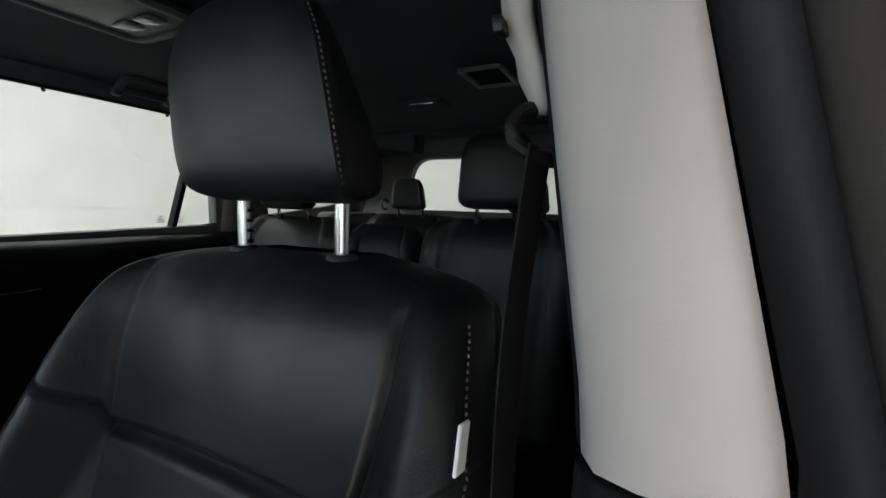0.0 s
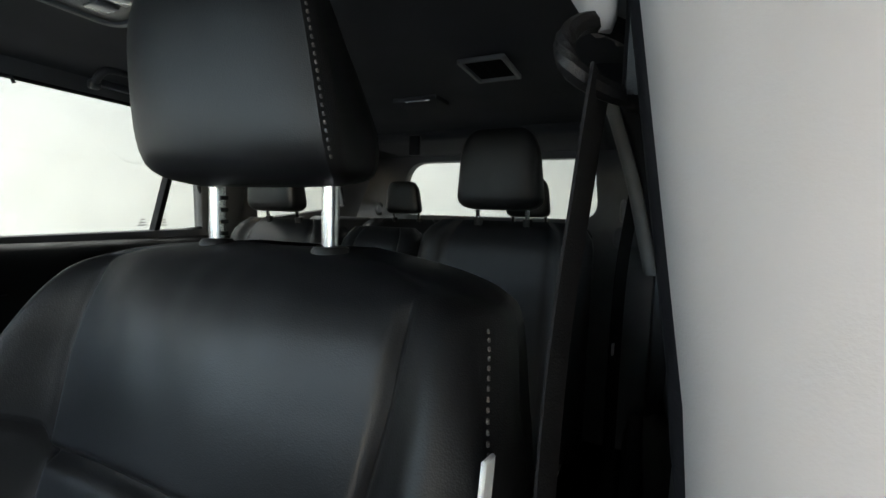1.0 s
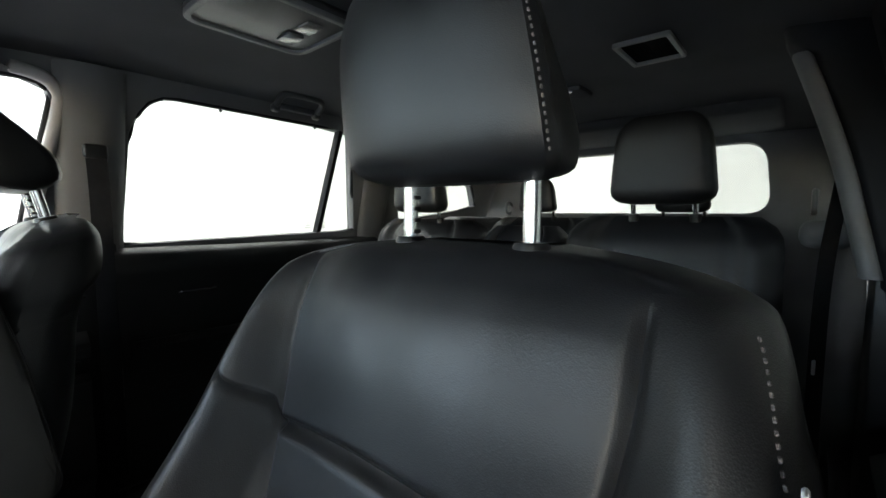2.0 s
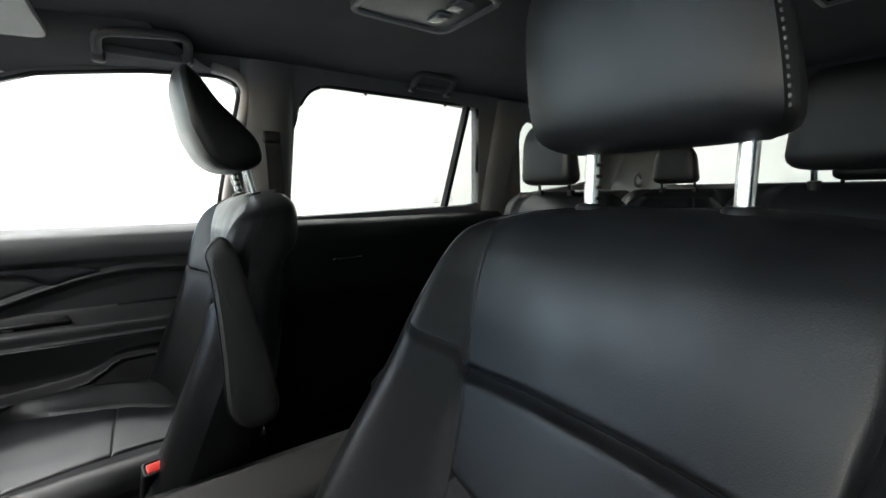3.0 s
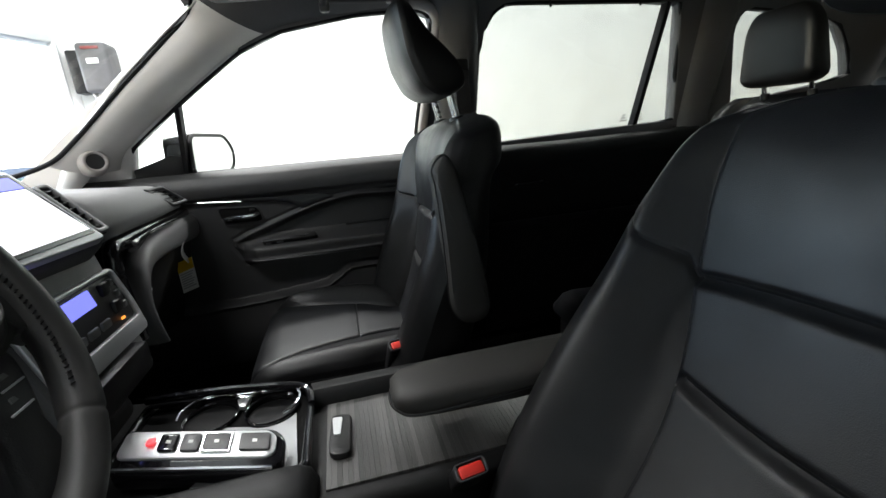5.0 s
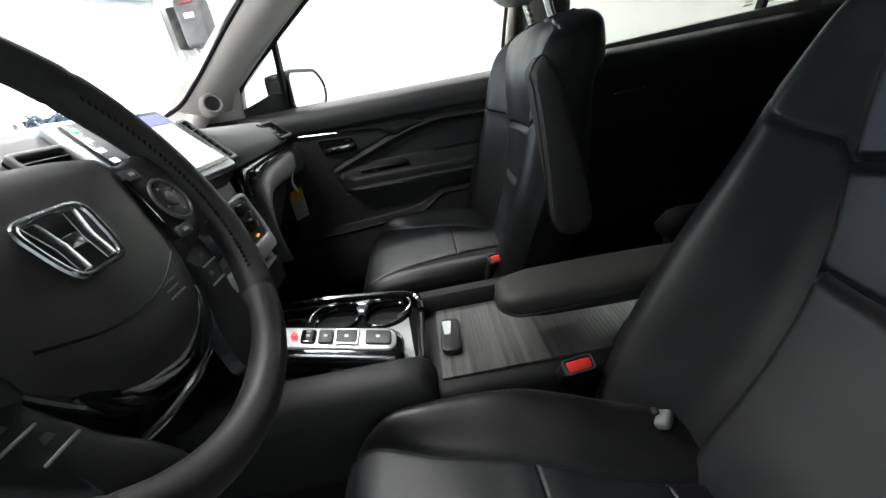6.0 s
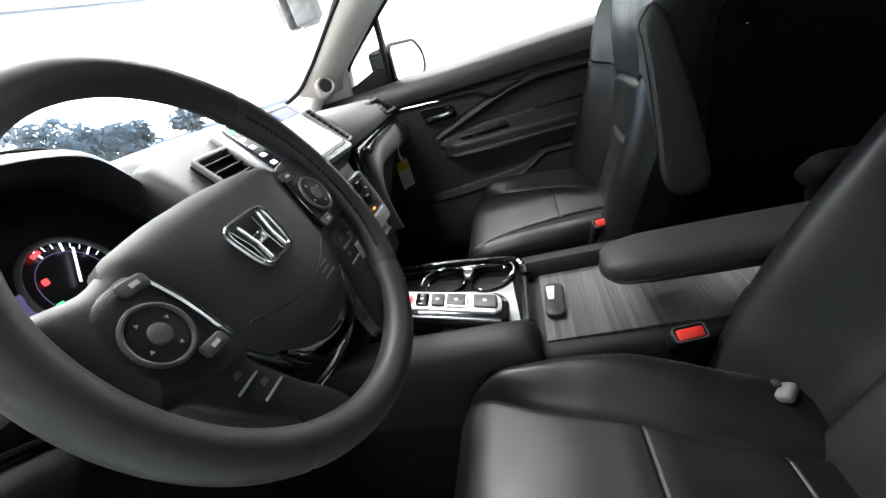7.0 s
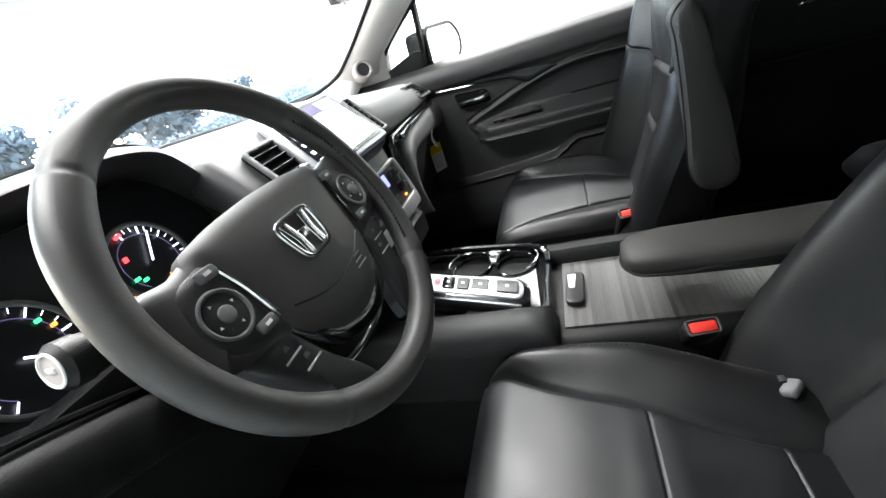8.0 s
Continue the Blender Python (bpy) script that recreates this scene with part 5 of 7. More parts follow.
for sgn, side in ((-1, "left"), (1, "right")):
    # spoke with its control pod
    sp = [(sgn * 0.075, 0.036), (sgn * 0.105, 0.034), (sgn * 0.140, 0.036), (sgn * 0.150, 0.0), (sgn * 0.144, -0.044), (sgn * 0.130, -0.036), (sgn * 0.112, -0.042), (sgn * 0.084, -0.048), (sgn * 0.068, -0.050), (sgn * 0.070, -0.010)]
    spoke = pad(sp, -0.001, 0.004, 0.006, WHEEL_LEATHER, "spoke", "soft black spoke", (sgn * 0.105, -0.005))
    pod = [(sgn * 0.080, 0.027), (sgn * 0.100, 0.028), (sgn * 0.118, 0.022), (sgn * 0.127, 0.002), (sgn * 0.127, -0.018), (sgn * 0.118, -0.032), (sgn * 0.098, -0.040), (sgn * 0.078, -0.040), (sgn * 0.076, -0.006)]
    panel = pad(pod, 0.002, 0.003, 0.003, POD, "control_panel", "dark grey control pod", (sgn * 0.104, -0.006), spoke)
    c = (sgn * 0.104, -0.007)
    circ = lambda r, n=32: [(c[0] + r * math.cos(2 * math.pi * k / n), c[1] + r * math.sin(2 * math.pi * k / n)) for k in range(n)]
    part("pad_ring", tube([on_wheel(u, v, 0.0065) for u, v in circ(0.0175)], 0.0016, 8, closed=True, up=W_N), RING, panel, "dull grey ring")
    wheel_plate(circ(0.0158), 0.003, 0.0035, POD, "round rocker pad", "rocker_pad", 0.0012, panel)
    wheel_plate(circ(0.0062, 20), 0.0058, 0.003, SOFT_GREY, "centre button", "centre_button", 0.0010, panel)
    for q in range(4):
        a = math.pi / 2 * q + 0.4
        wheel_plate([(c[0] + 0.0112 * math.cos(a) + 0.0014 * math.cos(a + w), c[1] + 0.0112 * math.sin(a) + 0.0014 * math.sin(a + w)) for w in (0, 2.1, 4.2)], 0.0064, 0.0006, WHITE, "white arrow mark", "arrow_mark", 0, panel)
    for u, v in ((sgn * 0.090, 0.0205), (sgn * 0.088, -0.031)):
        wheel_plate(round_poly([(u - 0.009, v - 0.004), (u + 0.009, v - 0.005), (u + 0.009, v + 0.004), (u - 0.009, v + 0.005)], 0.003, 4), 0.0035, 0.003, SOFT_GREY, "small rubber button", "button", 0.001, panel)
        wheel_plate([(u - 0.003, v - 0.0012), (u + 0.003, v - 0.0012), (u + 0.003, v + 0.0014), (u - 0.003, v + 0.0014)], 0.0067, 0.0005, WHITE, "white mark", "button_mark", 0, panel)
    # edges beside the cover
    part("chrome_edge", tube(smooth_path([on_wheel(sgn * 0.0815, 0.018, 0.0045), on_wheel(sgn * 0.0765, -0.006, 0.0045), on_wheel(sgn * 0.0745, -0.034, 0.0040)], 5), 0.0022, 8), CHROME if sgn < 0 else PIANO, spoke, "thin bright edge" if sgn < 0 else "gloss black edge")
    part("cover_edge", tube(smooth_path([on_wheel(sgn * 0.0735, -0.044, -0.006), on_wheel(sgn * 0.063, -0.066, -0.006), on_wheel(sgn * 0.050, -0.085, -0.006)], 5), 0.0024, 8), CHROME, wheel, "chrome edge beside the cover")
    # lower leg of the three-part spoke
    leg = [(sgn * 0.074, -0.036), (sgn * 0.112, -0.036), (sgn * 0.113, -0.050), (sgn * 0.101, -0.075), (sgn * 0.088, -0.100), (sgn * 0.084, -0.124), (sgn * 0.060, -0.136), (sgn * 0.042, -0.136), (sgn * 0.046, -0.115), (sgn * 0.058, -0.090), (sgn * 0.064, -0.070), (sgn * 0.070, -0.050)]
    legp = pad(leg, -0.006, 0.004, 0.006, POD, "spoke_leg", "dark lower spoke leg", (sgn * 0.088, -0.08))
    for k in range(2):
        u, v = sgn * (0.090 - 0.008 * k), -0.061 - 0.015 * k
        part("button_bar", rbox(on_wheel(u, v, -0.0015), (0.020, 0.0020, 0.0016), 0.0005, 1, Matrix((W_R, W_N, W_U)).transposed().to_4x4()), SILVER, legp, "pale dividing bar")
        wheel_plate([(u - 0.003, v + 0.006), (u + 0.003, v + 0.006), (u + 0.002, v + 0.0095), (u - 0.002, v + 0.0095)], -0.0025, 0.001, SOFT_GREY, "faint symbol mark", "symbol_mark", 0, legp)
part("lower_edge", tube(smooth_path([on_wheel(a, b, -0.024) for a, b in ((-0.064, -0.098), (-0.045, -0.107), (-0.020, -0.1115), (0.0, -0.112), (0.020, -0.1115), (0.045, -0.107), (0.064, -0.098))], 5), 0.0028, 8), CHROME, wheel, "chrome lower bezel edge")
part("lower_bezel", plate(dense_loop([(-0.058, -0.064), (0.0, -0.086), (0.058, -0.064), (0.046, -0.092), (0.0, -0.104), (-0.046, -0.092)], 48), [], lambda u, v, d: on_wheel(u, v, -0.014 + d), 0.012, 0.003), PIANO, wheel, "gloss black lower bezel")
part("hub_back", tube([on_wheel(0, -0.025, d) for d in (-0.004, -0.02, -0.05)], [0.052, 0.052, 0.05], 28), HARD, wheel)

# column shroud and stalks
col = thing("steering_column", "black plastic steering column shroud with stalks", "steering column", (0.38, -0.90, 1.12))
rings = []
for d in (-0.048, -0.07, -0.14, -0.22):
    w, h = 0.050 + 0.05 * (-d - 0.048), 0.030 + 0.05 * (-d - 0.048)
    rings.append([on_wheel(w * math.copysign(abs(math.cos(q)) ** 0.6, math.cos(q)), -0.034 + h * math.copysign(abs(math.sin(q)) ** 0.6, math.sin(q)), d) for q in np.linspace(0, 2 * math.pi, 28, endpoint=False)])
part("shroud", loft(rings), HARD, col, sharp=60)
st = [Vector((0.43, -0.815, 1.172)), Vector((0.465, -0.815, 1.180)), Vector((0.500, -0.815, 1.189)), Vector((0.520, -0.815, 1.194))]
stalk = part("indicator_stalk", tube(st, [0.010, 0.011, 0.013, 0.0155], 16), HARD, col, "black indicator stalk")
tip = (st[3] - st[0]).normalized()
part("stalk_knob", tube([st[3], st[3] + tip * 0.012, st[3] + tip * 0.016], [0.0165, 0.0165, 0.013], 20), HARD, stalk)
part("stalk_ring", tube([st[3] + tip * 0.0165 + (tip.orthogonal().normalized() * math.cos(q) + tip.cross(tip.orthogonal()).normalized() * math.sin(q)) * 0.0112 for q in np.linspace(0, 2 * math.pi, 24, endpoint=False)], 0.0011, 6, closed=True, up=tip), WHITE, stalk, "white printed ring")
part("stalk_cap", tube([st[3] + tip * 0.0145, st[3] + tip * 0.0163], [0.0125, 0.0120], 20), PILLAR, stalk, "pale grey knob end")
part("stalk_mark", rbox(st[3] + tip * 0.0166, (0.002, 0.008, 0.004), 0.0006), WHITE, stalk, "white lamp symbol")
part("wiper_stalk", tube([(0.33, -0.835, 1.17), (0.29, -0.83, 1.182), (0.245, -0.825, 1.19)], [0.009, 0.010, 0.012], 14), HARD, col, "black wiper stalk")

# ---- dashboard ----
dash = thing("dashboard", "dark grey moulded dashboard with vents, screen and gauges", "dashboard", (0, -1.1, 0.60))


def dash_edge(x):
    """Height and place of the dashboard's rear edge across the car: y, z."""
    return lerp_table([(-0.76, -0.955), (-0.71, -0.925), (-0.66, -0.902), (-0.40, -0.895), (-0.24, -0.895), (-0.19, -0.94), (-0.17, -0.962), (0.14, -0.965), (0.20, -0.955), (0.60, -0.955), (0.76, -0.94)], x), lerp_table([(-0.76, 1.180), (-0.60, 1.200), (-0.40, 1.210), (-0.24, 1.224), (-0.17, 1.262), (0.13, 1.266), (0.175, 1.240), (0.205, 1.09), (0.55, 1.09), (0.60, 1.185), (0.76, 1.16)], x)


rows = []
for x in np.linspace(-0.76, 0.76, 77):
    ye, ze = dash_edge(x)
    zl = ze - 0.045 if x > -0.17 else max(1.132, ze - 0.045 - 0.6 * (-0.17 - x))
    yw = -1.545 + 0.17 * (x / 0.72) ** 2
    zw = 1.262 - 0.040 * (x / 0.72) ** 2
    row = [(x, yw - 0.04, zw - 0.05), (x, yw, zw), (x, 0.6 * yw + 0.4 * (ye - 0.075), zw + 0.35 * (ze - zw)), (x, 0.25 * yw + 0.75 * (ye - 0.075), zw + 0.72 * (ze - zw)), (x, ye - 0.085, ze + 0.003), (x, ye - 0.055, ze + 0.001), (x, ye - 0.030, ze - 0.008), (x, ye - 0.012, ze - 0.024), (x, ye - 0.003, 0.5 * (ze - 0.030 + zl + 0.012)), (x, ye, zl + 0.010), (x, ye - 0.005, zl + 0.002), (x, ye - 0.016, zl), (x, ye - 0.06, zl - 0.004), (x, -1.20, 1.02), (x, -1.55, 0.98)]
    rows.append(row)
part("dash_top", loft(rows), SOFT_GREY, dash, "dark grey padded dash top", sharp=50)

# padded roll before the passenger, bending down beside the centre stack
ROLL = [(-0.768, -0.920, 1.066, 0.039), (-0.68, -0.916, 1.070, 0.037), (-0.60, -0.912, 1.072, 0.034), (-0.52, -0.908, 1.073, 0.031), (-0.44, -0.904, 1.072, 0.028), (-0.385, -0.901, 1.066, 0.025), (-0.345, -0.899, 1.045, 0.020), (-0.322, -0.897, 1.010, 0.014), (-0.315, -0.895, 0.970, 0.0105), (-0.324, -0.893, 0.925, 0.0085), (-0.335, -0.892, 0.895, 0.006)]
line = smooth_path([p[:3] for p in ROLL], 6)
wide = smooth_path([(p[3], 0, 0) for p in ROLL], 6)
rings = []
for k, p in enumerate(line):
    t = (line[min(k + 1, len(line) - 1)] - line[max(k - 1, 0)]).normalized()
    n = Vector((-t.z, 0, t.x)).normalized()
    r = wide[k].x
    rings.append([p + n * (r * math.copysign(abs(math.cos(q)) ** 0.8, math.cos(q))) + Vector((0, 0.026 * math.sin(q) - 0.010, 0)) for q in np.linspace(0, 2 * math.pi, 24, endpoint=False)])
part("padded_roll", loft(rings), SOFT_GREY, dash, "dark grey padded roll", sharp=70)
glove = part("glove_box", plate(round_poly([(-0.735, 0.80), (-0.34, 0.80), (-0.335, 1.045), (-0.735, 1.045)], 0.02), [], lambda u, v, d: (u, -0.938 - 0.10 * max(0.0, 1.03 - v) - 0.9 * max(0.0, 0.95 - v) ** 1.5 + d, v), 0.02, 0.006), SOFT, dash, "black glove box door")
part("glove_latch", tube([(-0.355, -0.912, 0.990), (-0.372, -0.908, 0.997), (-0.388, -0.910, 0.998)], [0.005, 0.007, 0.004], 10), SILVER, dash, "silver latch")
# gloss strip with a silver blade under the dash edge
rings = []
for x, a, b in ((-0.318, 1.120, 1.112), (-0.328, 1.119, 1.094), (-0.342, 1.117, 1.090), (-0.365, 1.117, 1.096), (-0.40, 1.118, 1.107), (-0.45, 1.119, 1.113), (-0.53, 1.118, 1.1145), (-0.60, 1.115, 1.113)):
    y = -0.890 + 0.03 * (x + 0.32)
    rings.append([(x, y - 0.012, a), (x, y, a - 0.2 * (a - b)), (x, y + 0.001, 0.5 * (a + b)), (x, y, b + 0.2 * (a - b)), (x, y - 0.012, b)])
part("silver_blade", loft(rings), CHROME, dash, "bright silver trim blade", sharp=60)
strip = smooth_path([(-0.285, -0.905, 0.93), (-0.272, -0.903, 1.00), (-0.262, -0.903, 1.07), (-0.275, -0.905, 1.112), (-0.32, -0.908, 1.116), (-0.40, -0.911, 1.117), (-0.52, -0.915, 1.116), (-0.66, -0.922, 1.112), (-0.74, -0.928, 1.108)], 6)
part("gloss_strip", tube(strip, 0.0145, 10), PIANO, dash, "gloss black trim strip")

SLANT = (Vector((0, -0.959, 1.258)), Vector((-1, 0, 0)), Vector((0, 0.686, -0.728)), Vector((0, 0.728, 0.686)))


def on_slant(x, s, d=0.0):
    """A point of the sloping upper centre stack: s runs down it, d out of it."""
    o, _, dn, n = SLANT
    return Vector((x, o.y, o.z)) + dn * s + n * d


def slant_plate(loop, d0, thick, mat, name, label="", bevel=0.0, parent=None, holes=()):
    return part(name, plate(loop, holes, lambda u, v, d: on_slant(u, v, d0 + d), thick, bevel), mat, parent or dash, label, sharp=50)


slant_plate(round_poly([(0.225, -0.006), (-0.205, -0.012), (-0.195, 0.150), (0.225, 0.135)], 0.03), -0.06, 0.058, HANDLE, "stack_housing", "dark grey centre stack housing", 0.016)
disp = slant_plate(round_poly([(0.075, -0.004), (-0.168, -0.004), (-0.162, 0.148), (0.112, 0.140)], 0.010), -0.008, 0.016, SILVER, "display_bezel", "bright silver display surround", 0.003)
slant_plate(round_poly([(0.059, 0.005), (-0.158, 0.004), (-0.152, 0.136), (0.086, 0.134)], 0.006), 0.0075, 0.003, SCREEN, "display_glass", "glossy dark touch screen", 0.001, disp)
for k in range(6):
    s0 = 0.014 + 0.019 * k
    u0 = 0.052 + 0.20 * s0
    slant_plate([(u0, s0), (u0 - 0.012, s0), (u0 - 0.012, s0 + 0.007), (u0, s0 + 0.007)], 0.0106, 0.0006, GLOW_GREEN if k == 0 else GLOW_WHITE, "key_mark", "lit touch key symbol", 0, disp)
for k, (u0, u1, s0, s1, mt) in enumerate(((0.026, -0.146, 0.036, 0.128, GLOW_PAGE), (0.026, -0.080, 0.012, 0.034, GLOW_VIOLET), (-0.082, -0.146, 0.012, 0.034, GLOW_BLUE))):
    slant_plate([(u0, s0), (u1, s0), (u1, s1), (u0, s1)], 0.0106, 0.0006, mt, "display_page", "plain lit field of the display", 0, disp)


def slat_vent(name, place, w, h, count, label, along=True, parent=None):
    """An air vent: recessed box, surround and slats; place(u, v, d) with u, v from its middle."""
    rim = round_poly([(-w / 2, -h / 2), (w / 2, -h / 2), (w / 2, h / 2), (-w / 2, h / 2)], 0.008)
    hole = round_poly([(-w / 2 + 0.007, -h / 2 + 0.007), (w / 2 - 0.007, -h / 2 + 0.007), (w / 2 - 0.007, h / 2 - 0.007), (-w / 2 + 0.007, h / 2 - 0.007)], 0.004)
    v = part(name, plate(rim, [hole], lambda a, b, d: place(a, b, d - 0.004), 0.008, 0.002), SOFT_GREY, parent or dash, label, sharp=50)
    part("vent_back", plate(rim, [], lambda a, b, d: place(a, b, d - 0.0065), 0.002), CARPET, v, "dark vent cavity", smooth=False)
    for k in range(count):
        f = (k + 1) / (count + 1) - 0.5
        bm = bmesh.new()
        if along:
            q = [(-w / 2 + 0.006, f * h - 0.0011), (w / 2 - 0.006, f * h - 0.0011), (w / 2 - 0.006, f * h + 0.0011), (-w / 2 + 0.006, f * h + 0.0011)]
        else:
            q = [(f * w - 0.0014, -h / 2 + 0.006), (f * w + 0.0014, -h / 2 + 0.006), (f * w + 0.0014, h / 2 - 0.006), (f * w - 0.0014, h / 2 - 0.006)]
        part("slat", plate(q, [], lambda a, b, d: place(a, b, d - 0.005), 0.007, 0.0008), HARD, v, smooth=False)
    return v


lv = slat_vent("air_vent", lambda a, b, d: on_slant(0.133 + a + 0.14 * b, 0.080 + b, 0.006 + d), 0.078, 0.096, 5, "slatted driver side centre air vent")
part("vent_knob", rbox(on_slant(0.112, 0.102, 0.010), (0.010, 0.014, 0.006), 0.002), SILVER, lv, "silver vent tab")
slat_vent("air_vent", lambda a, b, d: on_slant(-0.183 + a + 0.10 * b, 0.084 + b, 0.005 + d), 0.036, 0.108, 7, "slatted passenger side centre air vent")
# end vent set into the dash corner
slat_vent("air_vent", lambda a, b, d: Vector((-0.595 + a - 1.25 * b, -0.9075 + 0.50 * b - 0.10 * a + 0.80 * d, 1.172 - b * 0.84 + 0.55 * d)), 0.082, 0.060, 4, "slatted vent at the end of the dashboard")

# climate controls below the display
stack = part("centre_panel", plate(round_poly([(0.065, 1.145), (-0.195, 1.145), (-0.170, 0.925), (0.045, 0.925)], 0.015), [], lambda u, v, d: (u, -0.925 + 0.26 * (1.145 - v) + d, v), 0.03, 0.005), SOFT_GREY, dash, "dark grey control stack")
face = lambda u, v, d: Vector((u, -0.895 + 0.26 * (1.145 - v) + d, v))
rim_loop = round_poly([(0.050, 1.100), (-0.196, 1.098), (-0.204, 1.035), (-0.200, 0.985), (0.040, 0.985)], 0.012)
well = round_poly([(0.042, 1.093), (-0.187, 1.091), (-0.194, 1.035), (-0.191, 1.012), (0.035, 1.012)], 0.010)
part("climate_panel", plate(rim_loop, [well], lambda u, v, d: face(u, v, d), 0.008, 0.002), SILVER, stack, "silver frame of the climate panel")
part("climate_well", plate(well, [], lambda u, v, d: face(u, v, 0.0005 + d), 0.002, 0.0005), POD, stack, "dark grey climate panel")
for k, (u, v) in enumerate(((0.022, 1.075), (-0.150, 1.074), (0.022, 1.040), (-0.155, 1.042))):
    part("control_knob", rbox(face(u, v, 0.005), (0.024, 0.010, 0.022), 0.004, 2), HARD, stack, "black control key")
for k in range(3):
    part("control_key", rbox(face(-0.176 - 0.001 * k, 1.078 - 0.020 * k, 0.004), (0.012, 0.006, 0.012), 0.002, 2), SOFT_GREY, stack, "small grey key")
part("climate_display", plate([(-0.030, 1.085), (-0.115, 1.085), (-0.115, 1.060), (-0.030, 1.060)], [], lambda u, v, d: face(u, v, 0.003 + d), 0.002), GLOW_BLUE, stack, "small lit blue display")
for k in range(4):
    part("climate_key", rbox(face(-0.005 - 0.034 * k, 1.030, 0.005), (0.026, 0.006, 0.014), 0.003), SOFT_GREY, stack, "grey climate key")
part("seat_heat_mark", rbox(face(-0.155, 1.021, 0.004), (0.010, 0.003, 0.004), 0.001), GLOW_AMBER, stack, "small lit amber mark")
part("lower_pocket", rbox((-0.065, -0.845, 0.955), (0.17, 0.03, 0.05), 0.008), HARD, stack, "gloss black lower tray edge")
part("stack_rib", tube(smooth_path([(0.072, -0.90, 1.14), (0.080, -0.89, 1.04), (0.070, -0.87, 0.94), (0.065, -0.85, 0.86)], 6), 0.011, 10), SOFT, stack, "curved black stack edge")

# instrument hood
arch = [(0.185, 1.165), (0.205, 1.215), (0.228, 1.258), (0.258, 1.288), (0.310, 1.301), (0.380, 1.304), (0.450, 1.301), (0.505, 1.288), (0.540, 1.250), (0.558, 1.205), (0.566, 1.165)]
arch_s = smooth_path([(x, 0, z) for x, z in arch], 5)
rows = []
for y, k, dz in ((-1.42, 0.98, -0.045), (-1.16, 0.98, -0.006), (-1.06, 0.96, 0.004), (-0.985, 1.0, 0.004), (-0.962, 1.0, 0.0), (-0.955, 0.985, -0.006), (-0.962, 0.965, -0.013), (-1.00, 0.955, -0.017), (-1.06, 0.93, -0.030)):
    rows.append([((p.x - 0.3755) * k + 0.3755, y, 1.165 + (p.z - 1.165) * k + dz) for p in arch_s])
part("gauge_hood", loft(rows, cap=False, closed=False), POD, dash, "dark hood over the gauges", sharp=50)
part("hood_seam", tube([(p.x * 0.985 + 0.0057, -0.975, 1.165 + (p.z - 1.165) * 0.995 + 0.005) for p in arch_s], 0.0018, 6), HARD, dash)

CL = lambda u, v, d=0.0: Vector((u, -0.985 - 0.33 * (v - 1.17) + d, v))
cluster = thing("gauge_cluster", "lit round gauges in a black binnacle", "gauge cluster", (0.38, -1.0, 1.10))
part("cluster_face", plate(round_poly([(0.205, 1.09), (0.555, 1.09), (0.545, 1.262), (0.215, 1.262)], 0.03), [], lambda u, v, d: CL(u, v, d - 0.012), 0.010), DIAL, cluster, "black dial background")


def gauge(cx, cz, r, red, name, mark, start=225, sweep=270, marks=19):
    g = part(name, tube([CL(cx + r * math.cos(q), cz + r * math.sin(q), 0.004) for q in np.linspace(0, 2 * math.pi, 48, endpoint=False)], 0.003, 8, closed=True, up=(0, 1, 0)), SOFT_GREY, cluster, "round gauge bezel")
    arcs = bmesh.new()
    for k in range(marks):
        q = radians(start - sweep * k / (marks - 1))
        a0 = 0.74 if k % 3 == 0 else 0.82
        pts = [CL(cx + r * s * math.cos(q), cz + r * s * math.sin(q), 0.002) for s in (a0, 0.92)]
        tube(pts, 0.0010 if k % 3 == 0 else 0.0005, 4, bm=arcs)
    part("scale_marks", arcs, mark, g, "lit white scale marks", smooth=False)
    part("scale_arc", tube([CL(cx + r * 0.72 * math.cos(q), cz + r * 0.72 * math.sin(q), 0.002) for q in np.linspace(radians(225), radians(-45), 40)], 0.0004, 4), GLOW_VIOLET, g, "lit white arc")
    q = radians(red)
    part("needle", tube([CL(cx, cz, 0.005), CL(cx + r * 0.8 * math.cos(q), cz + r * 0.8 * math.sin(q), 0.005)], 0.0012, 6), GLOW_WHITE, g, "white needle")
    return g


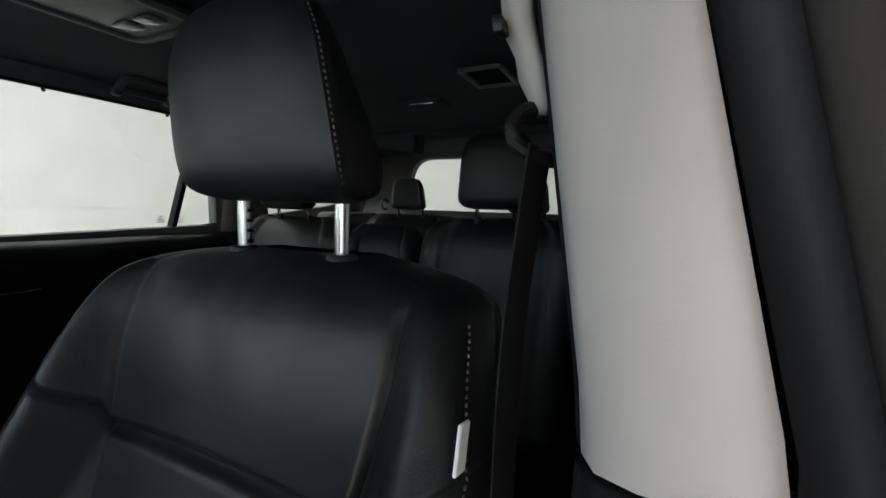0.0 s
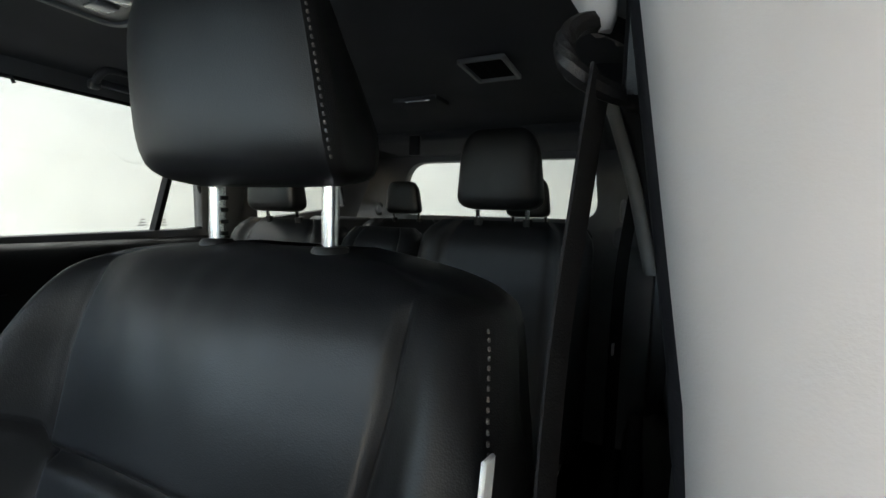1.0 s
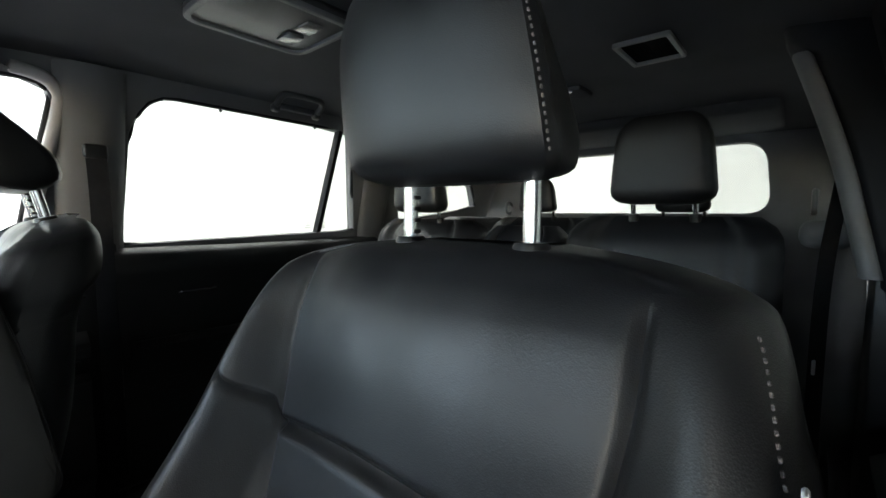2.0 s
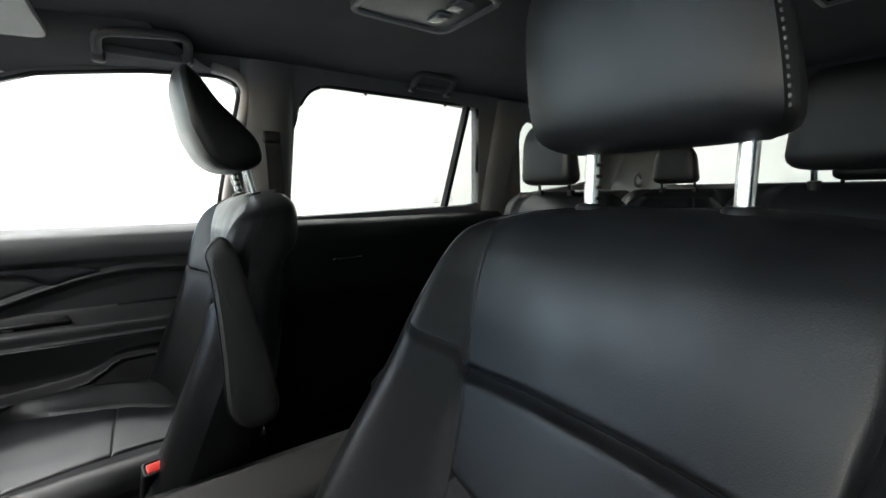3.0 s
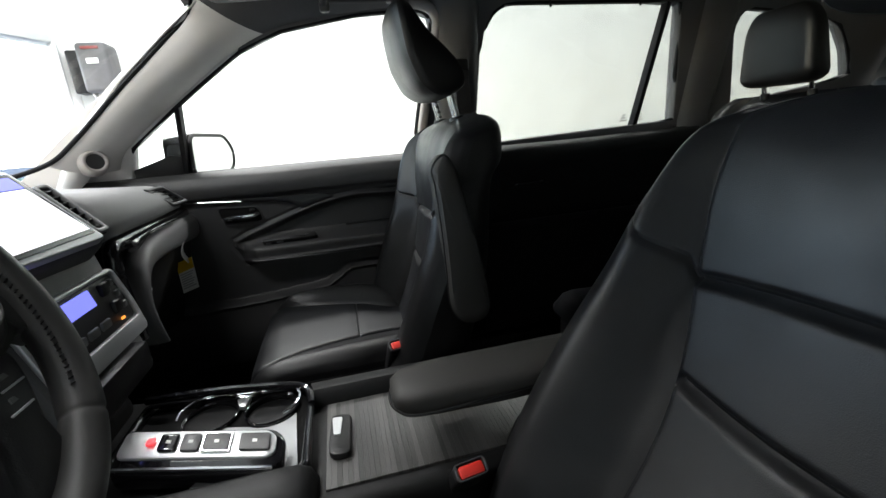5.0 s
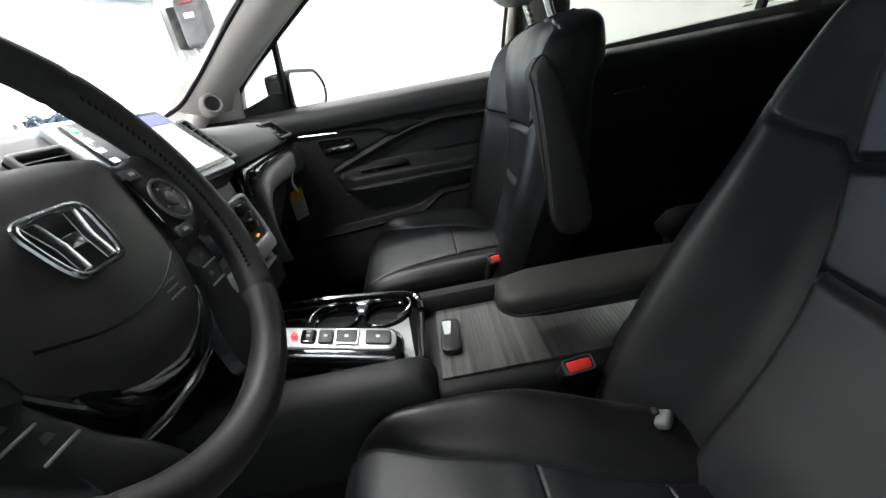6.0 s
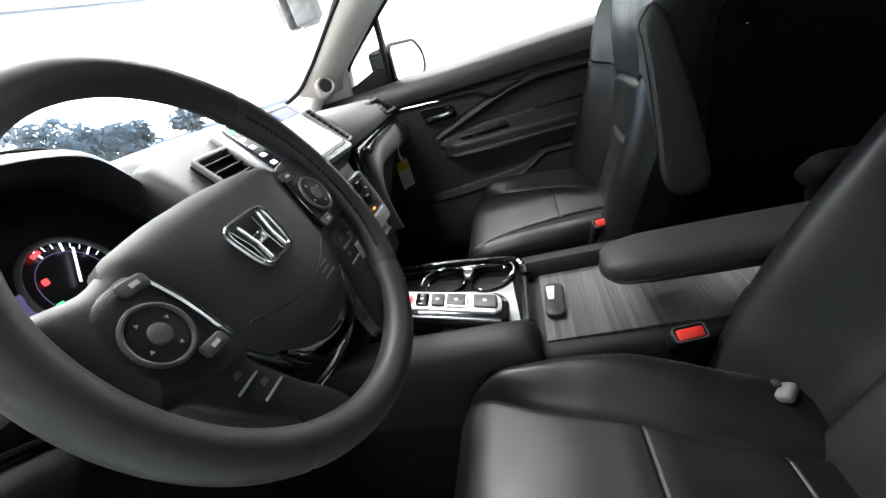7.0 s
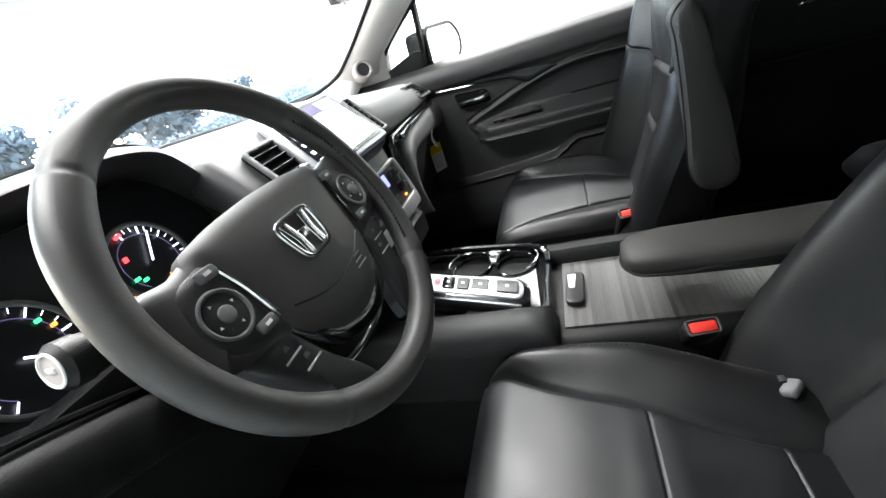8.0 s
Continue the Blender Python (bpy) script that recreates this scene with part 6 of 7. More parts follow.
g1 = gauge(0.325, 1.175, 0.046, 125, "gauge_dial", GLOW_WHITE, 215, 135, 13)
part("red_zone", tube([CL(0.325 + 0.040 * math.cos(q), 1.175 + 0.040 * math.sin(q), 0.003) for q in (1.25, 1.35, 1.45)], 0.0022, 6), GLOW_RED, g1, "lit red zone")
gauge(0.478, 1.168, 0.050, 215, "gauge_dial", GLOW_WHITE)
for u, v, w, h, mt, lab in ((0.346, 1.189, 0.006, 0.006, GLOW_RED, "lit red warning mark"), (0.353, 1.166, 0.008, 0.004, GLOW_GREEN, "lit green mark"), (0.346, 1.161, 0.007, 0.004, GLOW_GREEN, "lit green mark"), (0.318, 1.150, 0.005, 0.005, GLOW_AMBER, "lit amber mark"), (0.447, 1.186, 0.006, 0.004, GLOW_GREEN, "lit green mark"), (0.441, 1.176, 0.006, 0.004, GLOW_AMBER, "lit amber mark"), (0.385, 1.152, 0.032, 0.004, GLOW_AMBER, "lit amber bar"), (0.383, 1.145, 0.034, 0.006, GLOW_BLUE, "lit blue bar"), (0.365, 1.147, 0.008, 0.008, GLOW_WHITE, "lit white mark"), (0.392, 1.175, 0.040, 0.034, GLOW_VIOLET, "dim centre display")):
    part("warning_lamp", rbox(CL(u, v, 0.001), (w, 0.002, h), 0.0008, 1), mt, cluster, lab, smooth=False)

# lower dash before the driver
part("knee_panel", plate(round_poly([(0.12, 0.78), (0.76, 0.78), (0.77, 1.13), (0.10, 1.13)], 0.03), [], lambda u, v, d: (u, -0.955 - 0.20 * (1.13 - v) + d, v), 0.03, 0.006), SOFT, dash, "black knee panel")
edge = smooth_path([(0.77, -0.868, 1.165), (0.66, -0.874, 1.142), (0.56, -0.884, 1.108), (0.48, -0.900, 1.070), (0.43, -0.92, 1.04)], 6)
rings = []
for p in edge:
    rings.append([p + Vector((0, dy, dz)) for dy, dz in ((-0.06, 0.040), (-0.020, 0.036), (-0.006, 0.030), (0.000, 0.020), (0.001, -0.020), (-0.006, -0.032), (-0.020, -0.040), (-0.06, -0.044))])
part("knee_edge", loft(rings), SOFT, dash, "black padded panel edge under the gauges", sharp=60)
part("knee_gap", tube([p + Vector((0, -0.016, 0.042)) for p in edge], 0.004, 8), CARPET, dash, "dark gap along the panel edge")
part("screen_edge", tube([(0.715 * u, -1.552 + 0.17 * u * u, 1.263 - 0.040 * u * u) for u in np.linspace(-1, 1, 21)], 0.008, 8), RUBBER, dash, "black seal at the windscreen's foot")
# ---- centre console ----
console = thing("centre_console", "black centre console with cup holders, push-button selector and rolling lid", "console", (0.0, -0.55, 0.47))
sections = []
for y, xl, xr, zt in ((-0.92, -0.20, 0.150, 0.845), (-0.86, -0.19, 0.152, 0.842), (-0.75, -0.165, 0.152, 0.838), (-0.60, -0.135, 0.150, 0.832), (-0.45, -0.125, 0.142, 0.830), (-0.25, -0.125, 0.140, 0.832), (0.02, -0.125, 0.138, 0.832)):
    sections.append([(xl, y, 0.48), (xl - 0.006, y, zt - 0.03), (xl, y, zt - 0.006), (xl + 0.010, y, zt), (xr - 0.016, y, zt), (xr - 0.004, y, zt - 0.008), (xr + 0.002, y, zt - 0.035), (xr - 0.004, y, 0.48)])
part("console_body", loft(sections), SOFT, console, sharp=50)
# Black panel over the lower console side stands in for the footwell's shade.
part("console_flank", rbox((0.151, -0.55, 0.60), (0.012, 1.15, 0.24), 0.004), CARPET, console, "black lower console flank, coloured as in the footwell's shade")
part("console_foot", rbox((-0.02, -1.10, 0.68), (0.335, 0.42, 0.42), 0.03, 3), CARPET, console, "black carpeted console front")


def top_plate(loop, z, thick, mat, name, label="", bevel=0.002, parent=None, holes=(), slope=0.0):
    return part(name, plate(loop, holes, lambda u, v, d: (u, v, z + slope * (v + 0.6) + d), thick, bevel), mat, parent or console, label, sharp=50)


tray_loop = round_poly([(-0.165, -0.87), (0.095, -0.87), (0.098, -0.60), (0.085, -0.578), (-0.105, -0.578), (-0.130, -0.60)], 0.02)
inner = round_poly([(-0.148, -0.855), (0.083, -0.855), (0.084, -0.605), (0.074, -0.592), (-0.098, -0.592), (-0.116, -0.606)], 0.018)
tray = top_plate(tray_loop, 0.834, 0.020, PIANO, "tray_rim", "gloss black raised tray rim", 0.006, holes=[inner])
cups = [(-0.084, -0.650), (-0.094, -0.748)]
cup_hole = lambda c, r, n=36: [(c[0] + r * math.cos(2 * math.pi * k / n), c[1] + r * math.sin(2 * math.pi * k / n)) for k in range(n)]
top_plate(inner, 0.833, 0.006, CARPET, "tray_floor", "matt black tray floor", 0.001, tray, [cup_hole(c, 0.040) for c in cups])
for c in cups:
    cup = part("cup_holder", loft([[(u, v, z) for u, v in cup_hole(c, r)] for r, z in ((0.044, 0.842), (0.043, 0.8455), (0.040, 0.844), (0.0395, 0.80), (0.037, 0.775), (0.0, 0.775))], cap=False), PIANO, tray, "gloss black cup holder", sharp=50)
    part("cup_ring", tube([(u, v, 0.8455) for u, v in cup_hole(c, 0.0425)], 0.0016, 8, closed=True), PIANO, cup, "thin gloss black ring")
on_cup = lambda c, r, deg: (c[0] + r * math.cos(radians(deg)), c[1] + r * math.sin(radians(deg)))
scallop = [on_cup(cups[0], 0.047, g) for g in range(60, -50, -10)] + [on_cup(cups[1], 0.047, g) for g in range(42, 4, -12)]
top_plate([(0.080, -0.735), (0.080, -0.604), (0.074, -0.597), *scallop], 0.8385, 0.004, SILVER, "silver_floor", "brushed silver tray floor round the selector", 0.001, tray)
top_plate([(-0.128, -0.690), (-0.124, -0.712), (-0.100, -0.704), (-0.098, -0.694)], 0.842, 0.008, SILVER, "cup_bridge", "silver bridge between the cup holders", 0.001, tray)
# Chrome line paints the highlight that runs along the gloss black cup rims.
wave = [on_cup(cups[0], 0.047, g) for g in range(30, 235, 12)] + [on_cup(cups[1], 0.047, g) for g in range(120, 290, 12)]
part("bright_edge", tube(smooth_path([(u, v, 0.858) for u, v in wave], 2), 0.0022, 8), CHROME, tray, "bright line for the glint on the gloss black cup holder rims")
part("tray_edge", tube(smooth_path([(-0.150, -0.86, 0.866), (-0.136, -0.75, 0.868), (-0.118, -0.64, 0.864), (-0.104, -0.592, 0.857), (-0.06, -0.583, 0.853)], 6), 0.007, 8), PIANO, tray, "gloss black raised edge")

shoulder = []
for y, k in ((-0.93, 1.0), (-0.75, 1.0), (-0.62, 1.0), (-0.590, 0.96), (-0.576, 0.75), (-0.570, 0.35), (-0.568, 0.05)):
    shoulder.append([(x, y, 0.826 + (z - 0.826) * k) for x, z in ((0.0865, 0.828), (0.0865, 0.856), (0.090, 0.864), (0.098, 0.868), (0.125, 0.867), (0.142, 0.860), (0.152, 0.846), (0.1565, 0.828))])
part("console_shoulder", loft(shoulder), SOFT, console, "padded black console shoulder", sharp=60)

# push-button selector
SEL = lambda u, v, d: Vector((u + 0.2 * (v + 0.655), v, 0.872 + 0.10 * (-0.62 - v) * 1.0 + 0.15 * (0.045 - u) + d))
sel = part("selector_body", plate(round_poly([(0.012, -0.83), (0.084, -0.83), (0.084, -0.628), (0.070, -0.612), (0.026, -0.612), (0.012, -0.628)], 0.014), [], lambda u, v, d: SEL(u, v, d - 0.032), 0.030, 0.006), PIANO, console, "gloss black selector body")
plate_ = part("selector_plate", plate(round_poly([(0.020, -0.825), (0.066, -0.825), (0.066, -0.632), (0.058, -0.622), (0.032, -0.622), (0.020, -0.634)], 0.010), [], lambda u, v, d: SEL(u, v, d - 0.003), 0.005, 0.0015), SILVER, sel, "silver selector plate")
for k, (v, l, mt, lab) in enumerate(((-0.650, 0.040, POD, "grey selector key"), (-0.700, 0.034, POD, "grey park key"), (-0.734, 0.024, POD, "grey selector key"), (-0.763, 0.024, PIANO, "dark reverse key recess"))):
    key = part("selector_key", plate(round_poly([(0.029, v - l / 2), (0.058, v - l / 2), (0.058, v + l / 2), (0.029, v + l / 2)], 0.004, 3), [], lambda u, w, d: SEL(u, w, 0.002 + d), 0.004, 0.001), mt, plate_, lab)
    part("key_mark", plate([(0.041, v - 0.003), (0.046, v - 0.003), (0.046, v + 0.003), (0.041, v + 0.003)], [], lambda u, w, d: SEL(u, w, 0.0061 + d), 0.0005), WHITE, key, "white key mark", smooth=False)
part("key_frame", tube([SEL(u, w, 0.0045) for u, w in ((0.028, -0.718), (0.059, -0.718), (0.059, -0.682), (0.028, -0.682))], 0.0016, 6, closed=True), CHROME, plate_, "bright frame round the park key")
part("selector_lamp", rbox(SEL(0.043, -0.786, 0.006), (0.012, 0.009, 0.004), 0.001), GLOW_RED, plate_, "lit red selector lamp")
part("selector_edge", tube([SEL(0.079, v, -0.004) for v in np.linspace(-0.825, -0.625, 12)], 0.0032, 8), CHROME, sel, "bright selector edge")

# rolling lid in narrow ribs of uneven shade, with its push latch
nt = LID.node_tree
info, shade = nt.nodes.new("ShaderNodeObjectInfo"), nt.nodes.new("ShaderNodeMapRange")
shade.inputs["To Min"].default_value, shade.inputs["To Max"].default_value = 0.55, 1.6
nt.links.new(info.outputs["Random"], shade.inputs["Value"])
rib_mix = nt.nodes.new("ShaderNodeMix")
rib_mix.data_type, rib_mix.blend_type = "RGBA", "MULTIPLY"
rib_mix.inputs["Factor"].default_value = 1.0
nt.links.new(nt.nodes["Principled BSDF"].inputs["Base Color"].links[0].from_socket, rib_mix.inputs["A"])
rib_tone = nt.nodes.new("ShaderNodeCombineColor")
for k in range(3):
    nt.links.new(shade.outputs["Result"], rib_tone.inputs[k])
nt.links.new(rib_tone.outputs["Color"], rib_mix.inputs["B"])
nt.links.new(rib_mix.outputs["Result"], nt.nodes["Principled BSDF"].inputs["Base Color"])
rib = rbox((0, 0, 0), (0.190, 0.0074, 0.010), 0.0004, 1)
first = part("lid_rib", rib, LID, console, smooth=False)
first.location = (0.021, -0.556, 0.8300)
for k in range(1, 58):
    ob = new("lid_rib", first.data)
    ob.parent, ob.matrix_parent_inverse = console, first.matrix_parent_inverse
    ob.location = (0.021, -0.556 + 0.0073 * k, 0.8300 + random.Random(k).uniform(-0.00025, 0.00025))
latch = part("lid_latch", plate(round_poly([(-0.028, -0.552), (0.066, -0.556), (0.070, -0.524), (-0.024, -0.520)], 0.014, 6), [], lambda u, v, d: (u, v, 0.834 + d), 0.012, 0.004), HARD, console, "black lid latch")
part("latch_plate", plate(round_poly([(-0.016, -0.550), (0.026, -0.548), (0.028, -0.538), (-0.014, -0.534)], 0.004), [], lambda u, v, d: (u, v, 0.8450 + d), 0.003, 0.001), SILVER, latch, "silver latch tab")
part("console_rail", loft([[(-0.078, y, 0.830), (-0.080, y, 0.850), (-0.088, y, 0.860), (-0.112, y, 0.860), (-0.122, y, 0.852), (-0.126, y, 0.82)] for y in np.linspace(-0.585, 0.0, 12)]), SOFT, console, "raised black console rail", sharp=50)


# ---- belts ----
def buckle(name, at, tilt, turnz, label):
    b = thing(name, label, "seat belt buckle", at, group="front belt buckles")
    m = Matrix.Rotation(radians(turnz), 4, "Z") @ Matrix.Rotation(radians(tilt), 4, "Y")
    p = lambda x, y, z: Vector(at) + (m @ Vector((x, y, z)))
    part("buckle_body", rbox(p(0, 0, -0.045), (0.022, 0.044, 0.090), 0.006, 3, m), HARD, b)
    part("release_button", rbox(p(0.001, 0.0, 0.002), (0.016, 0.035, 0.009), 0.004, 2, m), RED, b, "red release button")
    part("button_frame", plate(round_poly([(-0.011, -0.022), (0.011, -0.022), (0.011, 0.022), (-0.011, 0.022)], 0.006), [round_poly([(-0.0088, -0.0185), (0.0088, -0.0185), (0.0088, 0.0185), (-0.0088, 0.0185)], 0.004)], lambda u, v, d: p(u, v, -0.001 + d), 0.006, 0.001), HANDLE, b)
    part("buckle_stem", rbox(p(0, 0, -0.14), (0.012, 0.035, 0.12), 0.004, 2, m), HARD, b)
    return b


buckle("belt_buckle", (0.160, -0.375, 0.850), 35, 8, "black seat belt buckle with a red button beside the driver seat")
buckle("belt_buckle", (-0.146, -0.418, 0.884), 34, 10, "black seat belt buckle with a red button beside the passenger seat")
tongue = thing("belt_anchor", "grey plastic cover at the root of the driver backrest", "seat belt", (0.228, -0.295, 0.79))
part("anchor_cover", rbox((0.250, -0.308, 0.826), (0.026, 0.018, 0.013), 0.005, 3, Matrix.Rotation(radians(-40), 4, "Z") @ Matrix.Rotation(radians(25), 4, "X")), SOFT_GREY, tongue, "grey plastic cover")
part("anchor_tab", rbox((0.240, -0.314, 0.831), (0.010, 0.008, 0.005), 0.002, 2), POD, tongue)


def belt(name, pts, width, label, at, across=(0, 1, 0)):
    """Flat webbing through points."""
    b = thing(name, label, "seat belt", at)
    line = smooth_path(pts, 8)
    rings = []
    for k, p in enumerate(line):
        t = (line[min(k + 1, len(line) - 1)] - line[max(k - 1, 0)]).normalized()
        s = (Vector(across) - t * t.dot(Vector(across))).normalized()
        n = t.cross(s)
        w = width / 2
        rings.append([p + s * w + n * 0.0006, p + s * w * 0.6 + n * 0.0011, p - s * w * 0.6 + n * 0.0011, p - s * w + n * 0.0006, p - s * w - n * 0.0006, p + s * w - n * 0.0006])
    part("webbing", loft(rings), WEB, b, sharp=30)
    return b


sb = belt("seat_belt", [(0.684, -0.108, 1.372), (0.680, -0.110, 1.33), (0.672, -0.105, 1.24), (0.668, -0.09, 1.10), (0.672, -0.07, 0.90), (0.69, -0.05, 0.55)], 0.040, "dark grey seat belt webbing hanging beside the driver seat", (0.676, -0.08, 0.55), (0.06, 0.998, 0))
part("belt_guide", tube(smooth_path([(0.672, -0.122, 1.386), (0.676, -0.124, 1.372), (0.694, -0.106, 1.366), (0.704, -0.090, 1.376), (0.700, -0.094, 1.388), (0.682, -0.112, 1.394)], 5, closed=True), 0.0042, 8, closed=True), HARD, sb, "black belt guide loop")
rings = []
for z, w, d, sh in ((1.512, 0.009, 0.005, 0.0), (1.505, 0.015, 0.008, 0.0), (1.47, 0.017, 0.009, 0.001), (1.44, 0.016, 0.009, -0.001), (1.425, 0.013, 0.007, 0.002), (1.412, 0.014, 0.008, 0.003), (1.400, 0.010, 0.006, 0.005), (1.394, 0.008, 0.005, 0.005), (1.390, 0.004, 0.003, 0.005)):
    cx_, cy_ = 0.668 + 0.20 * (1.446 - z) + sh, -0.108 - 0.5 * sh
    rings.append([(cx_ + d * math.copysign(abs(math.cos(q)) ** 0.7, math.cos(q)) - 0.35 * w * math.sin(q), cy_ + w * math.sin(q) * 0.9, z) for q in np.linspace(0, 2 * math.pi, 20, endpoint=False)])
cover_ = part("guide_cover", loft(rings), PILLAR, sb, "light grey moulded guide cover", sharp=50)
part("cover_slot", rbox((0.6615, -0.120, 1.437), (0.006, 0.013, 0.010), 0.002, 2, Matrix.Rotation(radians(-12), 4, "Y")), HARD, cover_, "dark slot")
part("guide_slider", rbox((0.700, -0.100, 1.390), (0.016, 0.030, 0.055), 0.006, 2), HARD, sb, "black slider behind the guide")
pb = belt("seat_belt", [(-0.702, -0.09, 1.46), (-0.706, -0.085, 1.35), (-0.715, -0.08, 1.1), (-0.73, -0.07, 0.6)], 0.042, "dark grey seat belt webbing on the passenger side pillar", (-0.71, -0.08, 0.60), (0.2, 0.95, 0))
part("belt_guide", rbox((-0.706, -0.09, 1.46), (0.022, 0.05, 0.035), 0.008, 3), HARD, pb, "black belt guide")
part("height_slider", rbox((-0.722, -0.085, 1.53), (0.012, 0.032, 0.07), 0.005, 2), PILLAR, pb, "light grey height slider")
b2 = belt("seat_belt", [(0.69, 0.86, 1.47), (0.675, 0.84, 1.35), (0.66, 0.80, 1.15), (0.66, 0.76, 0.75)], 0.042, "grey belt webbing beside the second row seat", (0.67, 0.8, 0.75), (0.6, 0.8, 0))
part("belt_guide", rbox((0.685, 0.85, 1.475), (0.022, 0.05, 0.045), 0.010, 3), HARD, b2, "black belt guide")
part("belt_tongue", rbox((0.655, 0.775, 1.02), (0.006, 0.030, 0.026), 0.002, 2), SILVER, b2, "silver belt tongue")

# passenger side middle and rear pillars, trim over the window skin in the shaded tone
for sgn, nm in ((-1, "passenger"),):
    for y0, y1, z0, z1, lab in ((0.775, 0.925, 1.20, 1.66, "rear"),):
        rings = []
        for z in np.linspace(z0, z1, 12):
            x = side_x(z)
            o = 0.10 * (1.234 - z)
            rings.append([(sgn * (x - dx), y + 0.12 * (z - 1.25) * -0.0, z) for dx, y in ((-0.01, y0), (0.010, y0 + 0.012), (0.024, y0 + 0.04), (0.026, y1 - 0.04), (0.012, y1 - 0.012), (-0.01, y1))])
        setting("pillar_" + lab + "_" + nm, loft(rings), PILLAR_SHADED, "light grey rear door pillar trim, coloured as shaded", sharp=60)
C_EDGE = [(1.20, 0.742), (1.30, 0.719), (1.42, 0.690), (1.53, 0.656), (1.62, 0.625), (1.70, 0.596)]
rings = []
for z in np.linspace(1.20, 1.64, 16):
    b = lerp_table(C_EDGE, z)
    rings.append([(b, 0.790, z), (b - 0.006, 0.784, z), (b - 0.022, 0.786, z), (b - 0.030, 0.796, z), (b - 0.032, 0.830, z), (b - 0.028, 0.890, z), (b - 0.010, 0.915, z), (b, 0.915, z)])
setting("pillar_rear_driver", loft(rings), PILLAR_SHADED, "slim grey rear door pillar trim curving into the roof", sharp=60)
rings = []
for z in np.linspace(1.18, 1.69, 18):
    a, b = side_x(z) + 0.012, lerp_table(C_EDGE, z) - 0.030 * smoothstep(1.635, 1.65, z)
    rings.append([(a, 0.770, z), (b + 0.012, 0.776, z), (b + 0.002, 0.784, z), (b + 0.002, 0.905, z), (a, 0.925, z)])
setting("seal_rear_driver", loft(rings), RUBBER, "black rubber seal band behind the rear door", sharp=60)
setting("frame_rear_driver", plate([(-0.055, 1.19), (0.775, 1.215), (0.768, 1.684), (0.0, 1.684), (-0.055, 1.680)], [REAR_WIN], side_place(1, -0.008), 0.006, 0.002), RUBBER, "black frame of the rear door window")
rings = []
for z in np.linspace(1.205, 1.66, 12):
    x = side_x(z)
    rings.append([(-(x - dx), y, z) for dx, y in ((-0.01, -0.165), (0.012, -0.158), (0.030, -0.130), (0.034, -0.085), (0.028, -0.045), (0.010, -0.022), (-0.01, -0.018))])
setting("pillar_middle_passenger", loft(rings), PILLAR_SHADED, "light grey middle pillar trim on the passenger side, coloured as shaded", sharp=60)


# Rounded trim in a lighter tone paints the pillar's lit edge beside the window.
rim_line = smooth_path([Vector((-(side_x(z) - 0.006), y, z)) for y, z in ((-0.196, 1.222), (-0.204, 1.285), (-0.178, 1.42), (-0.150, 1.555), (-0.153, 1.596), (-0.180, 1.620), (-0.235, 1.630))], 6)
setting("trim_front_window", tube(rim_line, [0.006, *[0.015] * (len(rim_line) - 2), 0.006], 12), PILLAR, "light grey rounded trim along the front window's rear edge, coloured as lit", sharp=70)

# ---- roof fittings ----
def grab_handle(name, a, b, label):
    h = thing(name, label, "grab handle", (a + b) / 2, group="roof grab handles")
    t = (b - a).normalized()
    drop = Vector((0.050 * (1 if a.x < 0 else -1), 0, 0.034))
    pts = smooth_path([a, a + drop * 0.7, a + drop + t * 0.014, a + drop * 1.06 + t * 0.05, b + drop * 1.06 - t * 0.05, b + drop - t * 0.014, b + drop * 0.7, b], 6)
    part("grip", tube(pts, 0.0100, 12), HANDLE, h)
    for p in (a, b):
        part("handle_foot", rbox(p + Vector((0.0, 0, -0.002)), (0.026, 0.026, 0.026), 0.008, 3), HANDLE, h)
    part("handle_bed", rbox((a + b) / 2 + Vector((0, 0, 0.006)), (0.020, (b - a).length * 0.9, 0.02), 0.006, 2), HEADLINER, h)
    return h


grab_handle("grab_handle", Vector((-0.632, -0.462, 1.602)), Vector((-0.632, -0.292, 1.622)), "grey folding grab handle over the front passenger door")
grab_handle("grab_handle", Vector((-0.660, 0.355, 1.648)), Vector((-0.660, 0.500, 1.648)), "grey folding grab handle over the rear passenger door")
grab_handle("grab_handle", Vector((0.652, 0.335, 1.640)), Vector((0.652, 0.515, 1.640)), "grey folding grab handle over the rear door")
for y in (0.205, 0.520):
    hk = thing("coat_hook", "small black hook at the top of the rear window", "hook", (-0.715, y, 1.62))
    part("hook_stem", tube([(-0.704, y, 1.630), (-0.705, y, 1.619), (-0.702, y + 0.003, 1.612)], [0.004, 0.0035, 0.005], 8), HARD, hk)
    hk.parent = None

for y0, w in ((0.566, 0.030), (0.635, 0.030)):
    mk = thing("glass_mark", "small grey printed mark on the rear door glass", "glass mark", (-0.838, y0, 1.262))
    for k in range(3):
        part("print_bar", plate([(y0 - w / 2 + 0.004 * k, 1.258 + 0.010 * k), (y0 + w / 2 - 0.004 * k, 1.259 + 0.010 * k), (y0 + w / 2 - 0.004 * k, 1.263 + 0.010 * k), (y0 - w / 2 + 0.004 * k, 1.262 + 0.010 * k)], [], side_place(-1, 0.0285), 0.001), RING, mk, smooth=False)
visor = thing("sun_visor", "grey sun visor with a printed warning label folded against the roof", "sun visor", (-0.45, -0.62, 1.63))
vis = round_poly([(-0.600, -0.535), (-0.20, -0.550), (-0.20, -0.735), (-0.605, -0.720)], 0.03)
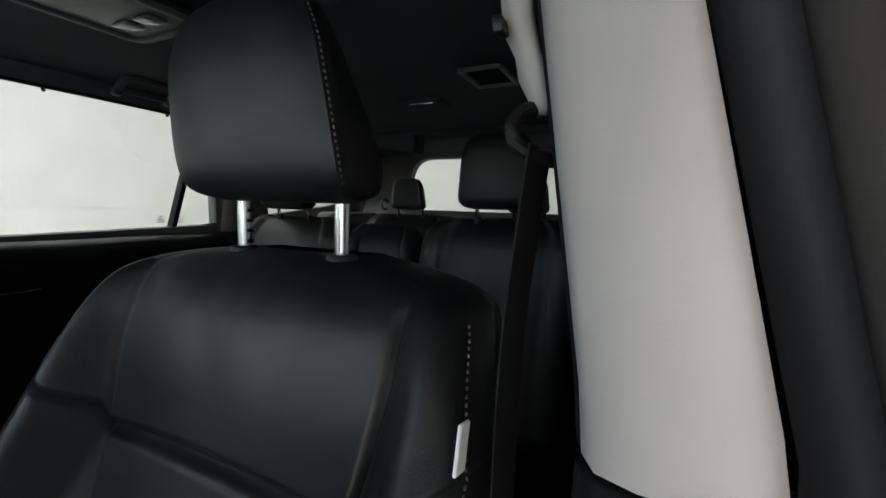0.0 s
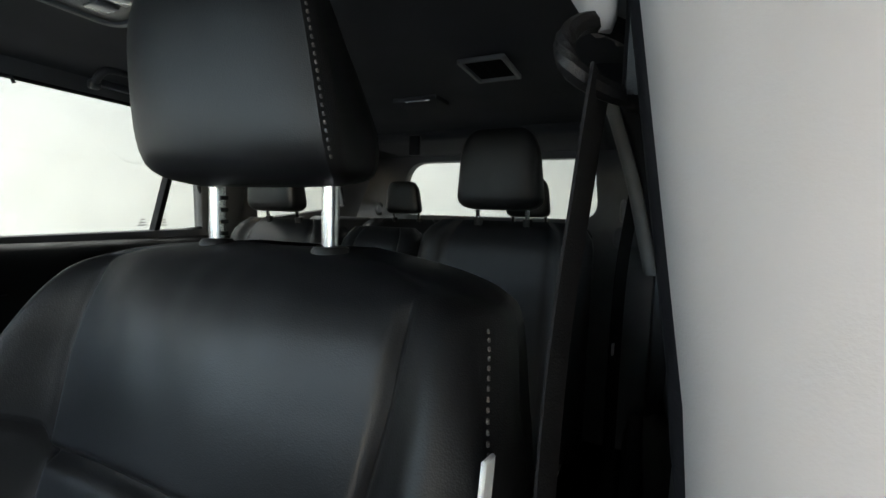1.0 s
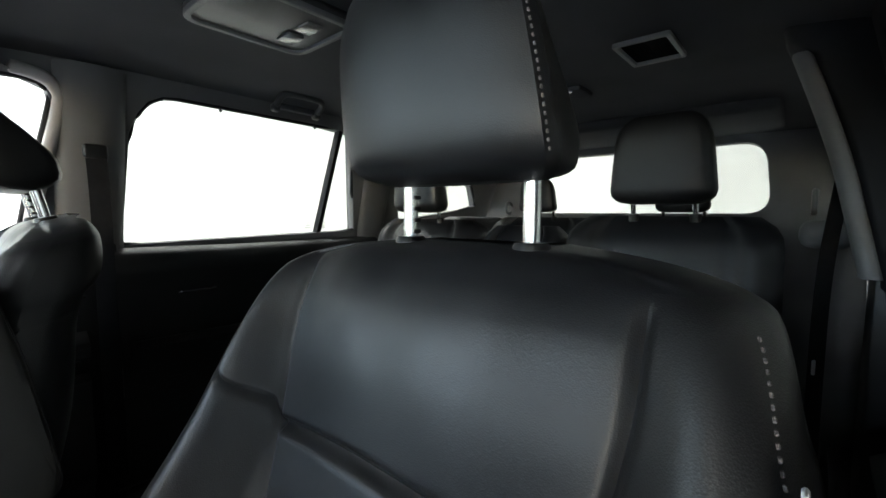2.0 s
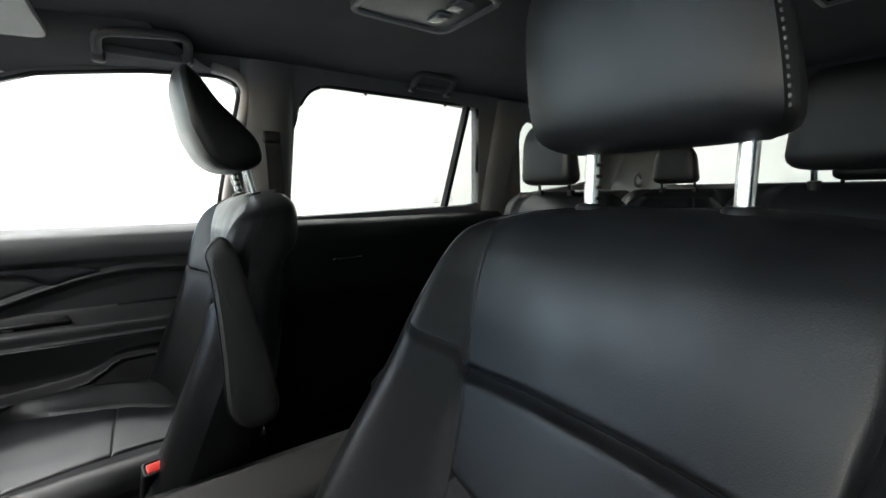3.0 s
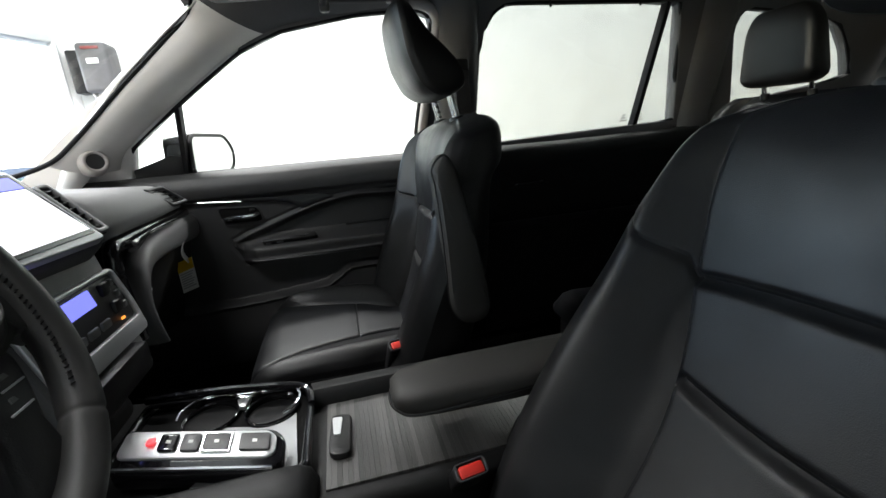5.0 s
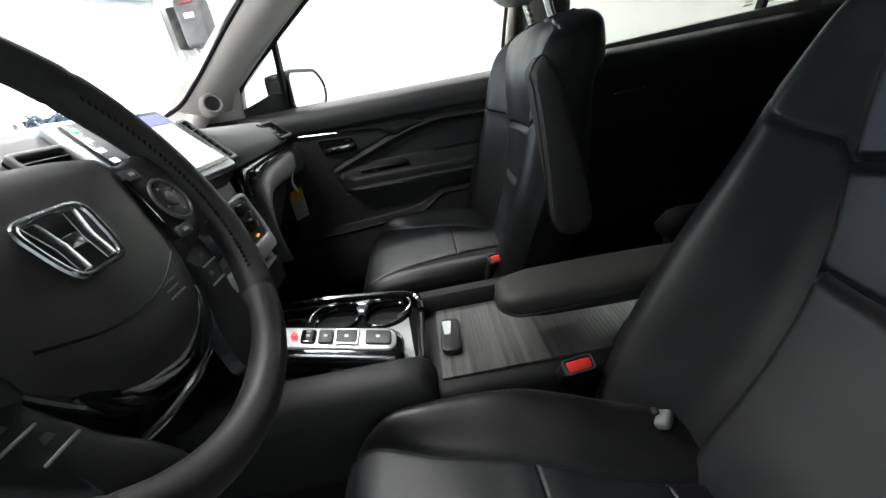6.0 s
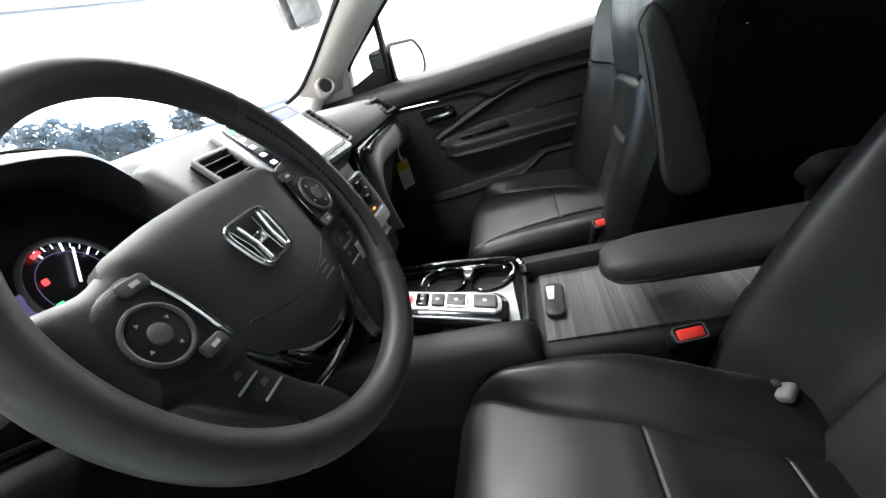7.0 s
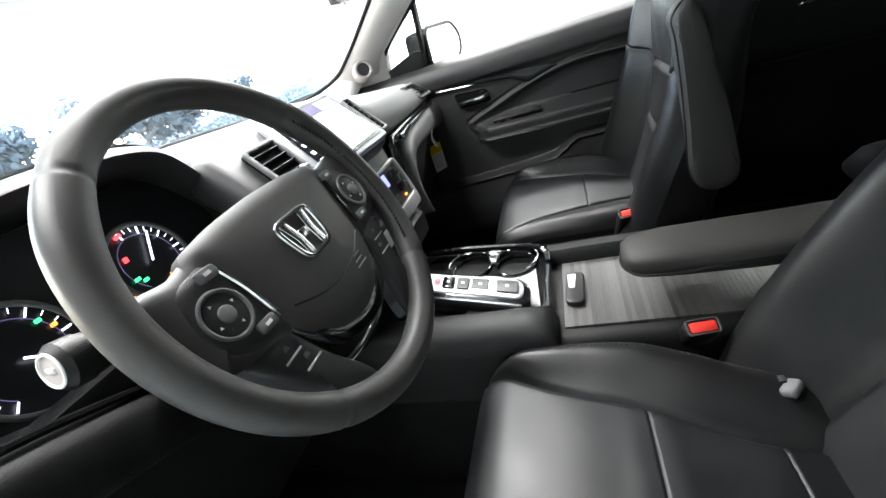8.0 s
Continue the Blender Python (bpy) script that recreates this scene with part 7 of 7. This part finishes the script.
part("visor_panel", plate(vis, [], lambda u, v, d: (u, v, 1.606 + 0.10 * (v + 0.56) * 0.5 + 0.035 * (1 - (u / 0.62) ** 2) + d), 0.018, 0.007), SOFT_GREY, visor, "grey visor panel")
lab = part("warning_label", plate([(-0.555, -0.600), (-0.43, -0.600), (-0.43, -0.655), (-0.555, -0.655)], [], lambda u, v, d: (u, v, 1.6045 + 0.05 * (v + 0.56) + 0.035 * (1 - (u / 0.62) ** 2) + d - 0.0015), 0.001), WHITE, visor, "white printed warning label", smooth=False)
part("label_band", plate([(-0.450, -0.600), (-0.43, -0.600), (-0.43, -0.655), (-0.450, -0.655)], [], lambda u, v, d: (u, v, 1.6025 + 0.05 * (v + 0.56) + 0.035 * (1 - (u / 0.62) ** 2) + d - 0.0015), 0.001), YELLOW, lab, "yellow label band", smooth=False)

console_r = thing("overhead_console", "grey overhead console with lamps", "overhead console", (-0.17, 0.08, 1.69))
part("console_shell", rbox((-0.165, 0.09, 1.690), (0.21, 0.24, 0.028), 0.012, 3), POD, console_r)
part("console_lip", plate(round_poly([(-0.275, -0.035), (-0.055, -0.035), (-0.055, 0.215), (-0.275, 0.215)], 0.04), [round_poly([(-0.262, -0.022), (-0.068, -0.022), (-0.068, 0.202), (-0.262, 0.202)], 0.03)], lambda u, v, d: (u, v, 1.670 + d), 0.012, 0.003), SOFT_GREY, console_r)
for u, v in ((-0.20, 0.15), (-0.13, 0.15)):
    part("lamp_lens", rbox((u, v, 1.674), (0.05, 0.035, 0.006), 0.003), LENS, console_r, "clear lamp lens")

vent = thing("roof_vent", "square dark roof vent with a pale rim", "air vent", (0.345, 0.705, 1.69))
vp = lambda u, v, d: (0.344 + u, 0.706 + v, 1.686 - d)
part("vent_rim", plate(round_poly([(-0.058, -0.078), (0.058, -0.078), (0.058, 0.078), (-0.058, 0.078)], 0.008), [round_poly([(-0.048, -0.068), (0.048, -0.068), (0.048, 0.068), (-0.048, 0.068)], 0.005)], vp, 0.010, 0.002), SOFT_GREY, vent, "grey vent rim")
part("vent_back", plate([(-0.05, -0.07), (0.05, -0.07), (0.05, 0.07), (-0.05, 0.07)], [], lambda u, v, d: vp(u, v, d - 0.001), 0.003), CARPET, vent, "dark vent cavity", smooth=False)
for k in range(5):
    part("slat", rbox((0.344 - 0.032 + 0.016 * k, 0.706, 1.6845), (0.0014, 0.136, 0.003), 0.0006, 1), CARPET, vent, smooth=False)
dome = thing("dome_lamp", "slim roof lamp with a bright clip", "lamp", (0.03, 0.93, 1.69))
part("lamp_base", rbox((0.02, 0.95, 1.694), (0.16, 0.10, 0.016), 0.006, 2), HEADLINER, dome)
part("lamp_clip", rbox((0.035, 0.900, 1.685), (0.085, 0.008, 0.006), 0.002), CHROME, dome, "bright chrome clip")
duct = thing("rear_roof_bulge", "grey overhead bulge across the rear roof", "roof trim", (0, 1.52, 1.68))
part("bulge", rbox((0, 1.54, 1.680), (1.10, 0.40, 0.056), 0.026, 5), HEADLINER, duct)
latch2 = thing("rear_belt_reel", "black belt guide hanging from the rear roof", "seat belt", (-0.19, 1.29, 1.66))
part("reel_box", rbox((-0.19, 1.29, 1.62), (0.046, 0.030, 0.085), 0.008, 2), HARD, latch2)
hl = thing("rear_lamp", "pale lamp above the tailgate window", "lamp", (0.0, 1.66, 1.64))
part("lamp_lens", rbox((0.0, 1.66, 1.640), (0.09, 0.05, 0.018), 0.006), LENS, hl)
for x in (0.62, -0.64):
    tr = thing("luggage_trim", "pale grey luggage side trim with a belt outlet", "side trim", (x, 1.5, 1.15))
    part("trim_pad", rbox((x + 0.05 * (1 if x > 0 else -1), 1.45, 1.27), (0.12, 0.40, 0.08), 0.03, 3), PILLAR_SHADED, tr)
    part("belt_outlet", tube([(x + 0.02, (1.22 if x > 0 else 1.67) + 0.030 * math.cos(q), 1.36 + 0.03 * math.sin(q)) for q in np.linspace(0, 2 * math.pi, 20, endpoint=False)], 0.008, 8, closed=True, up=(1, 0, 0)), SOFT_GREY, tr)

# tweeters in the windscreen pillars
for sgn, yy in ((-1, -1.098), (1, -1.098)):
    tw = thing("tweeter", "round grey tweeter in the windscreen pillar", "speaker", (sgn * 0.73, yy, 1.268))
    n = Vector((-sgn * 0.80, 0.60, 0.10)).normalized()
    s, u = n.orthogonal().normalized(), n.cross(n.orthogonal()).normalized()
    c = Vector((sgn * 0.722, yy, 1.268))
    part("tweeter_cup", tube([c - n * 0.04, c - n * 0.006, c + n * 0.004], [0.036, 0.033, 0.030], 28, up=u), PILLAR, tw, "light grey speaker boss")
    part("tweeter_ring", tube([c + n * 0.005 + (s * math.cos(q) + u * math.sin(q)) * 0.0245 for q in np.linspace(0, 2 * math.pi, 32, endpoint=False)], 0.0048, 10, closed=True, up=n), PILLAR, tw, "pale ring")
    part("tweeter_grille", tube([c + n * 0.003, c + n * 0.0055], 0.0205, 24, up=u), POD, tw, "dark mesh grille")

# door mirror outside the passenger window
mir = thing("door_mirror", "black door mirror housing on the passenger side", "mirror", (-0.95, -0.86, 1.20))
mo = round_poly([(-0.815, 1.200), (-1.020, 1.182), (-1.094, 1.222), (-1.102, 1.272), (-1.050, 1.320), (-0.83, 1.322)], 0.035, 6)
mp = lambda u, v, d: (u, -0.870 - 0.2 * (u + 0.95) + d, v)
part("mirror_housing", plate([(u - 0.008 * (1 if u < -0.9 else -1), v + 0.008 * (1 if v > 1.25 else -1)) for u, v in mo], [], lambda u, v, d: mp(u, v, d - 0.075), 0.070, 0.016), PIANO, mir, "dark glossy housing")
part("mirror_glass", plate(mo, [], lambda u, v, d: mp(u, v, d - 0.004), 0.004), MIRROR, mir, "mirror glass", smooth=False)
part("mirror_rim", tube(smooth_path([mp(u, v, -0.001) for u, v in mo], 2, closed=True), 0.006, 8, closed=True), HARD, mir)
part("mirror_arm", rbox((-0.872, -0.945, 1.225), (0.06, 0.05, 0.040), 0.012, 3), HARD, mir)

# hanging paper tag before the glove box
tag = thing("paper_tag", "yellow and white paper warning tag hanging from the glove box", "tag", (-0.62, -0.91, 0.93))
TG = lambda u, v, d: Vector((-0.632 + 0.35 * u * 0.62 + 0.93 * d, -0.918 + 0.94 * u * 0.62 - 0.34 * d, 0.953 + v + 0.22 * u))
part("tag_card", plate([(-0.040, -0.043), (0.040, -0.043), (0.040, 0.043), (-0.040, 0.043)], [], TG, 0.0015), CARD_WHITE, tag, "white card", smooth=False)
part("tag_head", plate([(-0.040, 0.014), (0.040, 0.014), (0.040, 0.043), (-0.040, 0.043)], [], lambda u, v, d: TG(u, v, d + 0.0016), 0.0006), CARD_YELLOW, tag, "yellow card head", smooth=False)
for k in range(7):
    part("print_bar", plate([(-0.033, 0.006 - 0.0065 * k), (0.033 - 0.006 * (k % 3), 0.006 - 0.0065 * k), (0.033 - 0.006 * (k % 3), 0.009 - 0.0065 * k), (-0.033, 0.009 - 0.0065 * k)], [], lambda u, v, d: TG(u, v, d + 0.0016), 0.0004), FADED, tag, "grey print bar", smooth=False)
part("tag_strap", loft([[(-0.609 - 0.012 * t - 0.012, -0.902 - 0.01 * math.sin(3 * t), 1.044 - 0.055 * t + 0.006), (-0.609 - 0.012 * t + 0.004, -0.902 - 0.01 * math.sin(3 * t), 1.044 - 0.055 * t), (-0.609 - 0.012 * t + 0.004, -0.904 - 0.01 * math.sin(3 * t), 1.044 - 0.055 * t), (-0.609 - 0.012 * t - 0.012, -0.904 - 0.01 * math.sin(3 * t), 1.044 - 0.055 * t + 0.006)] for t in np.linspace(0, 1, 8)]), CARD_WHITE, tag, "white strap", smooth=False)

# ---- garage fittings ----
# The fixture at (0.9, -2.0) is added along with its unseen lamp.
for lx, ly, watts in LAMPS:
    fx = thing("tube_light", "white strip light under the garage ceiling", "ceiling light", (lx, ly, 3.8), group="garage strip lights")
    part("light_housing", rbox((lx, ly, 3.75), (0.34, 2.4, 0.11), 0.01), METAL_WHITE, fx, smooth=False)
    for dx in (-0.08, 0.08):
        part("tube", tube([(lx + dx, ly - 1.15, 3.68), (lx + dx, ly + 1.15, 3.68)], 0.016, 10), GLOW_TUBE, fx, "glowing tube")
for y, x0, x1 in ((-3.3, -3.9, 4.9), (-0.3, -4.75, 4.9), (2.55, -4.75, 4.9), (5.4, -4.75, 4.9)):
    beam = thing("ceiling_beam", "white steel beam under the garage ceiling", "beam", (0.5, y, 3.7), group="garage beams")
    part("flange", rbox(((x0 + x1) / 2, y, 3.62), (x1 - x0, 0.14, 0.02), 0.004), METAL_WHITE, beam, smooth=False)
    part("web", rbox(((x0 + x1) / 2, y, 3.715), (x1 - x0, 0.03, 0.17), 0.004), METAL_WHITE, beam, smooth=False)
